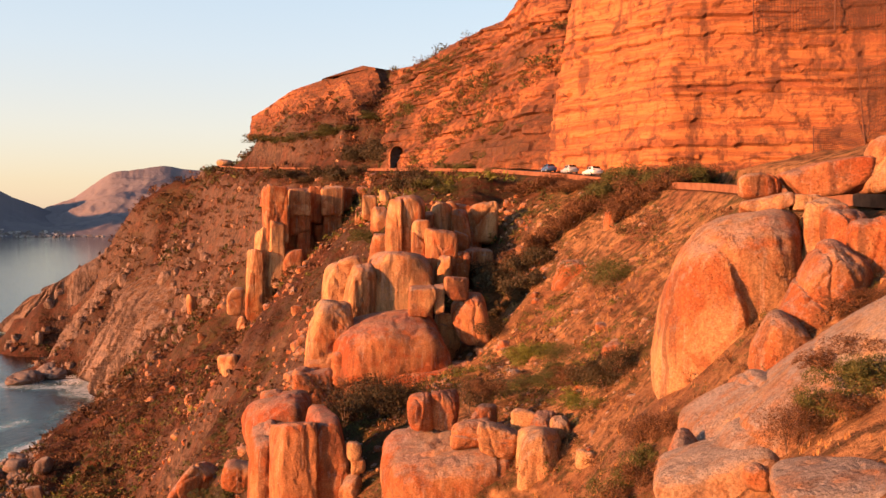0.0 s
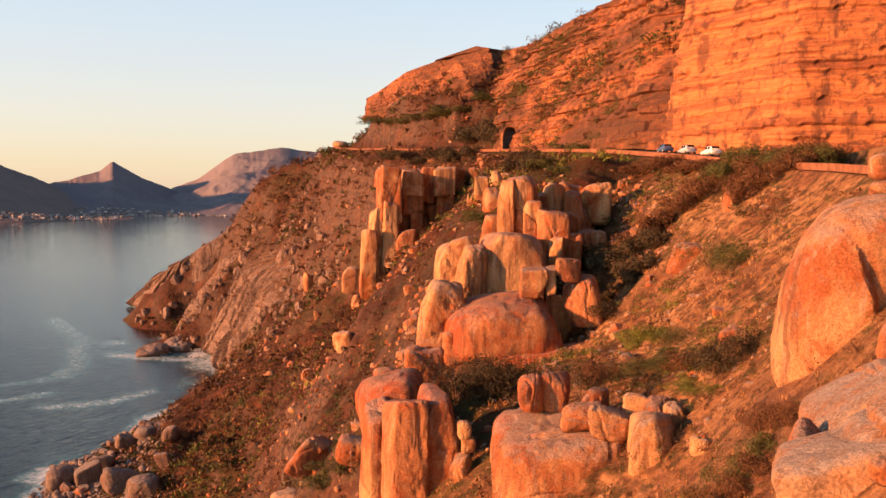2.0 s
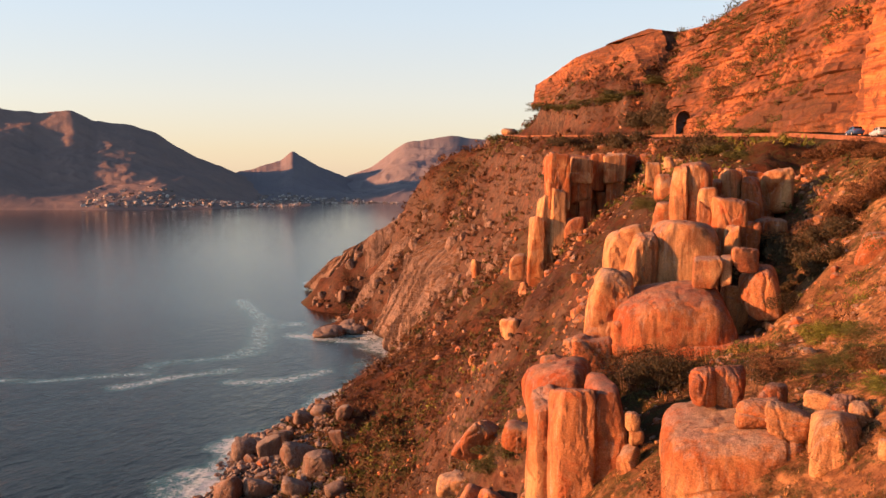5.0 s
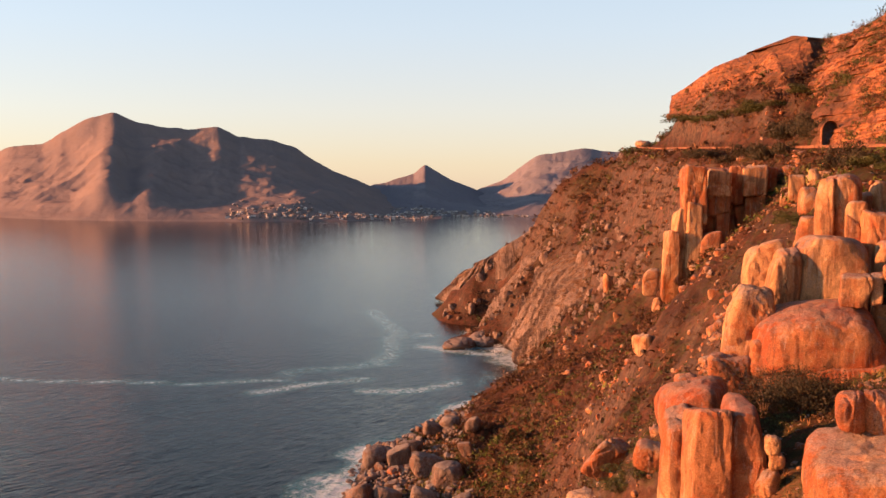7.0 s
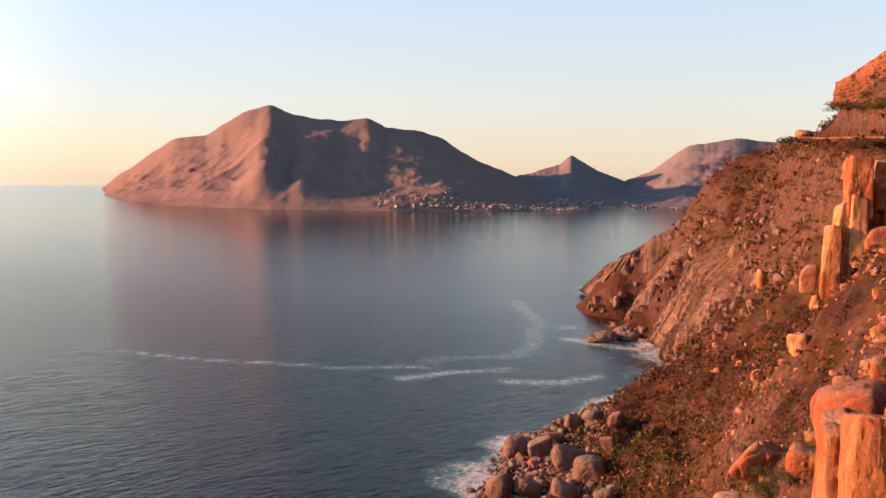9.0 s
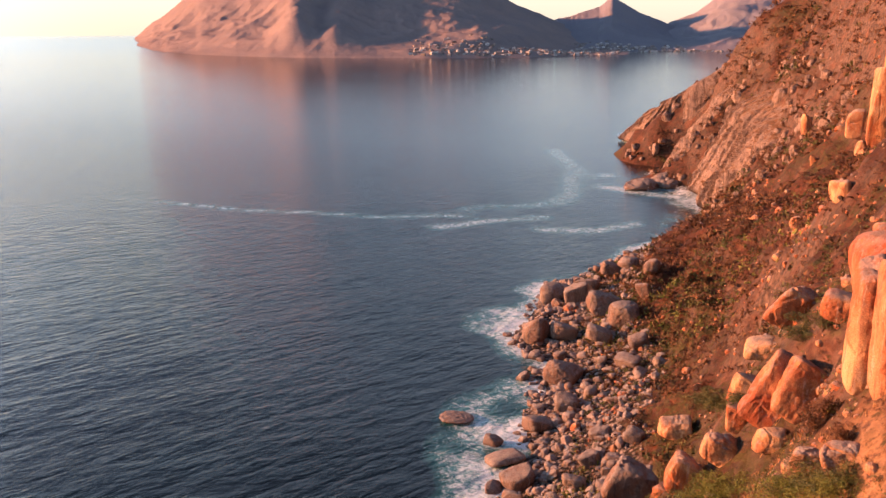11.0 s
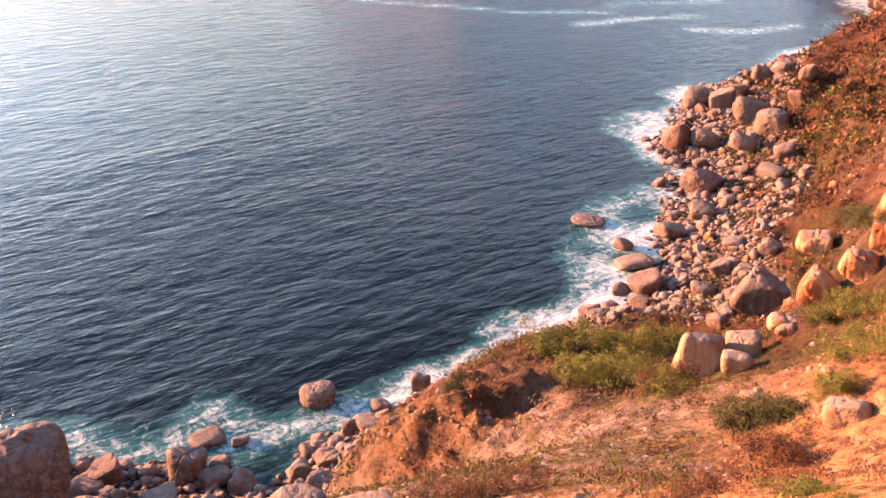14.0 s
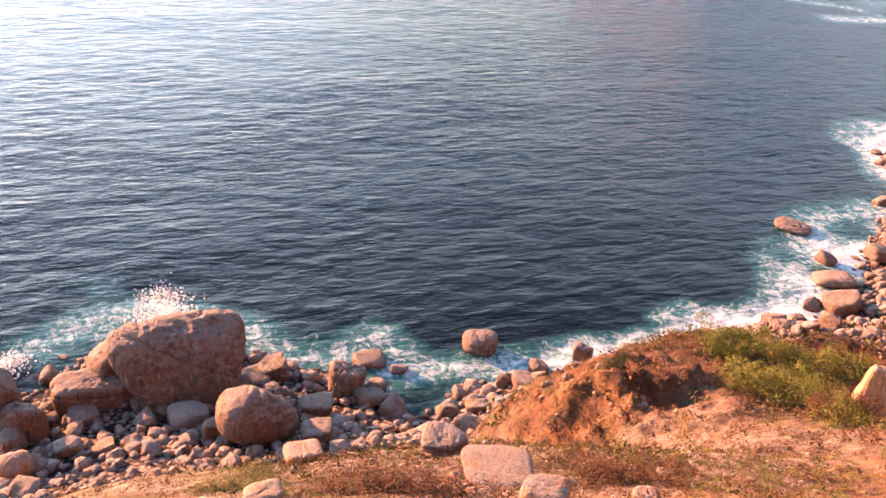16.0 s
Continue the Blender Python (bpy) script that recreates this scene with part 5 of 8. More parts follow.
boulder(-12.6, 192.7, 92.4, 2.4, 2.0, 4.8, yaw=3.7, seed=196, level=4, square=5.2, facets=7, rough=0.04, label='weathered rock rib on the hillside', group='fluted pillars')
boulder(-16.3, 179.4, 88.3, 2.5, 2.1, 2.2, yaw=5.2, seed=197, level=4, square=5.2, facets=7, rough=0.04, label='weathered rock rib on the hillside', group='fluted pillars')
boulder(-10.9, 156.6, 88.3, 3.4, 2.9, 5.4, yaw=4.0, seed=198, level=4, square=5.2, facets=7, rough=0.04, label='weathered rock rib on the hillside', group='fluted pillars')
boulder(-86.2, 322.2, 44.3, 3.2, 2.7, 4.2, yaw=14.9, seed=199, level=3, square=5.2, facets=7, rough=0.04, label='weathered rock rib on the hillside', group='fluted pillars')
boulder(-39.7, 167.1, 61.3, 4.3, 3.7, 4.4, yaw=13.3, seed=200, level=4, square=5.2, facets=7, rough=0.04, label='weathered rock rib on the hillside', group='fluted pillars')
boulder(-68.8, 310.0, 51.0, 4.0, 3.4, 6.0, yaw=12.5, seed=201, level=4, square=5.2, facets=7, rough=0.04, label='weathered rock rib on the hillside', group='fluted pillars')
boulder(-25.6, 157.7, 72.7, 2.0, 1.7, 2.0, yaw=9.2, seed=202, level=3, square=5.2, facets=7, rough=0.04, label='weathered rock rib on the hillside', group='fluted pillars')
boulder(-107.0, 384.6, 49.9, 5.0, 4.3, 10.0, yaw=15.5, seed=203, level=4, square=5.2, facets=7, rough=0.04, label='weathered rock rib on the hillside', group='fluted pillars')
boulder(-132.2, 548.0, 118.7, 9.8, 14.7, 4.9, yaw=13.6, seed=204, level=3, square=3, facets=9, rest=False, label='dark rock pile at the lookout bend', group='fluted pillars')
# rocks of the lower slope
boulder(-27.5, 96.0, 50.8, 4.9, 3.9, 8.8, yaw=20.0, seed=305, level=5, square=5, facets=2, joints=2, lean=26, grooves=0.03, material=ROCK_RED, rest=False, label='fin-shaped orange granite outcrop', group='rocks of the lower slope')
boulder(-24.1, 94.9, 52.0, 5.5, 3.9, 6.9, yaw=18.2, seed=306, level=5, square=5, facets=3, joints=3, lean=24, grooves=0.03, material=ROCK_RED, rest=False, label='leaning orange granite slab beside a fin', group='rocks of the lower slope')
boulder(-34.5, 114.5, 48.8, 5.5, 4.5, 2.8, yaw=20.8, seed=307, level=5, square=4.6, facets=4, joints=2, rest=False, label='pale-topped granite outcrop block', group='rocks of the lower slope')
boulder(-34.7, 107.0, 45.2, 3.4, 2.8, 4.6, yaw=22.0, seed=308, level=5, square=5, facets=4, joints=1, lean=18, rest=False, label='leaning orange granite slab', group='rocks of the lower slope')
boulder(-31.8, 98.5, 45.6, 3.6, 3.0, 3.4, yaw=21.9, seed=309, level=5, square=4.4, facets=5, joints=1, rest=False, label='granite boulder below an orange fin', group='rocks of the lower slope')
boulder(-32.6, 94.9, 42.6, 4.7, 3.8, 4.0, yaw=23.0, seed=310, level=5, square=3.8, facets=5, joints=3, lean=12, rest=False, label='split granite boulder on the lower slope', group='rocks of the lower slope')
boulder(-36.2, 93.6, 38.4, 4.7, 3.9, 5.5, yaw=25.1, seed=311, level=5, square=4, facets=5, joints=5, lean=20, rest=False, label='granite bluff above the boulder beach', group='rocks of the lower slope')
boulder(-62.7, 155.2, 14.3, 6.6, 5.4, 4.3, yaw=26.0, seed=312, level=4, square=4.4, facets=6, joints=4, rest=False, label='blocky granite outcrop above the beach', group='rocks of the lower slope')
boulder(-60.2, 130.7, 13.7, 8.5, 6.9, 7.9, yaw=28.7, seed=313, level=5, square=5, facets=3, joints=0, lean=22, material=ROCK_SHORE, rest=False, label='big brown tilted boulder on the beach', group='rocks of the lower slope')
boulder(-43.6, 81.7, 31.6, 5.4, 3.3, 6.6, yaw=32.1, seed=314, level=5, square=5.5, facets=2, joints=1, lean=8, cuts=[(0.7, -0.2, 0.6, 0.8)], material=ROCK_PALE, rest=False, label='tall pale pinkish granite block on the grassy edge', group='rocks of the lower slope')
boulder(-40.7, 86.1, 32.4, 4.3, 3.5, 3.5, yaw=29.3, seed=315, level=5, square=4, facets=4, joints=1, material=ROCK_PALE, rest=False, label='pale granite boulder leaning beside a taller block', group='rocks of the lower slope')
boulder(-37.6, 78.5, 35.4, 3.4, 2.8, 2.6, yaw=29.6, seed=316, level=4, square=3.4, facets=4, joints=1, material=ROCK_PALE, rest=False, label='pale rounded boulder on the grassy edge', group='rocks of the lower slope')
boulder(-39.2, 92.7, 33.6, 4.0, 3.3, 2.3, yaw=26.9, seed=317, level=4, square=3.2, facets=4, joints=2, material=ROCK_PALE, rest=False, label='white-topped rounded granite boulder', group='rocks of the lower slope')
boulder(-38.0, 90.5, 33.9, 2.5, 2.0, 1.6, yaw=26.8, seed=318, level=4, square=3.2, facets=4, material=ROCK_PALE, rest=False, label='white rounded boulder on grass', group='rocks of the lower slope')
boulder(-26.4, 91.8, 46.6, 3.7, 3.0, 3.1, yaw=20.0, seed=319, level=5, square=3.6, facets=5, joints=2, rest=False, label='grey rounded granite stone', group='rocks of the lower slope')
boulder(-15.8, 64.4, 59.0, 2.7, 2.2, 1.8, yaw=17.8, seed=320, level=5, square=4, facets=6, joints=4, material=ROCK_PALE, rest=False, label='angular granite stone on the slope', group='rocks of the lower slope')
boulder(-13.0, 61.4, 61.1, 2.6, 2.1, 2.1, yaw=15.9, seed=321, level=5, square=4, facets=6, joints=4, material=ROCK_PALE, rest=False, label='angular granite stone on the slope', group='rocks of the lower slope')
boulder(-22.4, 99.2, 60.5, 4.1, 3.4, 3.5, yaw=16.7, seed=322, level=5, square=3.2, facets=3, joints=0, lean=14, rest=False, label='smooth orange boulder face', group='rocks of the lower slope')
boulder(-31.3, 113.9, 54.9, 5.7, 4.7, 5.8, yaw=19.4, seed=323, level=5, square=4.4, facets=5, joints=12, lean=30, rest=False, label='grey rib of broken granite on the slope', group='rocks of the lower slope')
boulder(-16.5, 50.7, 54.7, 2.9, 2.4, 1.6, yaw=22.0, seed=324, level=5, square=3.2, facets=4, joints=1, lean=-16, material=ROCK_PALE, rest=False, label='pale sloping granite slab', group='rocks of the lower slope')
boulder(-14.5, 54.0, 56.2, 1.5, 1.2, 0.6, yaw=19.0, seed=325, level=4, square=3, facets=4, material=ROCK_PALE, rest=False, label='pale half-buried stone in dry grass', group='rocks of the lower slope')
boulder(-12.6, 55.4, 58.4, 1.1, 0.9, 0.5, yaw=16.8, seed=326, level=3, square=3, facets=4, material=ROCK_PALE, rest=False, label='pale half-buried stone in dry grass', group='rocks of the lower slope')
boulder(-7.8, 42.5, 62.6, 2.3, 1.9, 1.0, yaw=14.4, seed=327, level=4, square=3.2, facets=4, joints=2, material=ROCK_PALE, rest=False, label='pale half-buried stone in dry grass', group='rocks of the lower slope')
boulder(-25.1, 55.6, 48.9, 1.6, 1.3, 0.8, yaw=28.3, seed=328, level=4, square=3, facets=5, material=ROCK_PALE, rest=False, label='pale half-buried stone in dry grass', group='rocks of the lower slope')
boulder(-31.3, 89.2, 39.6, 1.8, 1.5, 1.2, yaw=23.3, seed=329, level=4, square=3, facets=5, material=ROCK_PALE, rest=False, label='pale half-buried stone in dry grass', group='rocks of the lower slope')
boulder(-13.5, 55.6, 57.7, 0.9, 0.7, 0.4, yaw=17.7, seed=330, level=3, square=3, facets=5, material=ROCK_PALE, rest=False, label='pale half-buried stone in dry grass', group='rocks of the lower slope')
# stones in the dry grass under the viewpoint
boulder(-29.6, 21.6, 56.4, 4.0, 3.3, 0.4, yaw=57.9, seed=341, level=4, square=3.2, facets=3, joints=1, material=ROCK_PALE, rest=False, label='pale half-buried stone in dry grass', group='rocks of the lower slope')
boulder(-24.1, 20.5, 60.1, 2.4, 1.9, 0.6, yaw=53.6, seed=342, level=4, square=3.2, facets=3, joints=1, material=ROCK_PALE, rest=False, label='pale half-buried stone in dry grass', group='rocks of the lower slope')
boulder(-21.5, 24.2, 60.6, 1.3, 1.1, 0.5, yaw=45.6, seed=343, level=4, square=3, facets=4, material=ROCK_PALE, rest=False, label='pale half-buried stone in dry grass', group='rocks of the lower slope')
boulder(-30.7, 9.1, 58.7, 1.9, 1.5, 0.7, yaw=77.5, seed=344, level=4, square=3.4, facets=4, material=ROCK_PALE, rest=False, label='pale half-buried stone in dry grass', group='rocks of the lower slope')
boulder(-33.3, 22.7, 53.3, 1.1, 0.9, 0.2, yaw=59.7, seed=345, level=3, square=3, facets=4, material=ROCK_PALE, rest=False, label='pale half-buried stone in dry grass', group='rocks of the lower slope')
boulder(-25.9, 30.2, 55.8, 1.0, 0.8, 0.2, yaw=44.6, seed=346, level=3, square=3, facets=4, material=ROCK_PALE, rest=False, label='pale half-buried stone in dry grass', group='rocks of the lower slope')
# great rocks at the water's edge
boulder(-112.5, 21.5, 5.4, 20.0, 12.5, 15.5, yaw=80, seed=361, level=6, square=3.0, facets=4, joints=3, cracks=2, rough=0.08, cuts=[(-0.1, -0.75, 0.65, 0.76), (0.6, -0.4, 0.7, 0.88)], material=ROCK_SHORE, rest=False, label='massive squared sea rock splashed by waves', group="rocks at the water's edge")
boulder(-117.8, 11.8, 4.3, 6.2, 8.2, 8.9, yaw=88.3, seed=362, level=5, square=4.4, facets=1, joints=1, cuts=[(-0.75, -0.2, 0.65, 0.72)], material=ROCK_SHORE, rest=False, label='brown slab split from a massive sea rock', group="rocks at the water's edge")
boulder(-114.5, 9.2, 3.6, 11.3, 6.9, 5.2, yaw=89.4, seed=363, level=5, square=3.4, facets=2, joints=1, material=ROCK_SHORE, rest=False, label='brown sloping sea rock slab', group="rocks at the water's edge")
boulder(-93.2, 27.6, 9.5, 11.3, 9.2, 7.8, yaw=77.5, seed=364, level=5, square=2.6, facets=5, joints=5, rough=0.07, cuts=[(0.6, -0.3, 0.7, 0.8)], material=ROCK_SHORE, rest=False, label='broad grey-green rock by the sea', group="rocks at the water's edge")
boulder(-111.9, 31.7, 0.9, 6.5, 5.3, 1.8, yaw=78.2, seed=365, level=4, square=3.6, facets=4, joints=1, material=ROCK_SHORE, rest=False, label='tan slab on top of a broad sea rock', group="rocks at the water's edge")
boulder(-115.6, -3.9, 4.9, 7.2, 6.1, 10.9, yaw=95.9, seed=366, level=5, square=3.4, facets=3, joints=2, material=ROCK_SHORE, rest=False, label='rounded sea rock in the surf', group="rocks at the water's edge")
boulder(-110.3, -0.6, 4.1, 6.3, 5.2, 6.4, yaw=94.3, seed=367, level=5, square=3.4, facets=5, joints=6, material=ROCK_SHORE, rest=False, label='broken sea rock beside the surf', group="rocks at the water's edge")
boulder(-97.1, 37.2, 4.3, 5.2, 4.3, 2.8, yaw=73.0, seed=368, level=4, square=4.4, facets=4, joints=1, material=ROCK_SHORE, rest=False, label='brown angular shore boulder', group="rocks at the water's edge")
boulder(-87.5, 33.7, 8.5, 4.5, 3.7, 2.7, yaw=73.0, seed=369, level=4, square=4.4, facets=5, joints=1, material=ROCK_SHORE, rest=False, label='brown angular shore boulder', group="rocks at the water's edge")
boulder(-103.6, 44.8, 2.1, 6.6, 5.4, 5.3, yaw=70.6, seed=370, level=5, square=4, facets=6, joints=4, lean=14, material=ROCK_SHORE, rest=False, label='angular shore boulder in foam', group="rocks at the water's edge")
boulder(-99.4, 46.8, 1.2, 4.8, 3.9, 2.8, yaw=68.8, seed=371, level=4, square=4, facets=6, joints=2, material=ROCK_SHORE, rest=False, label='angular shore boulder in foam', group="rocks at the water's edge")
boulder(-109.7, 51.4, 0.2, 5.6, 4.6, 1.5, yaw=68.9, seed=372, level=4, square=4.4, facets=5, joints=2, material=ROCK_SHORE, rest=False, label='flat sea rock awash in foam', group="rocks at the water's edge")
boulder(-105.4, 54.8, 0.2, 2.9, 2.3, 1.5, yaw=66.5, seed=373, level=4, square=3.6, facets=6, material=ROCK_SHORE, rest=False, label='small rock awash in foam', group="rocks at the water's edge")
boulder(-105.6, 70.2, 0.8, 6.1, 5.0, 3.5, yaw=60.4, seed=374, level=4, square=3, facets=4, joints=2, material=ROCK_SHORE, rest=False, label='lone round boulder in the sea', group="rocks at the water's edge")
boulder(-96.3, 85.1, 0.8, 3.5, 2.9, 3.4, yaw=52.6, seed=375, level=4, square=4.4, facets=6, material=ROCK_SHORE, rest=False, label='pointed brown shore boulder', group="rocks at the water's edge")
boulder(-96.1, 75.9, 0.5, 3.5, 2.8, 2.6, yaw=55.7, seed=376, level=4, square=3.2, facets=5, material=ROCK_SHORE, rest=False, label='wet dark shore boulder', group="rocks at the water's edge")
boulder(-93.5, 67.4, 2.4, 2.8, 2.3, 3.0, yaw=58.2, seed=377, level=4, square=3.2, facets=5, material=ROCK_SHORE, rest=False, label='wet dark shore boulder', group="rocks at the water's edge")
boulder(-69.4, 65.1, 22.4, 3.9, 3.2, 1.0, yaw=50.8, seed=378, level=4, square=4.6, facets=5, joints=2, material=ROCK_SHORE, rest=False, label='dark split shore boulder', group="rocks at the water's edge")
boulder(-94.0, 71.4, 1.5, 3.5, 2.9, 0.9, yaw=56.8, seed=379, level=3, square=3.4, facets=5, material=ROCK_SHORE, rest=False, label='low wet shore boulder', group="rocks at the water's edge")
boulder(-70.5, 57.7, 20.9, 2.1, 1.7, 1.6, yaw=54.7, seed=380, level=4, square=3.2, facets=5, material=ROCK_SHORE, rest=False, label='round brown shore boulder', group="rocks at the water's edge")
boulder(-88.1, 59.3, 4.2, 4.1, 3.3, 2.4, yaw=60.1, seed=381, level=4, square=4.2, facets=6, material=ROCK_SHORE, rest=False, label='pointed grey shore boulder', group="rocks at the water's edge")
boulder(-91.2, 56.1, 2.0, 3.7, 3.0, 2.6, yaw=62.4, seed=382, level=4, square=4.2, facets=6, material=ROCK_SHORE, rest=False, label='grey shore boulder by the tide', group="rocks at the water's edge")
boulder(-37.8, 23.2, 51.1, 3.1, 2.6, 1.2, yaw=62.4, seed=383, level=5, square=4.2, facets=6, joints=3, material=ROCK_COBBLE, rest=False, label='pale angular shore boulder', group="rocks at the water's edge")
boulder(-103.1, 20.3, 4.0, 5.6, 4.6, 2.6, yaw=82.9, seed=384, level=4, square=4.2, facets=5, joints=1, material=ROCK_COBBLE, rest=False, label='pale angular shore boulder', group="rocks at the water's edge")
boulder(-110.1, 7.2, 3.0, 4.7, 3.8, 2.2, yaw=90.2, seed=385, level=4, square=3.4, facets=5, material=ROCK_COBBLE, rest=False, label='rounded pale shore boulder', group="rocks at the water's edge")
boulder(-101.4, 4.0, 5.3, 3.6, 2.9, 2.4, yaw=91.7, seed=386, level=4, square=3.4, facets=5, material=ROCK_COBBLE, rest=False, label='rounded pale shore boulder', group="rocks at the water's edge")
boulder(-98.3, -2.7, 6.7, 4.7, 3.8, 3.8, yaw=95.6, seed=387, level=5, square=3.4, facets=5, joints=1, material=ROCK_PALE, rest=False, label='pinkish granite boulder above the surf', group="rocks at the water's edge")
boulder(-44.0, 15.9, 47.7, 2.6, 2.1, 0.9, yaw=74.2, seed=388, level=4, square=3.6, facets=5, joints=2, material=ROCK_PALE, rest=False, label='pinkish granite boulder above the surf', group="rocks at the water's edge")
boulder(-96.5, 22.1, 5.9, 3.4, 2.8, 3.6, yaw=81.1, seed=389, level=4, square=4.2, facets=5, material=ROCK_SHORE, rest=False, label='brown shore boulder against a broad rock', group="rocks at the water's edge")
# large boulders of the beach
boulder(-129.8, 213.4, 3.7, 8.1, 6.6, 7.3, yaw=1.3, seed=401, level=4, square=4.4, facets=9, joints=0, tip=-18, lean=-25, material=ROCK_SHORE, rest=False, label='large angular beach boulder at the tide line', group="rocks at the water's edge")
boulder(-122.8, 216.9, 4.2, 7.9, 6.4, 6.2, yaw=52.5, seed=402, level=4, square=4.4, facets=9, joints=0, tip=11, lean=12, material=ROCK_SHORE, rest=False, label='large angular beach boulder at the tide line', group="rocks at the water's edge")
boulder(-145.2, 248.5, 4.2, 8.3, 6.7, 6.1, yaw=46.3, seed=403, level=4, square=4.4, facets=9, joints=0, tip=4, lean=-1, material=ROCK_SHORE, rest=False, label='large angular beach boulder at the tide line', group="rocks at the water's edge")
boulder(-134.8, 245.8, 6.4, 8.4, 6.8, 7.0, yaw=37.7, seed=404, level=4, square=4.4, facets=9, joints=0, tip=-3, lean=-14, material=ROCK_SHORE, rest=False, label='large angular beach boulder at the tide line', group="rocks at the water's edge")
boulder(-119.6, 234.8, 8.8, 10.4, 8.5, 7.5, yaw=29.0, seed=405, level=5, square=4.4, facets=9, joints=0, tip=-10, lean=23, material=ROCK_SHORE, rest=False, label='large angular beach boulder at the tide line', group="rocks at the water's edge")
boulder(-110.5, 215.6, 6.6, 7.9, 6.5, 4.7, yaw=22.1, seed=406, level=4, square=4.4, facets=9, joints=0, tip=-17, lean=10, material=ROCK_SHORE, rest=False, label='large angular beach boulder at the tide line', group="rocks at the water's edge")
boulder(-108.0, 225.1, 10.9, 9.6, 7.8, 6.7, yaw=13.6, seed=407, level=5, square=4.4, facets=9, joints=0, tip=12, lean=-3, material=ROCK_SHORE, rest=False, label='large angular beach boulder at the tide line', group="rocks at the water's edge")
boulder(-108.6, 239.4, 13.5, 4.8, 3.9, 5.7, yaw=5.4, seed=408, level=4, square=4.4, facets=9, joints=0, tip=5, lean=-16, material=ROCK_SHORE, rest=False, label='large angular beach boulder at the tide line', group="rocks at the water's edge")
boulder(-108.1, 190.7, 3.4, 9.3, 7.6, 6.4, yaw=3.5, seed=409, level=5, square=4.4, facets=9, joints=0, tip=-2, lean=21, material=ROCK_SHORE, rest=False, label='large angular beach boulder at the tide line', group="rocks at the water's edge")
boulder(-98.6, 164.1, 1.9, 6.9, 5.7, 3.4, yaw=58.0, seed=410, level=4, square=4.4, facets=9, joints=0, tip=-9, lean=8, material=ROCK_SHORE, rest=False, label='large angular beach boulder at the tide line', group="rocks at the water's edge")
boulder(-96.4, 147.1, 0.8, 8.3, 6.7, 3.0, yaw=53.2, seed=411, level=4, square=4.4, facets=9, joints=0, tip=-16, lean=-5, material=ROCK_SHORE, rest=False, label='large angular beach boulder at the tide line', group="rocks at the water's edge")
boulder(-88.2, 139.4, 1.8, 6.9, 5.6, 3.8, yaw=45.3, seed=412, level=4, square=4.4, facets=9, joints=0, tip=13, lean=-18, material=ROCK_SHORE, rest=False, label='large angular beach boulder at the tide line', group="rocks at the water's edge")
boulder(-138.0, 276.9, 7.4, 8.3, 6.8, 4.6, yaw=32.5, seed=413, level=4, square=4.4, facets=9, joints=0, tip=6, lean=19, material=ROCK_SHORE, rest=False, label='large angular beach boulder at the tide line', group="rocks at the water's edge")
boulder(-131.9, 276.8, 10.6, 7.4, 6.1, 4.4, yaw=24.5, seed=414, level=4, square=4.4, facets=9, joints=0, tip=-1, lean=6, material=ROCK_SHORE, rest=False, label='large angular beach boulder at the tide line', group="rocks at the water's edge")
boulder(-138.9, 261.6, 5.3, 7.9, 6.4, 4.2, yaw=20.0, seed=415, level=4, square=4.4, facets=9, joints=0, tip=-8, lean=-7, material=ROCK_SHORE, rest=False, label='large angular beach boulder at the tide line', group="rocks at the water's edge")
boulder(-89.4, 122.5, 2.1, 4.2, 3.4, 2.4, yaw=21.1, seed=416, level=4, square=4.4, facets=9, joints=0, tip=-15, lean=-20, material=ROCK_SHORE, rest=False, label='large angular beach boulder at the tide line', group="rocks at the water's edge")
boulder(-103.5, 153.0, 0.6, 4.3, 3.5, 2.5, yaw=12.1, seed=417, level=4, square=4.4, facets=9, joints=0, tip=14, lean=17, material=ROCK_SHORE, rest=False, label='large angular beach boulder at the tide line', group="rocks at the water's edge")
boulder(-93.6, 199.1, 7.4, 6.9, 5.7, 3.6, yaw=-3.8, seed=418, level=4, square=4.4, facets=9, joints=0, tip=7, lean=4, material=ROCK_SHORE, rest=False, label='large angular beach boulder at the tide line', group="rocks at the water's edge")
boulder(-95.3, 208.4, 10.0, 5.7, 4.7, 3.4, yaw=48.6, seed=419, level=4, square=4.4, facets=9, joints=0, tip=0, lean=-9, material=ROCK_SHORE, rest=False, label='large angular beach boulder at the tide line', group="rocks at the water's edge")
boulder(-77.5, 148.8, 5.8, 4.5, 3.6, 3.1, yaw=44.5, seed=420, level=4, square=4.4, facets=9, joints=0, tip=-7, lean=-22, material=ROCK_SHORE, rest=False, label='large angular beach boulder at the tide line', group="rocks at the water's edge")
boulder(-75.3, 138.8, 5.7, 4.9, 4.0, 2.8, yaw=38.5, seed=421, level=4, square=4.4, facets=9, joints=0, tip=-14, lean=15, material=ROCK_SHORE, rest=False, label='large angular beach boulder at the tide line', group="rocks at the water's edge")
boulder(-97.3, 174.4, 3.7, 5.9, 4.8, 4.0, yaw=32.2, seed=422, level=4, square=4.4, facets=9, joints=0, tip=15, lean=2, material=ROCK_SHORE, rest=False, label='large angular beach boulder at the tide line', group="rocks at the water's edge")
boulder(-80.6, 159.1, 6.7, 4.7, 3.8, 2.2, yaw=22.9, seed=423, level=4, square=4.4, facets=9, joints=0, tip=8, lean=-11, material=ROCK_SHORE, rest=False, label='large angular beach boulder at the tide line', group="rocks at the water's edge")
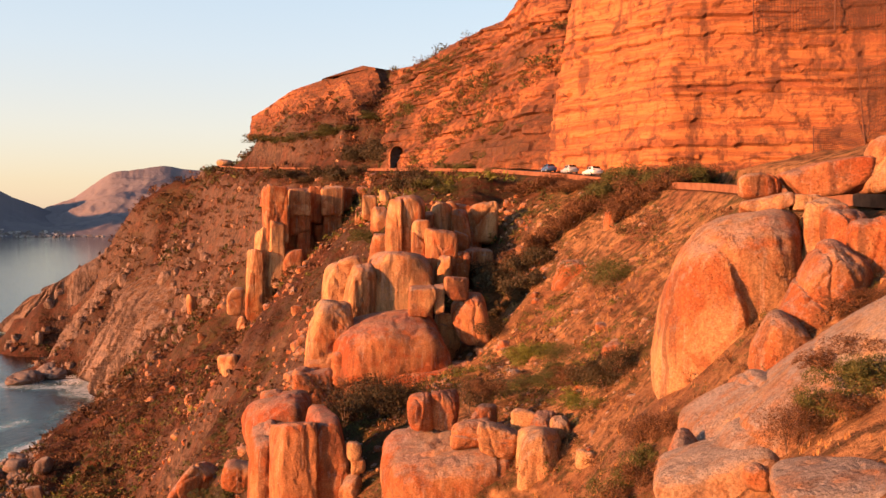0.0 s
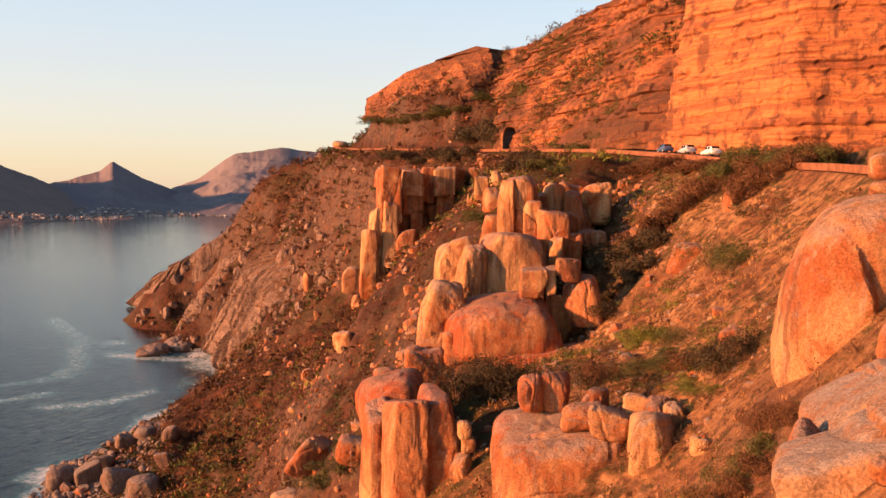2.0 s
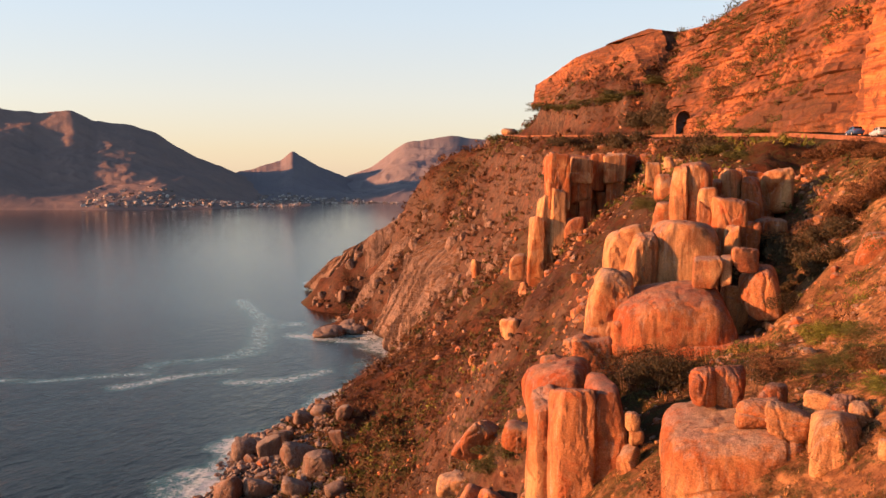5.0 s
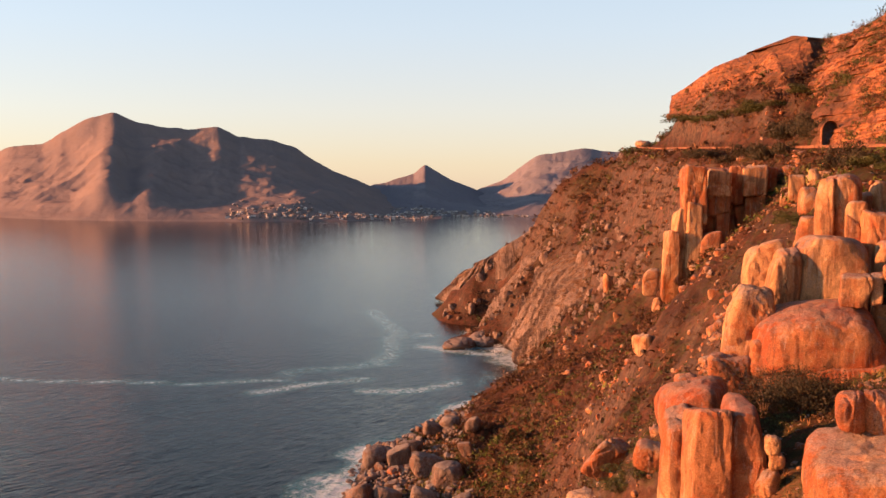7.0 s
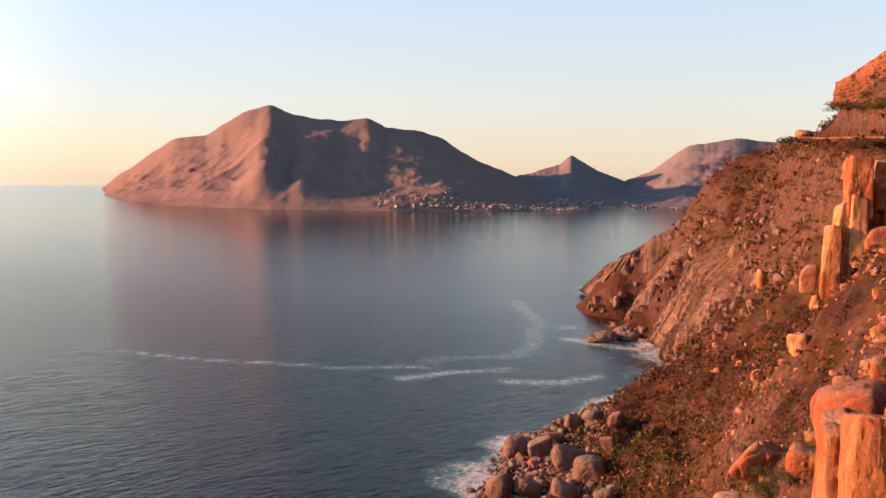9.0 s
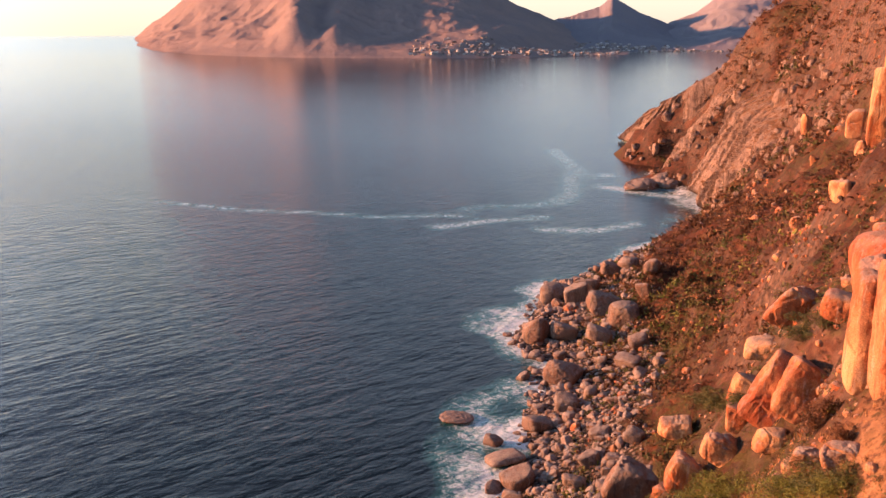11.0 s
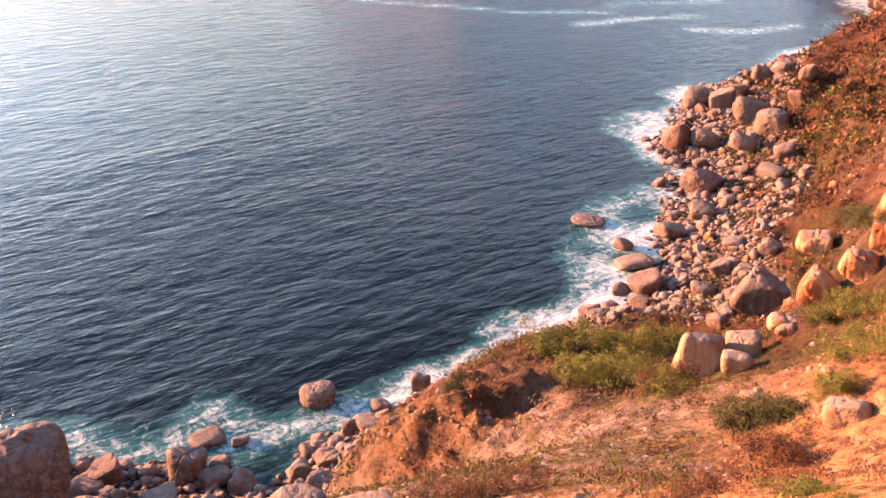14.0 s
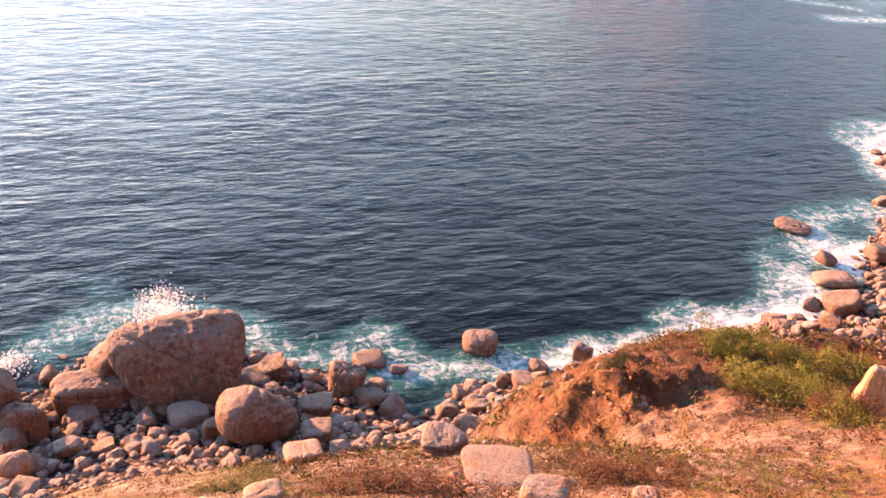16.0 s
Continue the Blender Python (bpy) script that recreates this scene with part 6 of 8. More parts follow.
boulder(-117.8, 264.7, 14.3, 6.1, 5.0, 4.7, yaw=13.0, seed=424, level=4, square=4.4, facets=9, joints=0, tip=1, lean=-24, material=ROCK_SHORE, rest=False, label='large angular beach boulder at the tide line', group="rocks at the water's edge")
boulder(-70.6, 154.8, 10.4, 3.9, 3.2, 3.1, yaw=6.5, seed=425, level=4, square=4.4, facets=9, joints=0, tip=-6, lean=13, material=ROCK_SHORE, rest=False, label='large angular beach boulder at the tide line', group="rocks at the water's edge")
boulder(-59.2, 114.6, 16.1, 3.5, 2.9, 2.4, yaw=2.3, seed=426, level=4, square=4.4, facets=9, joints=0, tip=-13, lean=0, material=ROCK_SHORE, rest=False, label='large angular beach boulder at the tide line', group="rocks at the water's edge")
boulder(-117.6, 158.5, 0.5, 8.3, 7.1, 1.3, yaw=36.6, seed=269, level=4, square=2, facets=16, rough=0.2, rest=False, material=ROCK_SHORE, label='low jagged rock awash offshore', group="rocks at the water's edge")
boulder(-218.7, 471.9, 1.5, 20.2, 26.3, 7.2, yaw=25.0, seed=270, level=4, square=2, facets=16, rough=0.22, rest=False, material=ROCK_SHORE, label='dark low sea rock off the headland', group="rocks at the water's edge")
boulder(-210.3, 485.2, 1.8, 19.9, 25.8, 8.7, yaw=23.6, seed=271, level=4, square=2, facets=16, rough=0.22, rest=False, material=ROCK_SHORE, label='dark low sea rock off the headland', group="rocks at the water's edge")
boulder(-199.1, 491.4, 2.3, 16.6, 21.6, 10.7, yaw=22.2, seed=272, level=4, square=2, facets=16, rough=0.22, rest=False, material=ROCK_SHORE, label='dark low sea rock off the headland', group="rocks at the water's edge")
boulder(-198.7, 509.7, 2.6, 15.5, 20.1, 12.1, yaw=21.4, seed=273, level=4, square=2, facets=16, rough=0.22, rest=False, material=ROCK_SHORE, label='dark low sea rock off the headland', group="rocks at the water's edge")
boulder(-170.2, 447.5, 1.2, 12.1, 15.7, 6.1, yaw=21.0, seed=274, level=4, square=2, facets=16, rough=0.22, rest=False, material=ROCK_SHORE, label='dark low sea rock off the headland', group="rocks at the water's edge")
boulder(-303.3, 653.7, 1.9, 13.5, 17.6, 9.1, yaw=25.0, seed=275, level=4, square=2, facets=16, rough=0.22, rest=False, material=ROCK_SHORE, label='dark low sea rock off the headland', group="rocks at the water's edge")
boulder(-278.1, 624.4, 2.1, 17.1, 22.2, 9.9, yaw=24.1, seed=276, level=4, square=2, facets=16, rough=0.22, rest=False, material=ROCK_SHORE, label='dark low sea rock off the headland', group="rocks at the water's edge")
boulder(-256.3, 602.3, 2.3, 14.4, 18.7, 10.7, yaw=23.1, seed=277, level=4, square=2, facets=16, rough=0.22, rest=False, material=ROCK_SHORE, label='dark low sea rock off the headland', group="rocks at the water's edge")
boulder(-243.9, 600.6, 2.5, 16.2, 21.1, 11.4, yaw=22.2, seed=278, level=4, square=2, facets=16, rough=0.22, rest=False, material=ROCK_SHORE, label='dark low sea rock off the headland', group="rocks at the water's edge")
# ---- loose stones ----
def slope_points(n, seed, az=(-75, 30), r=(25, 520), lo=3.0, power=1.0):
    """Random plan points, even in bearing and in the logarithm of the distance."""
    rng = np.random.default_rng(seed)
    a = np.radians(rng.uniform(*az, n))
    rr = np.exp(np.log(r[0]) + (np.log(r[1]) - np.log(r[0])) * rng.uniform(0, 1, n) ** power)
    xy = np.column_stack([rr * np.sin(a), rr * np.cos(a)])
    z = ground(xy)
    d, _ = seg_dist(xy, ROAD)
    cliffs = (xy[:, 0] > 24) & (xy[:, 1] > 60)
    ok = (z > lo) & (d > 5.5) & ~cliffs & (z < 168)
    return xy[ok], z[ok], rng


def heap(name, label, xy, z, sizes, level, material, seed, category, sink=0.25, flat=0.75, tilt=0.5):
    """Many stones as one mesh."""
    rng = np.random.default_rng(seed)
    kinds = [stone((1, rng.uniform(0.7, 1.1), rng.uniform(0.55, 0.9) * flat / 0.75), seed + k, rng.uniform(3.5, 7), 8, level, 0.04) for k in range(9)]
    vs, fs, off = [], [], 0
    for k in range(len(xy)):
        v, f = kinds[rng.integers(9)]
        m = np.array(Euler(rng.uniform(-tilt, tilt, 2).tolist() + [rng.uniform(0, 6.28)]).to_matrix())
        vs.append(v @ m.T * sizes[k] + np.array([xy[k, 0], xy[k, 1], z[k] + sizes[k] * (0.35 - sink)]))
        fs.append(f + off)
        off += len(v)
    return tagged(mesh_object(name, np.concatenate(vs), np.concatenate(fs), material, soft=False), label, category, kind="stuff")


def shore_points(n, seed, y=(-60, 345), zmin=-1.2, zmax=9.0):
    rng = np.random.default_rng(seed)
    xy = np.column_stack([rng.uniform(-165, -62, n), rng.uniform(*y, n)])
    z = ground(xy)
    d, _ = seg_dist(xy, COAST)
    south = smooth(-xy[:, 1], -48, -38)
    ok = (z > zmin) & (z < zmax + 16 * south) & (d < 46 + 12 * south)
    return xy[ok], z[ok], d[ok], rng


def beach():
    xy, z, d, rng = shore_points(5200, 11)
    keep, taken = [], np.zeros((0, 3))
    for k in range(len(xy)):
        size = float(np.clip(rng.lognormal(0.75, 0.42) * (1.15 - d[k] / 70), 1.1, 4.6))
        if len(taken) and (np.hypot(*(taken[:, :2] - xy[k]).T) < 0.42 * (taken[:, 2] + size)).any():
            continue
        taken = np.vstack([taken, [*xy[k], size]])
        keep.append((k, size))
        if len(keep) >= 290:
            break
    kinds = []
    for k in range(8):
        v, f = stone((1, rng.uniform(0.75, 1.1), rng.uniform(0.6, 0.95)), 400 + k, rng.uniform(3.5, 7), 9, 3, 0.035)
        kinds.append(mesh_object("beach_boulder", v, f, ROCK_SHORE, soft=False))
    for n, (k, size) in enumerate(keep):
        m = pose(*xy[k], z[k] + 0.22 * size, rng.uniform(-25, 25), rng.uniform(-25, 25), rng.uniform(0, 360))
        ob = kinds[n] if n < 8 else copy_thing(kinds[rng.integers(8)], m)
        ob.matrix_world = m @ Matrix.Diagonal((size, size, size, 1))
        tagged(ob, "worn grey-brown boulder on the boulder beach", "boulder", "beach boulders")
    xy, z, d, rng = shore_points(12000, 12, zmin=-0.6, zmax=9.5)
    s = np.clip(rng.lognormal(0.42, 0.34, len(xy)), 0.8, 3.0)
    heap("shore_blocks", "tumbled grey-brown blocks filling the boulder beach", xy[:2600], z[:2600], s[:2600], 2, ROCK_COBBLE, 77, "stones")
    xy, z, d, rng = shore_points(24000, 13, zmin=-0.3, zmax=10)
    s = np.clip(rng.lognormal(-0.2, 0.35, len(xy)), 0.3, 1.4)
    heap("shore_stones", "smaller grey-brown stones between the beach boulders", xy[:3200], z[:3200], s[:3200], 2, ROCK_COBBLE, 78, "stones")


beach()
xy, z, rng = slope_points(15000, 21)
clump = fbm(np.column_stack([xy, z]), 30, 3, 14) + 0.5 * fbm(np.column_stack([xy, z]), 8, 2, 15)
sel = clump > 0.06
rr = np.hypot(xy[:, 0], xy[:, 1])
size = rng.lognormal(-0.2, 0.5, len(xy)) * np.clip(rr * 0.0048, 0.25, 1.4)
for name, part, level, label in (("slope_stones", sel & (rr < 45), 2, "scattered granite stones on the near hillside"), ("hillside_stones", sel & (rr >= 45), 2, "scattered granite stones on the farther hillside")):
    heap(name, label, xy[part], z[part], size[part], level, ROCK_PALE, 88, "stones", sink=0.5)
# broken stone round the outcrops
rng = np.random.default_rng(26)
xy = np.concatenate([np.column_stack([rng.uniform(-24, 13, 900), rng.uniform(96, 150, 900)]), np.column_stack([rng.uniform(-26, 13, 700), rng.uniform(50, 92, 700)]), np.column_stack([rng.uniform(-64, -18, 500), rng.uniform(175, 262, 500)])])
z = ground(xy)
sel = fbm(np.column_stack([xy, z]), 12, 3, 27) > -0.12
rr = np.hypot(xy[sel, 0], xy[sel, 1])
heap("outcrop_rubble", "broken granite blocks strewn round the outcrops", xy[sel], z[sel], rng.lognormal(0, 0.5, sel.sum()) * np.clip(rr * 0.006, 0.3, 1.3), 2, ROCK, 89, "stones", sink=0.45)
# crags: upright blocks breaking through the headland and the long slope
for name, count, az, reach, grow, material, seed, label in (
        ("headland_crags", 700, (-27, -7), (370, 640), 0.006, JOINTED, 94, "jointed granite crags breaking through the headland"),
        ("slope_crags", 1300, (-30, 4), (110, 390), 0.0036, ROCK, 95, "low granite crags along the hillside ribs")):
    xy, z, rng = slope_points(count * 2, seed, az=az, r=reach)
    ribs = fbm(np.column_stack([xy, z * 0.3]), 34, 3, seed, ridged=True)
    if material is JOINTED:
        ribs = ribs - 0.9 * smooth(z, 45, 85)
    part = np.argsort(-ribs)[:int(len(xy) * 0.36)]
    rr = np.hypot(xy[part, 0], xy[part, 1])
    heap(name, label, xy[part], z[part], rng.lognormal(0, 0.45, len(part)) * grow * rr, 2, material, seed, "crags", sink=0.35, flat=1.1, tilt=0.4)


# ---- plants ----
def leaf_material(name, a, b, c):
    t = Tree(name)
    rnd = t.n("NewGeometry").outputs["Random Per Island"]
    col = t.ramp(rnd, (0.0, a), (0.5, b), (1.0, c))
    mat = t.finish(col, 0.75, None, 0.2)
    return mat


LEAF_GREEN = leaf_material("shrub_green", (0.035, 0.042, 0.014), (0.07, 0.075, 0.02), (0.13, 0.12, 0.035))
LEAF_BRIGHT = leaf_material("mat_green", (0.07, 0.085, 0.015), (0.12, 0.135, 0.02), (0.19, 0.18, 0.035))
LEAF_RUST = leaf_material("shrub_rust", (0.045, 0.022, 0.012), (0.10, 0.048, 0.022), (0.19, 0.09, 0.035))
# leaf colour darkened to carry the shade that such shrubs stand in
LEAF_DARK = leaf_material("shrub_shade_dark", (0.025, 0.022, 0.012), (0.05, 0.042, 0.02), (0.09, 0.06, 0.03))
GRASS = leaf_material("dry_grass", (0.30, 0.14, 0.05), (0.42, 0.22, 0.08), (0.50, 0.30, 0.12))
TWIG = leaf_material("twigs", (0.10, 0.06, 0.04), (0.14, 0.09, 0.06), (0.20, 0.13, 0.09))


def leaf_cloud(n, size, leaf, rng, lumps=9):
    """Leaf quads over a lumpy low crown."""
    c = rng.normal(size=(lumps, 3)) * np.array([0.26, 0.26, 0.12]) + np.array([0, 0, 0.42])
    rad = rng.uniform(0.2, 0.36, lumps)
    k = rng.integers(lumps, size=n)
    d = rng.normal(size=(n, 3))
    d /= np.linalg.norm(d, axis=1)[:, None]
    p = c[k] + d * (rad[k] * rng.uniform(0.72, 1.08, n))[:, None] * np.array([1, 1, 0.85])
    p[:, 2] = np.maximum(p[:, 2], 0.01)
    p = p * np.array(size)
    a = rng.normal(size=(n, 3))
    a /= np.linalg.norm(a, axis=1)[:, None]
    b = np.cross(a, d)
    b /= np.linalg.norm(b, axis=1)[:, None] + 1e-6
    s = leaf * rng.uniform(0.6, 1.4, n)[:, None]
    a, b = a * s, b * s * 0.55
    v = np.stack([p - a, p + b * 1.3, p + a], 1).reshape(-1, 3)
    f = np.arange(3 * n).reshape(-1, 3)
    return v, f


def stems(size, rng, count=9):
    v, f = [], []
    for _ in range(count):
        tip = np.array([rng.uniform(-0.4, 0.4) * size[0], rng.uniform(-0.4, 0.4) * size[1], rng.uniform(0.4, 0.8) * size[2]])
        mid = tip * np.array([0.35, 0.35, 0.6])
        w = 0.011 * size[0]
        o = len(v)
        for c, ww in ((np.zeros(3) - [0, 0, 0.2], w), (mid, w * 0.7), (tip, w * 0.25)):
            for ang in (0, 2.1, 4.2):
                v.append(c + ww * np.array([math.cos(ang), math.sin(ang), 0]))
        for s in (0, 3):
            for k in range(3):
                f.append([o + s + k, o + s + (k + 1) % 3, o + s + 3 + (k + 1) % 3, o + s + 3 + k])
    return np.array(v), f


KINDS = {"green": (LEAF_GREEN, "dense dark green coastal shrub"), "bright": (LEAF_BRIGHT, "low mat of bright green shrub on the slope"),
         "rust": (LEAF_RUST, "dry rust-brown coastal shrub"), "dark": (LEAF_DARK, "dark bare-looking shrub, shade of rocks put into its leaf colour")}
BUSHES = {}


def bush(x, y, w, h, kind="green", seed=0, leaf=0.10, lift=0.0):
    """A shrub standing on the ground: a lumpy crown of leaves over a few stems. Alike shrubs share their meshes."""
    leaf = 0.8 * leaf
    rng = np.random.default_rng(seed)
    pick = (kind, seed % 3, round(leaf / w, 2))
    z = float(ground([(x, y)])[0]) + lift - 0.1
    m = pose(x, y, z, 0, 0, rng.uniform(0, 360))
    if pick not in BUSHES:
        mat, label = KINDS[kind]
        thing = new("shrub")
        r2 = np.random.default_rng(seed % 3 + 5)
        n = int(np.clip(5.5 / (leaf / w) ** 2, 900, 4200))
        mesh_object("foliage", *leaf_cloud(n, (1.25, 1.25, 1.15), leaf / w, r2), mat, thing, soft=False)
        mesh_object("woody_base", *stems((1, 1, 1), r2), TWIG, thing)
        BUSHES[pick] = tagged(thing, label, "shrub", "shrubs")
        ob = thing
    else:
        ob = copy_thing(BUSHES[pick], m)
    ob.matrix_world = m @ Matrix.Diagonal((w, w, h, 1))
    return ob


def thicket(name, label, xy, z, sizes, leaves, material, seed, flat=0.9, leaf=0.15):
    """Shrubs too many and too small to count, as one mesh."""
    rng = np.random.default_rng(seed)
    near = [leaf_cloud(leaves * 3, (1.2, 1.2, flat), 0.085, rng, 4) for _ in range(8)]
    far = [leaf_cloud(leaves, (1.2, 1.2, flat), leaf, rng, 4) for _ in range(12)]
    vs, fs, off = [], [], 0
    for k in range(len(xy)):
        kinds = near if math.hypot(*xy[k]) < 120 else far
        v, f = kinds[rng.integers(len(kinds))]
        a = rng.uniform(0, 6.28)
        c, s = math.cos(a), math.sin(a)
        w = v * sizes[k]
        vs.append(np.column_stack([w[:, 0] * c - w[:, 1] * s + xy[k, 0], w[:, 0] * s + w[:, 1] * c + xy[k, 1], w[:, 2] + z[k] - 0.15 * sizes[k]]))
        fs.append(f + off)
        off += len(v)
    return tagged(mesh_object(name, np.concatenate(vs), np.concatenate(fs), material, soft=False), label, "shrubs", kind="stuff")


def scrub():
    for n, (name, mat, label, share, seed) in enumerate((
            ("scrub_green", LEAF_GREEN, "dark green scrub dotted over the hillside", 0.18, 31),
            ("scrub_rust", LEAF_RUST, "dry rust-brown scrub covering the hillside", -0.30, 32),
            ("scrub_olive", LEAF_BRIGHT, "olive green low scrub on the hillside", 0.22, 33))):
        xy, z, rng = slope_points(17000, seed, r=(28, 260), power=0.8)
        p = np.column_stack([xy, z])
        m = fbm(p, 45, 3, seed) + 0.6 * fbm(p, 9, 2, seed + 1)
        sel = m > share
        r = np.hypot(xy[sel, 0], xy[sel, 1])
        size = rng.lognormal(0, 0.4, sel.sum()) * np.clip(0.0085 * r, 0.4, 2.6)
        thicket(name, label, xy[sel], z[sel], size, 18, mat, seed)
    for name, mat, label, count, seed, cut in (("far_scrub_rust", LEAF_RUST, "rust-brown scrub over the far hillside", 15000, 36, -0.25), ("far_scrub_green", LEAF_GREEN, "dark green scrub over the far hillside", 12000, 38, 0.15)):
        xy, z, rng = slope_points(count, seed, az=(-28, 10), r=(190, 620))
        sel = fbm(np.column_stack([xy, z]), 40, 3, seed) + 0.5 * fbm(np.column_stack([xy, z]), 12, 2, seed + 1) > cut
        r = np.hypot(xy[sel, 0], xy[sel, 1])
        thicket(name, label, xy[sel], z[sel], rng.lognormal(0, 0.35, sel.sum()) * 0.0056 * r, 28, mat, seed, leaf=0.18)
    for name, mat, label, count, seed, cut in (("heath_rust", LEAF_RUST, "low rust-brown heath tufts on the bluff", 7000, 45, -0.1), ("heath_olive", LEAF_BRIGHT, "low olive heath tufts on the bluff", 7000, 46, -0.05), ("heath_dark", LEAF_DARK, "low dark heath tufts on the bluff", 6000, 47, -0.1)):
        xy, z, rng = slope_points(count, seed, az=(-105, -28), r=(14, 130), lo=9)
        p = np.column_stack([xy, z])
        sel = (fbm(p, 16, 3, seed) + 0.6 * fbm(p, 4, 2, seed + 3) > cut) & (xy[:, 1] < 85)
        r = np.hypot(xy[sel, 0], xy[sel, 1])
        thicket(name, label, xy[sel], z[sel], rng.lognormal(0, 0.4, sel.sum()) * np.clip(0.013 * r, 0.35, 1.3), 9, mat, seed, flat=0.7)
    xy, z, rng = slope_points(16000, 41, az=(-95, 30), r=(9, 110), lo=12)
    m = fbm(np.column_stack([xy, z]), 14, 3, 44)
    sel = (m > -0.25) & (-xy[:, 0] - 0.15 * xy[:, 1] < 14)
    r = np.hypot(xy[sel, 0], xy[sel, 1])
    n = sel.sum()
    base = np.column_stack([xy[sel], z[sel]])
    vs, fs, off = [], [], 0
    h = rng.uniform(0.25, 0.6, n) * np.clip(0.014 * r, 0.5, 1.2)
    for k in range(7):
        a = rng.uniform(0, 6.28, n)
        lean = rng.uniform(0.2, 0.8, n)[:, None]
        out = np.column_stack([np.cos(a), np.sin(a), 0 * a])
        side = np.column_stack([-np.sin(a), np.cos(a), 0 * a]) * (0.06 * h)[:, None]
        foot = base + out * (0.12 * h)[:, None] - [0, 0, 0.05]
        tip = foot + out * lean * h[:, None] + np.column_stack([0 * h, 0 * h, h])
        vs.append(np.stack([foot - side, foot + side, tip], 1).reshape(-1, 3))
        fs.append(np.arange(3 * n).reshape(-1, 3) + off)
        off += 3 * n
    tagged(mesh_object("grass", np.concatenate(vs), np.concatenate(fs), GRASS, soft=False), "tufts of dry orange grass on the near slopes", "grass", kind="stuff")


scrub()


def cliff_scrub():
    """Low brush rooted on the ledges of the road cliff and the mountain face."""
    rng = np.random.default_rng(52)
    for name, start, count in (("cliff_buttress", 0.38, 900), ("cliff_upper_face", 0.0, 1300)):
        ob = bpy.data.objects[name]
        n = len(ob.data.vertices)
        v = np.empty(n * 3, np.float32)
        ob.data.vertices.foreach_get("co", v)
        v = v.reshape(-1, 3)
        pick = v[rng.integers(int(n * start), n, count * 4)]
        pick = pick[fbm(pick, 14, 3, 53) > 0.08][:count]
        for k, (kind, mat, label) in enumerate((("brush_rust", LEAF_RUST, "dry rust-brown brush on the cliff ledges"), ("brush_green", LEAF_GREEN, "green brush on the cliff ledges"))):
            part = pick[k::2]
            r = np.hypot(part[:, 0], part[:, 1])
            thicket(kind, label, part[:, :2], part[:, 2] - 0.3, rng.lognormal(0, 0.4, len(part)) * np.clip(0.008 * r, 0.6, 2.0), 70, mat, 54 + k, leaf=0.09)


cliff_scrub()
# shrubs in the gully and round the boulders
# the dark ones bring the gully's shade in their leaf colour
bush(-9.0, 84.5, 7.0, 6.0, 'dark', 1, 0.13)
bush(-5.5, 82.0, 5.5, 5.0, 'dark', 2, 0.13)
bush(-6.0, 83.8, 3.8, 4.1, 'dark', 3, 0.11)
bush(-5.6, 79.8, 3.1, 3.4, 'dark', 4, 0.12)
bush(4.6, 71.8, 3.0, 1.3, 'green', 5, 0.09, 1.0)
bush(6.5, 71.7, 3.0, 1.3, 'green', 6, 0.09, 1.0)
bush(8.2, 71.5, 3.0, 1.3, 'green', 7, 0.09, 1.0)
bush(10.0, 62.4, 2.2, 2.4, 'dark', 8, 0.09)
bush(10.6, 58.6, 2.0, 2.2, 'dark', 9, 0.08)
bush(11.8, 58.3, 2.0, 2.2, 'dark', 10, 0.08)
bush(7.8, 88.3, 3.2, 2.1, 'bright', 11, 0.13)
bush(9.2, 83.8, 3.0, 2.0, 'bright', 12, 0.12)
bush(2.0, 66.0, 2.1, 2.3, 'dark', 13, 0.08, 2.0)
bush(-0.1, 63.0, 1.6, 1.0, 'rust', 14, 0.08, 3.0)
bush(2.9, 63.9, 2.1, 1.6, 'rust', 15, 0.08, 3.0)
bush(8.1, 65.5, 2.8, 1.3, 'green', 16, 0.08, 2.5)
bush(21.6, 119.1, 3.7, 3.4, 'green', 17, 0.15)
bush(23.8, 118.6, 3.7, 3.4, 'green', 18, 0.15)
bush(25.9, 118.2, 3.7, 3.4, 'green', 19, 0.15)
bush(25.0, 109.2, 2.7, 3.0, 'green', 20, 0.13)
bush(26.6, 108.8, 2.7, 3.0, 'green', 21, 0.13)
bush(28.1, 108.4, 2.7, 3.0, 'green', 22, 0.13)
bush(29.6, 108.0, 2.7, 3.0, 'green', 23, 0.13)
bush(21.2, 105.9, 3.0, 2.8, 'rust', 24, 0.15)
bush(22.9, 105.5, 3.0, 2.8, 'rust', 25, 0.15)
bush(24.6, 105.2, 3.0, 2.8, 'rust', 26, 0.15)
bush(26.3, 104.7, 3.0, 2.8, 'rust', 27, 0.15)
bush(15.4, 92.8, 3.6, 3.5, 'green', 28, 0.11)
bush(16.4, 86.2, 3.3, 3.3, 'green', 29, 0.10)
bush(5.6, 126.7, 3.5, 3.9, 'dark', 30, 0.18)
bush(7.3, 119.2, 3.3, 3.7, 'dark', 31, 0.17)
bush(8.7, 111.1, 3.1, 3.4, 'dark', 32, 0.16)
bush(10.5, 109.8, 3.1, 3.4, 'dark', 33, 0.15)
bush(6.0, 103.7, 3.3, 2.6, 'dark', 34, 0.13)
bush(6.1, 41.5, 1.3, 1.5, 'green', 35, 0.05)
bush(6.9, 41.4, 1.3, 1.5, 'green', 36, 0.05)
bush(7.7, 41.3, 1.3, 1.5, 'green', 37, 0.05)
bush(8.4, 41.1, 1.3, 1.5, 'green', 38, 0.05)
bush(9.2, 41.0, 1.3, 1.5, 'green', 39, 0.05)
bush(6.9, 39.4, 1.5, 1.4, 'rust', 40, 0.06)
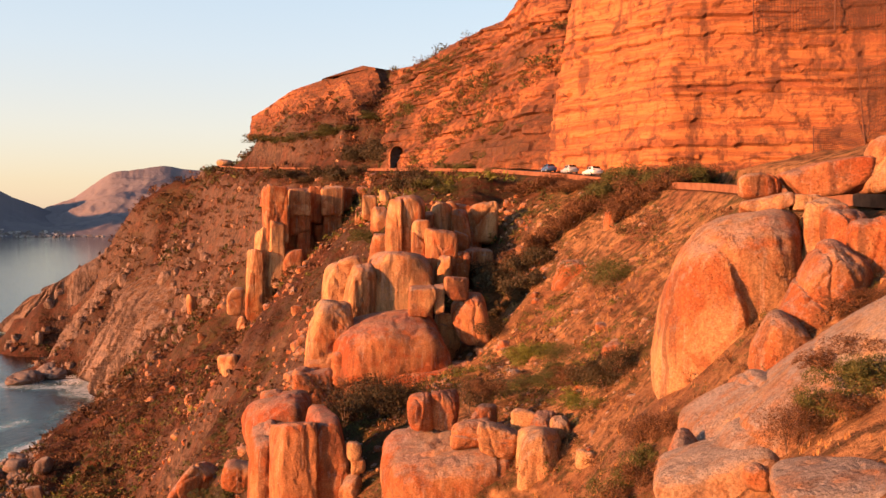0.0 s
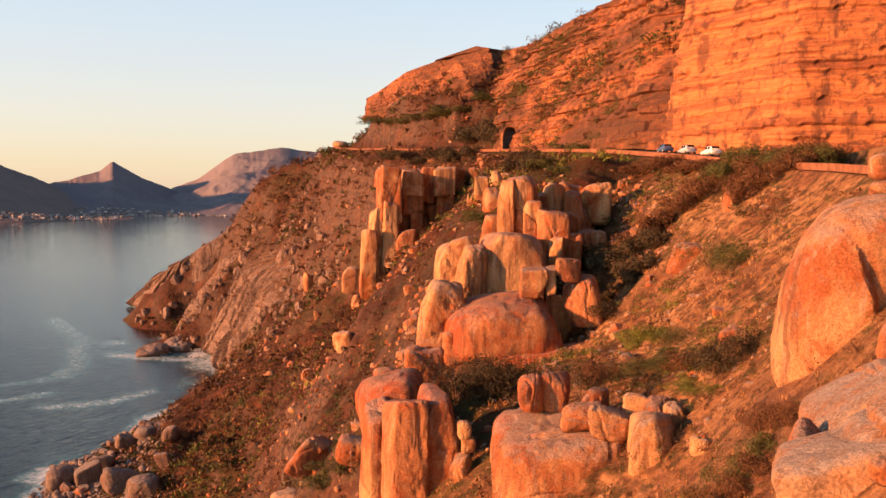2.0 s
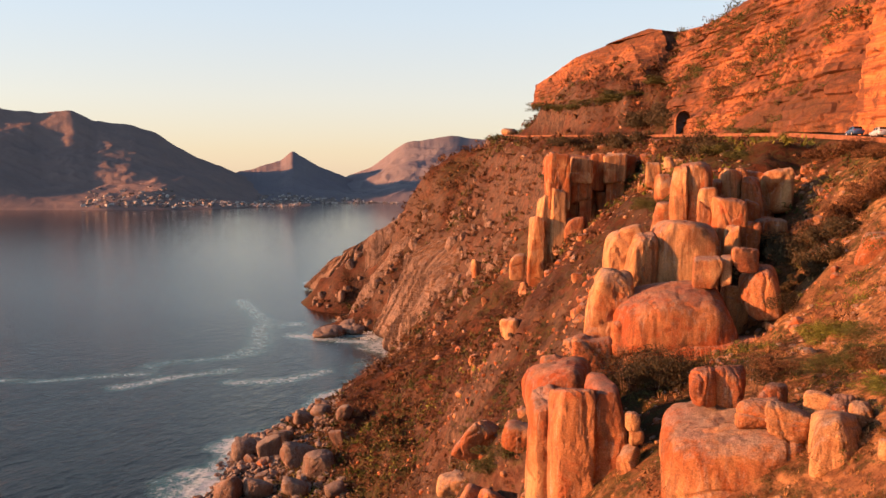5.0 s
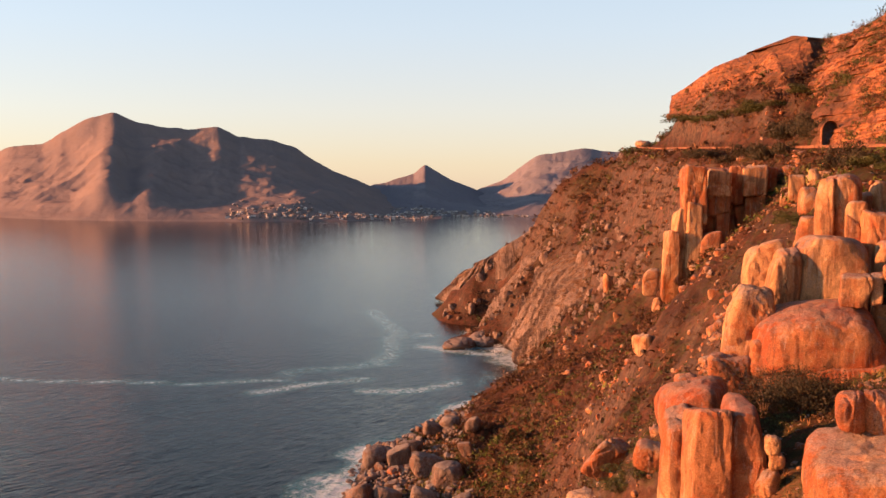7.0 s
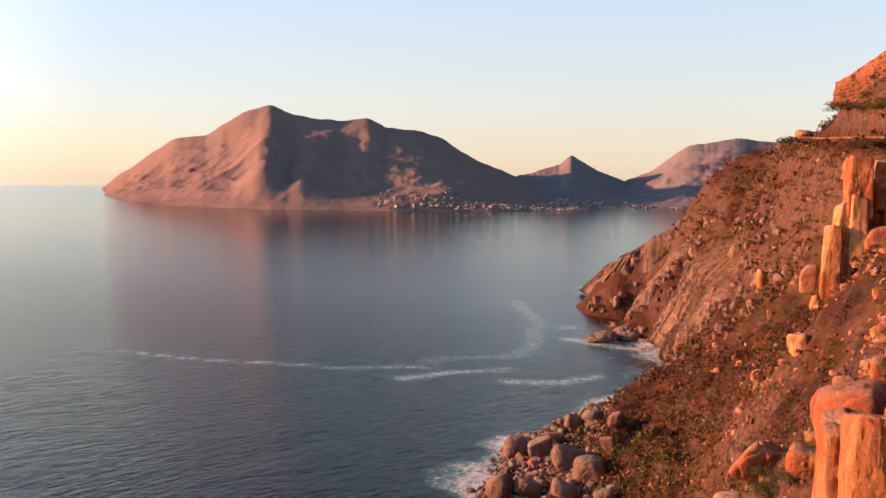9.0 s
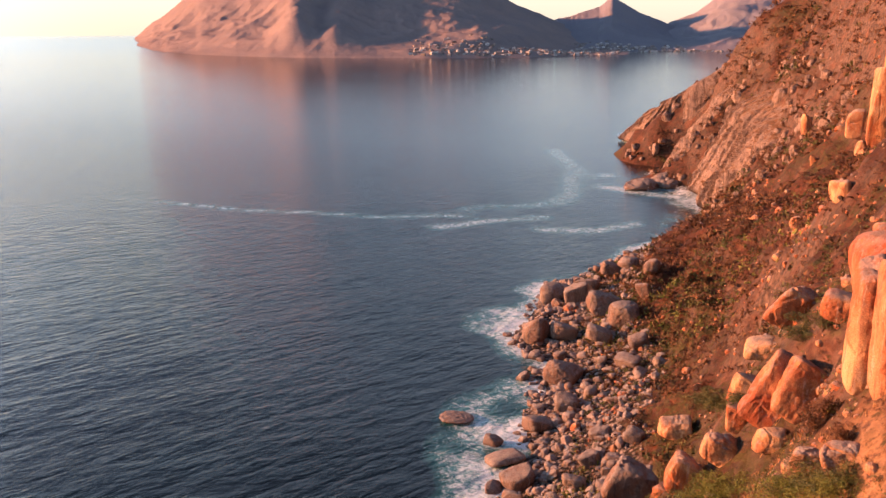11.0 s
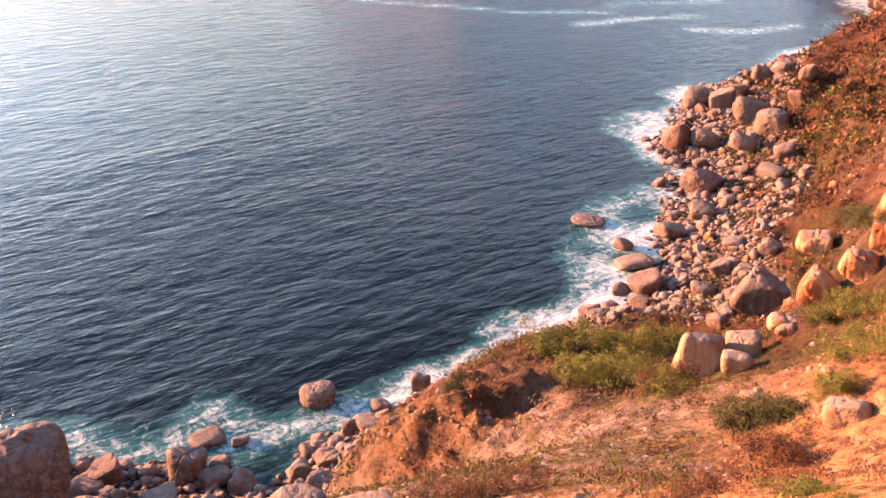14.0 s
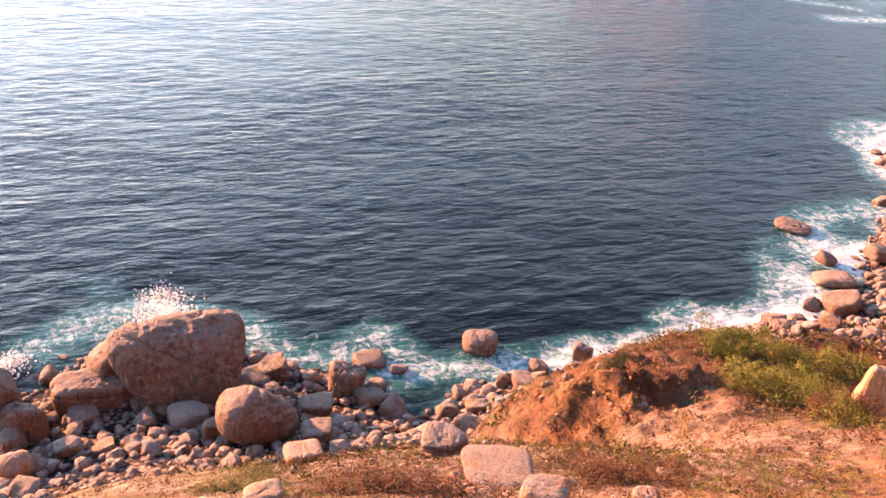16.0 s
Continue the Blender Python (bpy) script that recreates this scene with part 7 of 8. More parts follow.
bush(7.8, 39.2, 1.6, 1.4, 'rust', 41, 0.06)
bush(8.7, 39.1, 1.5, 1.4, 'rust', 42, 0.06)
bush(9.5, 44.0, 1.4, 1.4, 'rust', 43, 0.06)
bush(10.1, 43.0, 1.4, 1.4, 'rust', 44, 0.05)
bush(10.4, 40.7, 1.3, 1.3, 'rust', 45, 0.05)
bush(9.4, 35.8, 0.8, 0.9, 'dark', 46, 0.05)
bush(11.7, 26.5, 1.5, 1.0, 'rust', 47, 0.05, 1.0)
bush(12.4, 26.2, 1.5, 1.0, 'rust', 48, 0.05, 1.0)
bush(9.7, 25.2, 1.1, 1.2, 'rust', 49, 0.03, 0.5)
bush(10.2, 25.0, 1.1, 1.2, 'rust', 50, 0.03, 0.5)
bush(10.2, 31.4, 1.1, 0.8, 'rust', 51, 0.05, 0.5)
bush(10.8, 31.2, 1.1, 0.8, 'rust', 52, 0.05, 0.5)
bush(11.4, 31.0, 1.1, 0.8, 'rust', 53, 0.05, 0.5)
bush(10.6, 24.8, 1.2, 1.0, 'green', 54, 0.04, 0.6)
bush(11.2, 24.6, 1.2, 1.0, 'green', 55, 0.04, 0.6)
bush(11.7, 24.3, 1.2, 1.0, 'green', 56, 0.04, 0.6)
bush(10.7, 23.7, 1.0, 0.7, 'rust', 57, 0.04, 0.4)
bush(7.6, 26.9, 1.2, 0.6, 'bright', 58, 0.04)
bush(8.3, 26.8, 1.2, 0.6, 'bright', 59, 0.04)
bush(8.9, 26.6, 1.2, 0.6, 'bright', 60, 0.04)
bush(16.6, 36.4, 1.6, 0.8, 'rust', 61, 0.05)
bush(17.3, 36.1, 1.6, 0.8, 'rust', 62, 0.05)
bush(8.9, 60.1, 2.2, 0.9, 'bright', 63, 0.09)
bush(9.6, 56.4, 2.1, 0.8, 'bright', 64, 0.08)
bush(9.4, 71.3, 1.8, 2.0, 'rust', 65, 0.09)
bush(9.4, 63.8, 1.7, 1.8, 'rust', 66, 0.08)
bush(-1.9, 58.0, 2.3, 1.9, 'rust', 67, 0.07)
bush(-5.0, 107.9, 2.7, 2.4, 'dark', 68, 0.14, 3.0)
bush(2.8, 117.0, 4.0, 2.6, 'green', 69, 0.16, 3.0)
bush(-12.8, 155.7, 3.9, 2.2, 'green', 70, 0.20)
bush(-9.4, 141.1, 3.6, 2.0, 'green', 71, 0.18)
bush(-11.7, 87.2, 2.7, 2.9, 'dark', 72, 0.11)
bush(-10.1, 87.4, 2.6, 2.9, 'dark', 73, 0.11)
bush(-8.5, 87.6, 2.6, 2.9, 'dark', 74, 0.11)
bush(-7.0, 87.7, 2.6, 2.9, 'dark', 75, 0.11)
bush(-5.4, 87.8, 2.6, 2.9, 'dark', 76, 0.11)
bush(-11.8, 91.2, 3.2, 3.5, 'rust', 77, 0.13)
bush(-9.9, 91.5, 3.1, 3.5, 'rust', 78, 0.13)
bush(-8.0, 91.6, 3.2, 3.5, 'rust', 79, 0.13)
bush(-2.8, 65.9, 1.3, 1.4, 'dark', 80, 0.09)
bush(21.5, 122.1, 3.0, 2.9, 'green', 81, 0.15)
bush(23.3, 121.8, 3.0, 2.9, 'green', 82, 0.15)
bush(25.0, 121.5, 3.0, 2.9, 'green', 83, 0.15)
bush(26.7, 121.1, 3.0, 2.9, 'green', 84, 0.15)
bush(26.1, 111.0, 2.5, 2.8, 'green', 85, 0.15)
bush(27.5, 110.6, 2.5, 2.8, 'green', 86, 0.15)
bush(29.0, 110.3, 2.5, 2.8, 'green', 87, 0.15)
bush(30.4, 109.9, 2.5, 2.8, 'green', 88, 0.15)
bush(31.8, 109.5, 2.5, 2.8, 'green', 89, 0.15)
bush(21.4, 109.9, 3.6, 3.4, 'rust', 90, 0.14)
bush(23.5, 109.5, 3.6, 3.4, 'rust', 91, 0.14)
bush(25.6, 109.0, 3.6, 3.4, 'rust', 92, 0.14)
bush(27.7, 108.5, 3.6, 3.4, 'rust', 93, 0.14)
bush(29.7, 108.0, 3.6, 3.4, 'rust', 94, 0.14)
bush(24.8, 107.2, 3.3, 3.1, 'green', 95, 0.13)
bush(26.7, 106.7, 3.3, 3.1, 'green', 96, 0.13)
bush(28.6, 106.2, 3.3, 3.1, 'green', 97, 0.13)
bush(3.8, 111.9, 1.6, 1.7, 'dark', 98, 0.14)
bush(4.8, 111.9, 1.6, 1.8, 'dark', 99, 0.14)
bush(5.7, 111.9, 1.6, 1.8, 'dark', 100, 0.14)
bush(6.7, 111.8, 1.6, 1.7, 'dark', 101, 0.14)
bush(7.7, 111.7, 1.6, 1.8, 'dark', 102, 0.14)
bush(8.1, 117.7, 3.2, 3.5, 'dark', 103, 0.16)
bush(10.1, 117.6, 3.2, 3.5, 'dark', 104, 0.16)
bush(12.0, 117.4, 3.2, 3.5, 'dark', 105, 0.16)
bush(8.5, 74.5, 1.9, 0.9, 'green', 106, 0.10)
bush(9.6, 74.4, 1.9, 0.9, 'green', 107, 0.10)
bush(10.2, 121.6, 3.2, 3.5, 'rust', 108, 0.16)
bush(12.1, 121.4, 3.2, 3.5, 'rust', 109, 0.16)
bush(14.1, 121.2, 3.2, 3.5, 'rust', 110, 0.16)
bush(16.0, 120.9, 3.2, 3.5, 'rust', 111, 0.16)
bush(17.9, 120.7, 3.2, 3.5, 'rust', 112, 0.16)
bush(19.8, 120.4, 3.2, 3.5, 'rust', 113, 0.16)
# shrubs along the road
# first three: dark shrubs added to fill a shaded notch above the road
bush(-32.1, 318.2, 8.6, 8.3, 'dark', 114, 0.43)
bush(-26.0, 309.3, 8.4, 8.0, 'dark', 115, 0.42)
bush(-19.7, 291.8, 7.9, 7.6, 'dark', 116, 0.39)
bush(-9.5, 204.2, 4.1, 4.5, 'dark', 117, 0.29)
bush(-7.3, 212.6, 4.3, 4.7, 'dark', 118, 0.30)
bush(-3.5, 164.2, 3.3, 3.6, 'dark', 119, 0.23)
bush(-40.4, 301.6, 6.1, 5.7, 'dark', 120, 0.43)
bush(-35.6, 293.2, 6.0, 5.5, 'dark', 121, 0.42)
bush(-31.1, 285.0, 5.8, 5.4, 'dark', 122, 0.41)
bush(-27.0, 279.7, 5.7, 5.3, 'dark', 123, 0.40)
bush(3.5, 221.3, 4.5, 2.6, 'green', 124, 0.31)
bush(5.9, 210.5, 4.3, 2.5, 'green', 125, 0.30)
bush(-3.5, 164.2, 3.3, 2.3, 'green', 126, 0.23)
bush(-1.5, 162.6, 3.3, 2.3, 'green', 127, 0.23)
bush(0.5, 159.4, 3.2, 2.2, 'green', 128, 0.23)
bush(11.3, 190.3, 3.8, 1.3, 'green', 129, 0.27)
bush(14.9, 208.0, 4.2, 1.5, 'green', 130, 0.29)
bush(12.9, 148.1, 4.2, 2.8, 'rust', 131, 0.21)
bush(15.1, 144.9, 4.1, 2.7, 'rust', 132, 0.21)
bush(17.1, 140.4, 4.0, 2.7, 'rust', 133, 0.20)
bush(18.6, 133.3, 3.8, 2.5, 'rust', 134, 0.19)
bush(20.3, 129.0, 3.7, 2.5, 'rust', 135, 0.18)
bush(-64.5, 354.6, 9.7, 4.2, 'dark', 136, 0.39)
bush(-53.7, 325.1, 8.9, 3.9, 'dark', 137, 0.44)
bush(-47.0, 316.4, 8.6, 3.8, 'dark', 138, 0.43)
bush(-89.1, 448.9, 11.2, 4.7, 'green', 139, 0.45)
bush(-78.5, 428.3, 10.7, 4.5, 'green', 140, 0.43)
bush(-68.7, 408.5, 10.2, 4.3, 'green', 141, 0.41)
bush(-60.3, 393.5, 9.8, 4.1, 'green', 142, 0.39)
bush(-52.8, 382.8, 9.5, 4.0, 'green', 143, 0.38)
bush(-45.3, 368.6, 9.1, 3.8, 'green', 144, 0.37)
bush(-50.7, 383.1, 9.8, 3.6, 'green', 145, 0.39)
bush(-42.7, 365.2, 9.3, 3.5, 'green', 146, 0.37)
bush(-35.6, 351.5, 8.9, 3.3, 'green', 147, 0.36)
bush(-29.9, 348.5, 8.9, 3.3, 'green', 148, 0.44)
bush(4.9, 323.0, 6.6, 7.2, 'green', 149, 0.39)
bush(8.9, 322.9, 6.6, 7.2, 'green', 150, 0.39)
bush(12.5, 313.3, 6.4, 7.0, 'green', 151, 0.38)
bush(15.6, 297.9, 6.1, 6.7, 'green', 152, 0.42)
bush(19.7, 303.7, 6.2, 6.8, 'green', 153, 0.37)
bush(22.6, 291.6, 5.9, 6.5, 'green', 154, 0.42)
bush(18.9, 283.2, 7.2, 6.0, 'green', 155, 0.36)
bush(22.3, 271.8, 6.9, 5.8, 'green', 156, 0.35)
bush(23.5, 240.9, 6.1, 5.1, 'green', 157, 0.31)
bush(26.5, 233.5, 6.0, 5.0, 'green', 158, 0.30)
bush(24.9, 315.7, 5.5, 6.1, 'green', 159, 0.39)
bush(28.8, 321.8, 5.6, 6.2, 'green', 160, 0.40)
bush(29.7, 296.8, 5.2, 5.7, 'green', 161, 0.42)
bush(33.1, 299.5, 5.3, 5.8, 'green', 162, 0.42)
bush(35.9, 296.2, 5.2, 5.7, 'green', 163, 0.42)
# shrubs of the lower slope
bush(-31.7, 89.6, 4.3, 3.0, 'bright', 164, 0.13)
bush(-28.9, 88.5, 4.2, 3.0, 'bright', 165, 0.13)
bush(-18.6, 62.4, 3.0, 2.1, 'bright', 166, 0.09)
bush(-16.8, 61.6, 2.9, 2.0, 'bright', 167, 0.09)
bush(-15.1, 60.7, 2.8, 2.0, 'bright', 168, 0.08)
bush(-12.8, 57.5, 2.7, 1.9, 'bright', 169, 0.08)
bush(-11.5, 57.2, 2.6, 1.8, 'bright', 170, 0.08)
bush(-21.0, 60.3, 2.8, 2.1, 'bright', 171, 0.08)
bush(-19.6, 60.7, 2.8, 2.1, 'bright', 172, 0.08)
bush(-17.7, 59.3, 2.7, 2.0, 'bright', 173, 0.08)
bush(-15.5, 56.9, 2.6, 1.9, 'bright', 174, 0.08)
bush(-19.2, 54.5, 2.1, 1.9, 'bright', 175, 0.08)
bush(-17.8, 53.7, 2.0, 1.9, 'bright', 176, 0.08)
bush(-16.4, 62.3, 2.5, 1.7, 'green', 177, 0.10)
bush(-15.1, 62.0, 2.5, 1.7, 'green', 178, 0.10)
bush(-13.1, 59.3, 2.4, 1.6, 'green', 179, 0.09)
bush(-11.9, 58.9, 2.3, 1.6, 'green', 180, 0.09)
bush(-71.5, 85.4, 4.7, 3.4, 'bright', 181, 0.19)
bush(-68.6, 86.3, 4.6, 3.4, 'bright', 182, 0.18)
bush(-69.1, 91.6, 4.8, 3.5, 'bright', 183, 0.19)
bush(-63.5, 88.8, 4.6, 3.3, 'bright', 184, 0.18)
bush(-61.9, 91.3, 4.6, 3.4, 'bright', 185, 0.18)
bush(-65.8, 102.5, 5.1, 3.7, 'bright', 186, 0.20)
bush(-58.4, 96.2, 4.7, 3.4, 'bright', 187, 0.19)
bush(-57.1, 99.5, 4.8, 3.5, 'bright', 188, 0.19)
bush(-60.9, 81.6, 3.4, 3.2, 'bright', 189, 0.17)
bush(-56.4, 78.8, 3.2, 3.0, 'bright', 190, 0.16)
bush(-56.5, 82.3, 3.3, 3.1, 'bright', 191, 0.17)
bush(-57.1, 86.8, 3.4, 3.2, 'bright', 192, 0.17)
bush(-17.0, 71.4, 2.0, 2.2, 'rust', 193, 0.10)
bush(-16.1, 71.5, 1.9, 2.1, 'rust', 194, 0.10)
bush(-13.2, 63.7, 1.7, 1.9, 'rust', 195, 0.09)
bush(-35.2, 90.3, 3.9, 1.8, 'green', 196, 0.16)
bush(-32.6, 89.2, 3.8, 1.8, 'green', 197, 0.15)
bush(-25.2, 53.9, 2.4, 1.0, 'green', 198, 0.10)
bush(-23.0, 52.4, 2.3, 1.0, 'green', 199, 0.09)
bush(-21.6, 52.4, 2.3, 1.0, 'green', 200, 0.09)
bush(-58.1, 160.7, 6.2, 3.9, 'green', 201, 0.25)
bush(-36.4, 107.6, 4.2, 2.6, 'green', 202, 0.17)
bush(-31.3, 99.1, 3.8, 2.4, 'green', 203, 0.15)
bush(-27.0, 102.5, 3.9, 2.1, 'green', 204, 0.16)
bush(-23.8, 98.0, 3.7, 2.0, 'green', 205, 0.15)
bush(-23.4, 50.3, 2.5, 1.7, 'green', 206, 0.10)
bush(-22.5, 51.4, 2.5, 1.7, 'green', 207, 0.10)
bush(-21.1, 51.4, 2.5, 1.7, 'green', 208, 0.10)
bush(-19.9, 46.2, 2.2, 1.7, 'rust', 209, 0.09)
bush(-18.2, 45.2, 2.2, 1.6, 'rust', 210, 0.09)
bush(-16.8, 44.8, 2.1, 1.6, 'rust', 211, 0.08)
bush(-38.1, 61.8, 2.7, 2.5, 'rust', 212, 0.11)
bush(-46.4, 78.6, 3.3, 3.1, 'rust', 213, 0.13)
bush(-35.6, 63.3, 2.7, 2.5, 'rust', 214, 0.11)
bush(-55.4, 74.9, 4.3, 4.2, 'bright', 215, 0.13)
bush(-52.2, 74.9, 4.3, 4.2, 'bright', 216, 0.13)
bush(-50.1, 76.3, 4.3, 4.2, 'bright', 217, 0.13)
bush(-50.7, 81.5, 4.4, 4.3, 'bright', 218, 0.13)
bush(-35.5, 60.9, 3.3, 3.2, 'bright', 219, 0.10)
bush(-9.8, 25.6, 1.1, 0.6, 'bright', 220, 0.05)
bush(-9.3, 25.8, 1.1, 0.6, 'bright', 221, 0.05)
bush(-8.9, 26.2, 1.1, 0.6, 'bright', 222, 0.05)
bush(-7.6, 24.1, 1.0, 0.5, 'bright', 223, 0.04)
bush(-12.8, 23.9, 1.5, 0.8, 'rust', 224, 0.04)
bush(-13.6, 27.0, 1.6, 0.9, 'rust', 225, 0.05)
bush(-67.2, 64.5, 2.9, 1.2, 'green', 226, 0.14)
bush(-31.0, 12.6, 2.3, 0.9, 'rust', 227, 0.07)
bush(-29.8, 13.5, 2.2, 0.9, 'rust', 228, 0.07)
bush(-29.6, 14.9, 2.2, 0.9, 'rust', 229, 0.07)
bush(-29.5, 16.4, 2.3, 0.9, 'rust', 230, 0.07)
bush(-28.2, 17.2, 2.2, 0.9, 'rust', 231, 0.07)
bush(-35.7, 8.0, 2.0, 1.0, 'bright', 232, 0.06)
bush(-35.4, 9.1, 2.0, 1.0, 'bright', 233, 0.06)
bush(-34.7, 10.1, 2.0, 0.9, 'bright', 234, 0.06)
bush(-31.4, 10.3, 1.9, 0.9, 'bright', 235, 0.06)
bush(-28.3, 26.0, 2.1, 1.7, 'rust', 236, 0.06)
bush(-26.3, 25.9, 2.0, 1.6, 'rust', 237, 0.06)
bush(-25.8, 26.9, 2.0, 1.6, 'rust', 238, 0.06)
bush(-25.7, 28.5, 2.1, 1.7, 'rust', 239, 0.06)
bush(-24.1, 28.4, 2.0, 1.6, 'rust', 240, 0.06)
# ---- places along the road and the shore ----
CAR_S = [0.2300, 0.2480, 0.2660, 0.089]
TUNNEL = (-13.7, 267.7, 102.8)
SIGNS = [
    (9.8, 205.9, 99.1, 2.2, True, 'white road sign on two posts'),
    (11.4, 200.7, 98.7, 2.4, True, 'white road sign on two posts'),
    (19.1, 168.2, 97.3, 2.6, False, 'pinkish marker post beside parked cars'),
]
NETS = [
    [(47.1, 138.8, 117.3), (57.7, 135.0, 117.2), (58.3, 136.5, 125.4), (47.5, 140.6, 126.4)],
    [(57.8, 134.9, 117.2), (66.4, 131.8, 117.8), (66.9, 133.1, 124.6), (58.4, 136.4, 125.4)],
    [(54.1, 132.4, 97.8), (60.7, 129.9, 98.9), (60.1, 131.5, 103.5), (54.3, 133.4, 102.8)],
    [(60.5, 130.4, 100.6), (65.3, 129.0, 104.5), (66.1, 130.9, 113.6), (60.4, 132.9, 111.9)],
]
SPRAY = [(-124.5, 22.0, 0.0, 8.0, 12.0, 3000), (-130.3, -0.6, -0.3, 3.5, 2.5, 500), (-214.8, 468.1, -0.3, 7, 4, 500), (-190.9, 464.5, -0.3, 8, 5, 600)]
# ---- coast road ----
def plain(name, colour, rough=0.8, spec=0.3, vary=0.25, scale=1.5, metal=0.0):
    t = Tree(name)
    n = t.noise(t.coords(), scale, 5, 0.65)
    lo, hi = tuple(c * (1 - vary) for c in colour), tuple(min(1, c * (1 + vary)) for c in colour)
    m = t.finish(t.mix(t.ramp(n, (0.35, 0.0), (0.65, 1.0)), lo, hi), rough, t.bump(n, 0.02, 0.4), spec)
    t.bsdf.inputs["Metallic"].default_value = metal
    return m


ASPHALT = plain("asphalt", (0.05, 0.048, 0.046), 0.9)
MASONRY = plain("wall_masonry", (0.19, 0.085, 0.045), 0.9, 0.2, 0.35, 0.9)
# grey of the skylit shade inside the tunnel mouth
DARK = plain("tunnel_shade", (0.20, 0.19, 0.19), 1.0, 0.0)
STEEL = plain("galvanised_steel", (0.42, 0.42, 0.42), 0.5, 0.5, 0.1, 3, 0.8)
SIGN_WHITE = plain("sign_white", (0.75, 0.75, 0.73), 0.5, 0.4, 0.05)
NET = plain("rusty_net", (0.10, 0.045, 0.028), 0.8)
GLASS = plain("car_glass", (0.02, 0.024, 0.028), 0.06, 0.6, 0.1)
RUBBER = plain("tyre_rubber", (0.02, 0.02, 0.02), 0.9, 0.2)
LAMP = plain("headlight_glass", (0.6, 0.6, 0.6), 0.15, 0.6, 0.05)
TAIL = plain("tail_light_red", (0.25, 0.01, 0.01), 0.2, 0.5, 0.05)


def road_line(n):
    """Evenly spaced, smoothed centre line of the road."""
    p = polyline_at(ROAD, np.linspace(0, 1, n))
    for _ in range(8):
        p[1:-1] = 0.25 * p[:-2] + 0.5 * p[1:-1] + 0.25 * p[2:]
    t = np.gradient(p[:, :2], axis=0)
    t /= np.linalg.norm(t, axis=1)[:, None]
    return p, np.column_stack([-t[:, 1], t[:, 0]])


def ribbon(name, left, right, low, high, material, label, category):
    """A strip along the road between two offsets (positive towards the sea), with thickness."""
    p, nrm = road_line(260)
    rows = []
    for off, z in ((left, high), (right, high), (right, low), (left, low)):
        rows.append(np.column_stack([p[:, :2] + nrm * off, p[:, 2] + z]))
    v = np.stack(rows, 1).reshape(-1, 3)
    f = [[4 * i + k, 4 * i + 4 + k, 4 * i + 4 + (k + 1) % 4, 4 * i + (k + 1) % 4] for i in range(len(p) - 1) for k in range(4)]
    f += [[0, 1, 2, 3], [4 * len(p) - 1, 4 * len(p) - 2, 4 * len(p) - 3, 4 * len(p) - 4]]
    return tagged(mesh_object(name, v, f, material, soft=False), label, category, kind="structure")


ribbon("road", 3.4, -3.4, -0.5, 0.02, ASPHALT, "narrow asphalt coast road cut into the cliff", "road")
ribbon("retaining_wall", 4.0, 3.45, -0.6, 0.15, MASONRY, "low stone parapet and retaining wall along the road", "wall")


# ---- cars ----
def joined(bm, name, material, parent, label=""):
    me = bpy.data.meshes.new(name)
    bm.to_mesh(me)
    bm.free()
    me.materials.append(material)
    ob = new(name, me)
    ob.parent = parent
    if label:
        ob["label"] = label
    return ob


def car_shell(length, width, low, roof):
    """Sections along the car: bonnet, windscreen, roof and tail, rounded across."""
    prof = [(-0.50, 0.45, 0.62), (-0.49, 0.30, 0.74), (-0.36, 0.24, 0.86), (-0.22, 0.22, 0.92), (-0.06, 0.22, roof), (0.10, 0.22, roof + 0.04),
            (0.30, 0.22, roof), (0.44, 0.24, 1.02), (0.49, 0.30, 0.95), (0.50, 0.45, 0.80)]
    v, f = [], []
    ring = 10
    for x, zb, zt in prof:
        for k in range(ring):
            a = 2 * math.pi * (k + 0.5) / ring
            c, s = math.cos(a), math.sin(a)
            yy = math.copysign(abs(c) ** 0.45, c) * width / 2
            zz = (zb + zt) / 2 + math.copysign(abs(s) ** 0.5, s) * (zt - zb) / 2
            if zz > 0.95:
                yy *= 0.86
            v.append((x * length, yy, zz))
    for i in range(len(prof) - 1):
        for k in range(ring):
            f.append((i * ring + k, (i + 1) * ring + k, (i + 1) * ring + (k + 1) % ring, i * ring + (k + 1) % ring))
    f += [tuple(range(ring)), tuple(range((len(prof) - 1) * ring, len(prof) * ring))[::-1]]
    return v, f


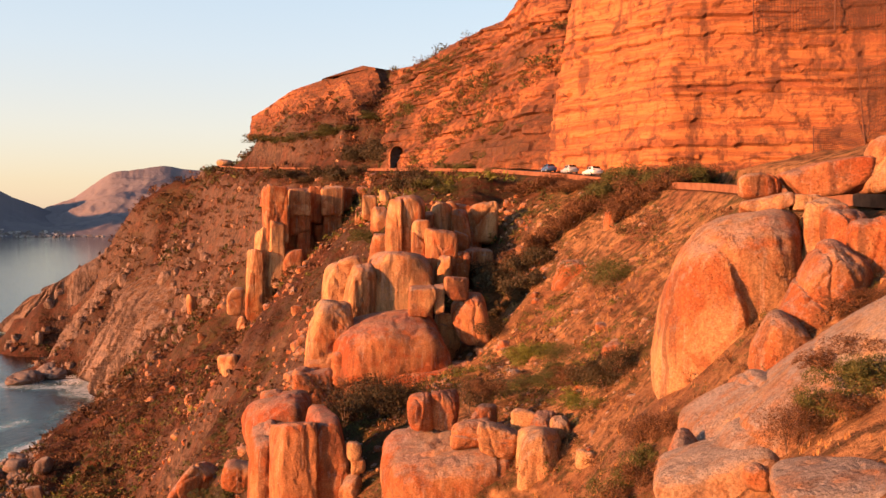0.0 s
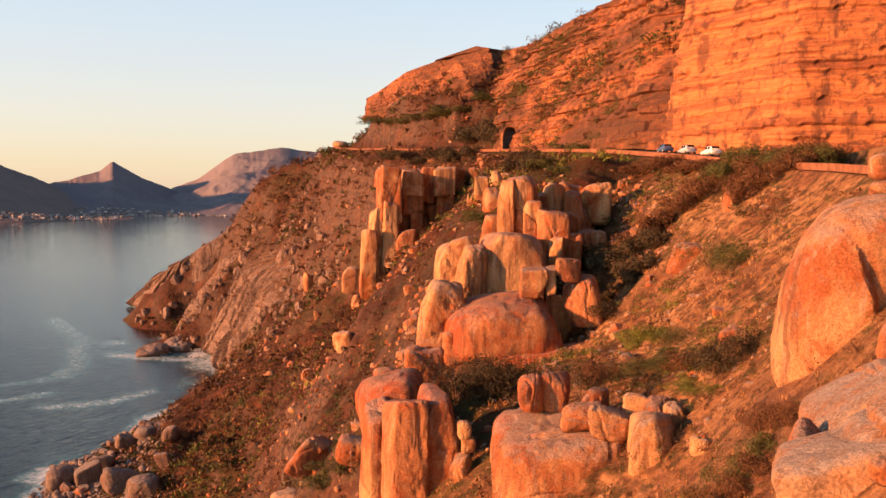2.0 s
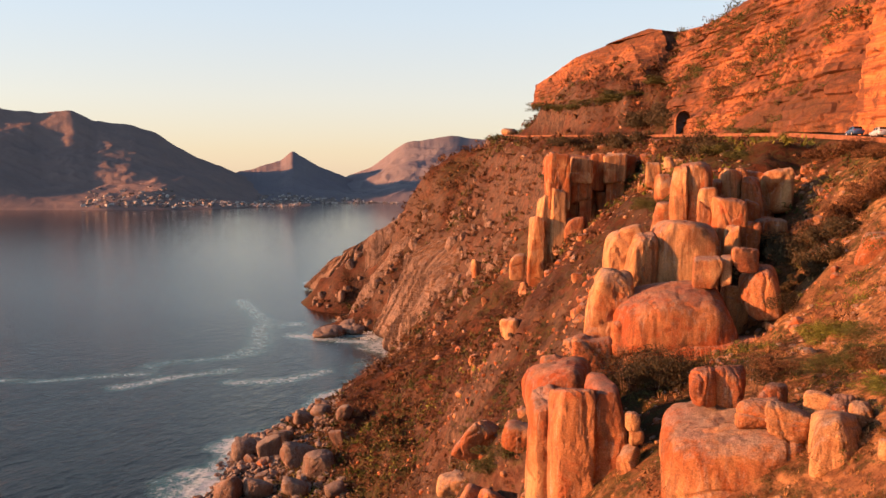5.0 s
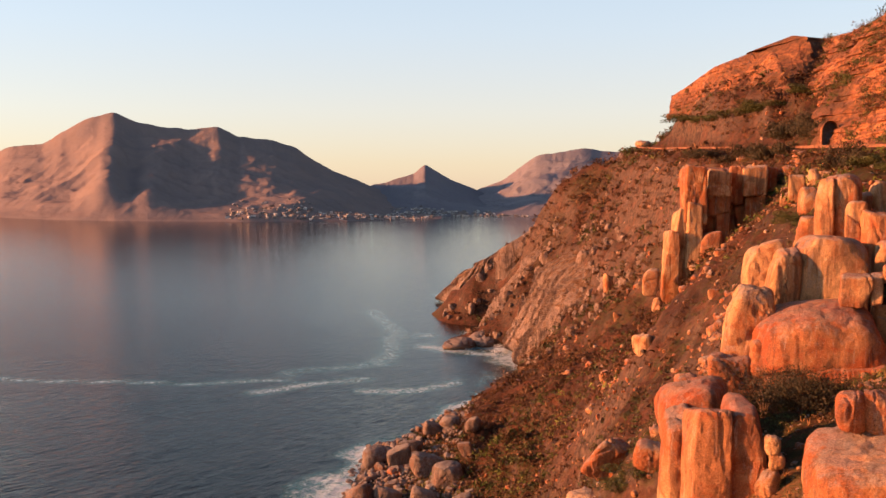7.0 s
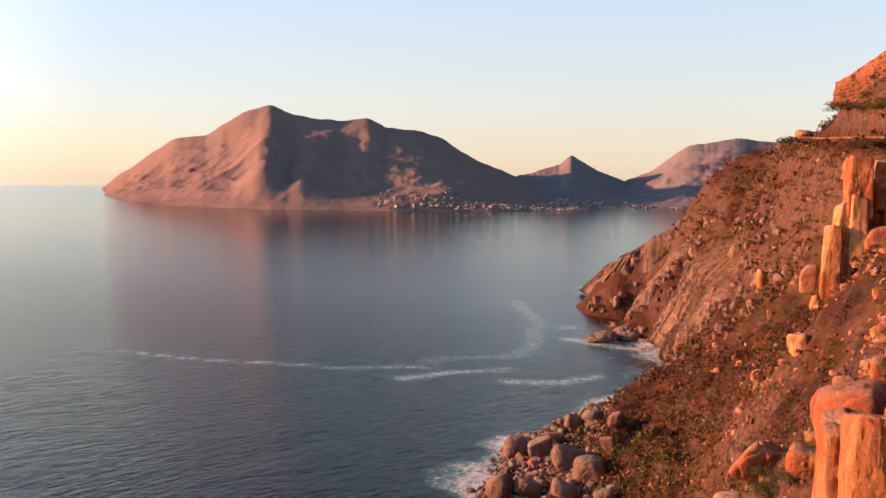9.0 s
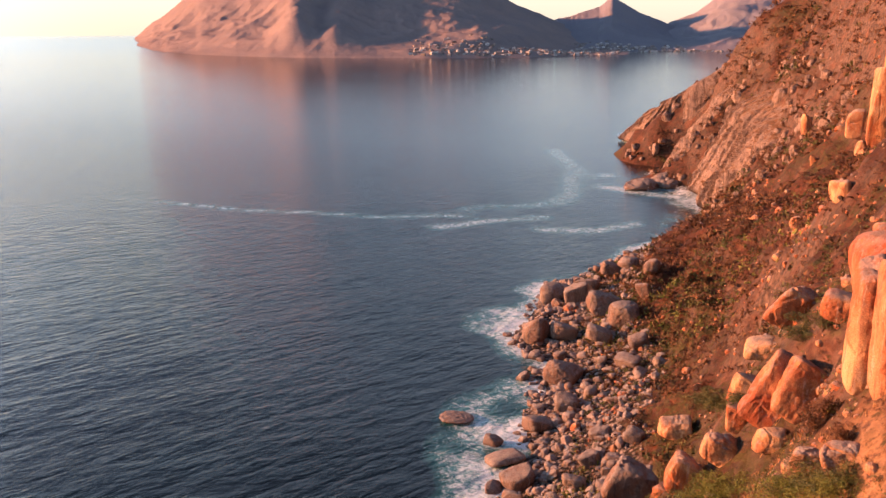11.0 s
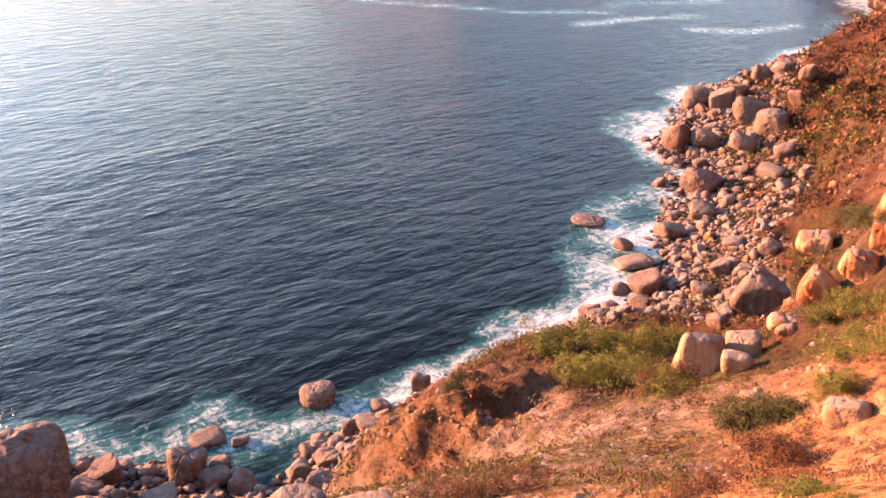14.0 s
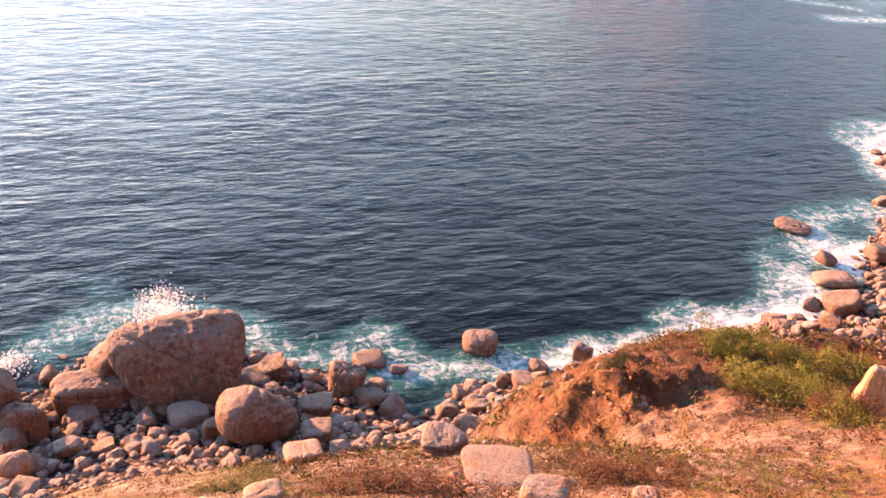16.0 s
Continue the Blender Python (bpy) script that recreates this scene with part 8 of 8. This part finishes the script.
def car(x, y, z, yaw, colour, label, length=4.2, roof=1.46):
    paint = plain("paint", colour, 0.25, 0.6, 0.04)
    thing = new("car")
    v, f = car_shell(length, 1.72, 0.2, roof)
    mesh_object("body", v, f, paint, thing)
    for name, pts in (("windscreen", [(-0.205, -0.62, 0.96), (-0.205, 0.62, 0.96), (-0.085, 0.55, roof - 0.09), (-0.085, -0.55, roof - 0.09)]),
                      ("rear_window", [(0.415, -0.60, 1.08), (0.415, 0.60, 1.08), (0.325, 0.55, roof - 0.06), (0.325, -0.55, roof - 0.06)])):
        bm = bmesh.new()
        face = bm.faces.new([bm.verts.new((a * length, b, c + 0.03)) for a, b, c in pts])
        bmesh.ops.solidify(bm, geom=[face], thickness=0.05)
        joined(bm, name, GLASS, thing)
    for side in (-1, 1):
        for a, b in ((-0.13, 0.07), (0.09, 0.30)):
            bm = bmesh.new()
            face = bm.faces.new([bm.verts.new(p) for p in ((a * length, side * 0.80, 0.99), (b * length, side * 0.80, 0.99), ((b - 0.02) * length, side * 0.72, roof - 0.10), ((a + 0.06) * length, side * 0.72, roof - 0.10))])
            bmesh.ops.solidify(bm, geom=[face], thickness=0.04)
            joined(bm, "side_window", GLASS, thing)
        for a, name, mat, zz in ((-0.488, "headlight", LAMP, 0.70), (0.487, "tail_light", TAIL, 0.86)):
            bm = bmesh.new()
            bmesh.ops.create_cube(bm, size=1, matrix=pose(a * length, side * 0.6, zz) @ Matrix.Diagonal((0.10, 0.34, 0.15, 1)))
            bmesh.ops.bevel(bm, geom=bm.edges[:], offset=0.03, segments=2, affect="EDGES")
            joined(bm, name, mat, thing)
        for a in (-0.31, 0.30):
            bm = bmesh.new()
            bmesh.ops.create_cone(bm, cap_ends=True, segments=20, radius1=0.31, radius2=0.31, depth=0.20, matrix=pose(a * length, side * 0.76, 0.31, 90))
            bmesh.ops.bevel(bm, geom=[e for e in bm.edges if len(e.link_faces) == 2 and e.calc_face_angle() > 1], offset=0.04, segments=2, affect="EDGES")
            tyre = joined(bm, "wheel", RUBBER, thing)
            bm = bmesh.new()
            bmesh.ops.create_cone(bm, cap_ends=True, segments=16, radius1=0.2, radius2=0.17, depth=0.03, matrix=pose(a * length, side * 0.87, 0.31, -90 * side))
            joined(bm, "rim", STEEL, tyre)
    thing.matrix_world = pose(x, y, z, 0, 0, yaw)
    return tagged(thing, label, "car", "cars parked along the road")


def park(s, off, turn, *args, **kw):
    """Put a car at a share s of the road's length, off metres to the sea side."""
    p, nrm = road_line(400)
    k = int(s * 399)
    t = np.array([nrm[k][1], -nrm[k][0]])
    car(p[k, 0] + nrm[k, 0] * off, p[k, 1] + nrm[k, 1] * off, p[k, 2] + 0.02, math.degrees(math.atan2(t[1], t[0])) + turn, *args, **kw)


park(CAR_S[0], 1.6, 180, (0.75, 0.75, 0.73), "white hatchback parked beside the road parapet")
park(CAR_S[1], 1.6, 180, (0.42, 0.45, 0.50), "silver hatchback parked below the orange cliff")
park(CAR_S[2], 1.6, 180, (0.05, 0.10, 0.22), "dark blue car parked below the orange cliff")
park(CAR_S[3], 0.6, 0, (0.78, 0.78, 0.76), "white car on the road beside granite blocks")


# ---- tunnel mouth, signs and posts ----
def tunnel(x, y, z, yaw, wide, high):
    thing = new("tunnel_portal")
    n = 14
    arch = [(-wide / 2, 0)] + [(-wide / 2 * math.cos(math.pi * k / n), high * 0.55 + high * 0.45 * math.sin(math.pi * k / n)) for k in range(n + 1)] + [(wide / 2, 0)]
    outer = [(a * 1.05, b * 1.03) for a, b in arch]
    bm = bmesh.new()
    a = [bm.verts.new((p, -0.6, q)) for p, q in arch]
    b = [bm.verts.new((p, -0.6, q)) for p, q in outer]
    c = [bm.verts.new((p, 4.0, q)) for p, q in arch]
    d = [bm.verts.new((p, 1.5, q)) for p, q in outer]
    for k in range(len(arch) - 1):
        bm.faces.new((a[k], a[k + 1], b[k + 1], b[k]))
        bm.faces.new((a[k + 1], a[k], c[k], c[k + 1]))
        bm.faces.new((b[k], b[k + 1], d[k + 1], d[k]))
    bmesh.ops.recalc_face_normals(bm, faces=bm.faces)
    joined(bm, "rock_lining", STRATA, thing)
    # a flat sheet closes the arch, coloured as the shade within
    bm = bmesh.new()
    bm.faces.new([bm.verts.new((p, 3.9, q)) for p, q in arch])
    joined(bm, "inner_wall", DARK, thing)
    thing.matrix_world = pose(x, y, z, 0, 0, yaw)
    tagged(thing, "dark arched opening cut through rock above the road", "tunnel", kind="structure")


tunnel(*TUNNEL, 10, 4.2, 6.6)


def post_sign(x, y, z, yaw, high, label, board=True, wide=1.6):
    thing = new("road_sign" if board else "marker_post")
    for dx in ((-wide / 3, wide / 3) if board else (0,)):
        bm = bmesh.new()
        bmesh.ops.create_cone(bm, cap_ends=True, segments=10, radius1=0.07, radius2=0.06, depth=high + 0.4, matrix=pose(dx, 0, high / 2 - 0.2))
        joined(bm, "post", STEEL if board else MASONRY, thing)
    if board:
        bm = bmesh.new()
        bmesh.ops.create_cube(bm, size=1, matrix=pose(0, -0.09, high - 0.3) @ Matrix.Diagonal((wide, 0.05, 0.7, 1)))
        bmesh.ops.bevel(bm, geom=bm.edges[:], offset=0.015, segments=2, affect="EDGES")
        joined(bm, "board", SIGN_WHITE, thing)
    thing.matrix_world = pose(x, y, z, 0, 0, yaw)
    tagged(thing, label, "sign" if board else "post", "signs beside the road")


for x, y, z, h, b, label in SIGNS:
    post_sign(x, y, z, -2, h, label, b)


# ---- rockfall nets on the cliff ----
def net(corners, nx, ny, label):
    """A sagging net of wires between four corners, with a post at either end."""
    a, b, c, d = (np.array(p, float) for p in corners)
    thing = new("rockfall_net")
    out = np.cross(b - a, d - a)
    out /= np.linalg.norm(out)
    if out @ a > 0:
        out = -out

    def at(u, v):
        p = (a * (1 - u) + b * u) * (1 - v) + (d * (1 - u) + c * u) * v
        return p + out * (0.4 - 0.5 * math.sin(math.pi * u) * math.sin(math.pi * v)) - np.array([0, 0, 0.5 * math.sin(math.pi * u) * v])

    v, f = [], []

    def strand(p0, p1, w, flatw):
        o = len(v)
        v.extend([p0 - flatw * w, p0 + flatw * w, p1 + flatw * w, p1 - flatw * w])
        f.append([o, o + 1, o + 2, o + 3])

    side = (b - a) / np.linalg.norm(b - a)
    up = np.array([0, 0, 1.0])
    for i in range(nx + 1):
        for j in range(8):
            strand(at(i / nx, j / 8), at(i / nx, (j + 1) / 8), 0.035, side)
    for j in range(ny + 1):
        for i in range(10):
            strand(at(i / 10, j / ny), at((i + 1) / 10, j / ny), 0.035, up)
    mesh_object("mesh_panel", np.array(v), f, NET, thing, soft=False)
    for p0, p1 in ((a, d), (b, c)):
        bm = bmesh.new()
        axis = Vector(p1 - p0)
        m = Matrix.Translation(Vector((p0 + p1) / 2 + out * 0.3)) @ axis.to_track_quat("Z", "Y").to_matrix().to_4x4()
        bmesh.ops.create_cone(bm, cap_ends=True, segments=8, radius1=0.10, radius2=0.10, depth=axis.length, matrix=m)
        joined(bm, "post", NET, thing)
    tagged(thing, label, "net", "rockfall nets")


for corners in NETS:
    net(corners, 26, 14, "dark sagging rockfall net pinned on the cliff")


# ---- the town across the bay ----
def town():
    rng = np.random.default_rng(8)
    v, f = [], []
    for az, x, y, z, lo, hi, count, depth in ((*HEADLAND, -39.5, -26.5, 330, 26), (*PEAK, -29.5, -19.5, 330, 24)):
        for _ in range(count):
            a = rng.uniform(lo, hi)
            i = int(np.argmin(np.abs(az - a)))
            j = int(2 + abs(rng.normal()) * depth * 0.35)
            if j >= depth or z[i, j] < 1:
                continue
            c = np.array([x[i, j] + rng.uniform(-8, 8), y[i, j] + rng.uniform(-8, 8), z[i, j] - 2])
            w, d, h = rng.uniform(6, 14), rng.uniform(6, 9), rng.uniform(3.5, 6)
            t = rng.uniform(0, 3.14)
            ex, ey = np.array([math.cos(t), math.sin(t), 0]) * w / 2, np.array([-math.sin(t), math.cos(t), 0]) * d / 2
            up, o = np.array([0, 0, h]), len(v)
            v += [c - ex - ey, c + ex - ey, c + ex + ey, c - ex + ey, c - ex - ey + up, c + ex - ey + up, c + ex + ey + up, c - ex + ey + up, c - ex + up * 1.35, c + ex + up * 1.35]
            f += [[o + k for k in q] for q in ((0, 1, 5, 4), (1, 2, 6, 5), (2, 3, 7, 6), (3, 0, 4, 7), (4, 5, 9, 8), (6, 7, 8, 9), (5, 6, 9), (7, 4, 8))]
    t = Tree("town_walls")
    t.finish(t.ramp(t.n("NewGeometry").outputs["Random Per Island"], (0.0, (0.12, 0.10, 0.095)), (0.6, (0.22, 0.19, 0.18)), (1.0, (0.5, 0.48, 0.46))), 0.8)
    tagged(mesh_object("town_houses", np.array(v), f, t.mat, soft=False), "pale houses of a small harbour town across the bay", "houses", kind="stuff")


town()


# ---- spray where the swell breaks ----
def spray(x, y, z, wide, high, count, seed):
    rng = np.random.default_rng(seed)
    tetra = np.array([(1, 1, 1), (-1, -1, 1), (-1, 1, -1), (1, -1, -1)], float)
    v, f = [], []
    for k in range(count):
        h = rng.uniform(0, 1) ** 1.7
        c = np.array([x + rng.normal() * wide * (0.5 - 0.3 * h), y + rng.normal() * wide * (0.5 - 0.3 * h), z + h * high])
        s = rng.uniform(0.04, 0.22) * (1.1 - 0.6 * h)
        q = np.array(Euler(rng.uniform(0, 6, 3).tolist()).to_matrix())
        o = len(v)
        v += list(tetra @ q.T * s + c)
        f += [[o, o + 1, o + 2], [o, o + 3, o + 1], [o, o + 2, o + 3], [o + 1, o + 3, o + 2]]
    tagged(mesh_object("sea_spray", np.array(v), f, FOAM, soft=False), "white burst of spray over a sea rock", "spray", kind="stuff")


FOAM = plain("foam_drops", (0.82, 0.84, 0.85), 0.6, 0.3, 0.05)
for n, row in enumerate(SPRAY):
    spray(*row, 60 + n)
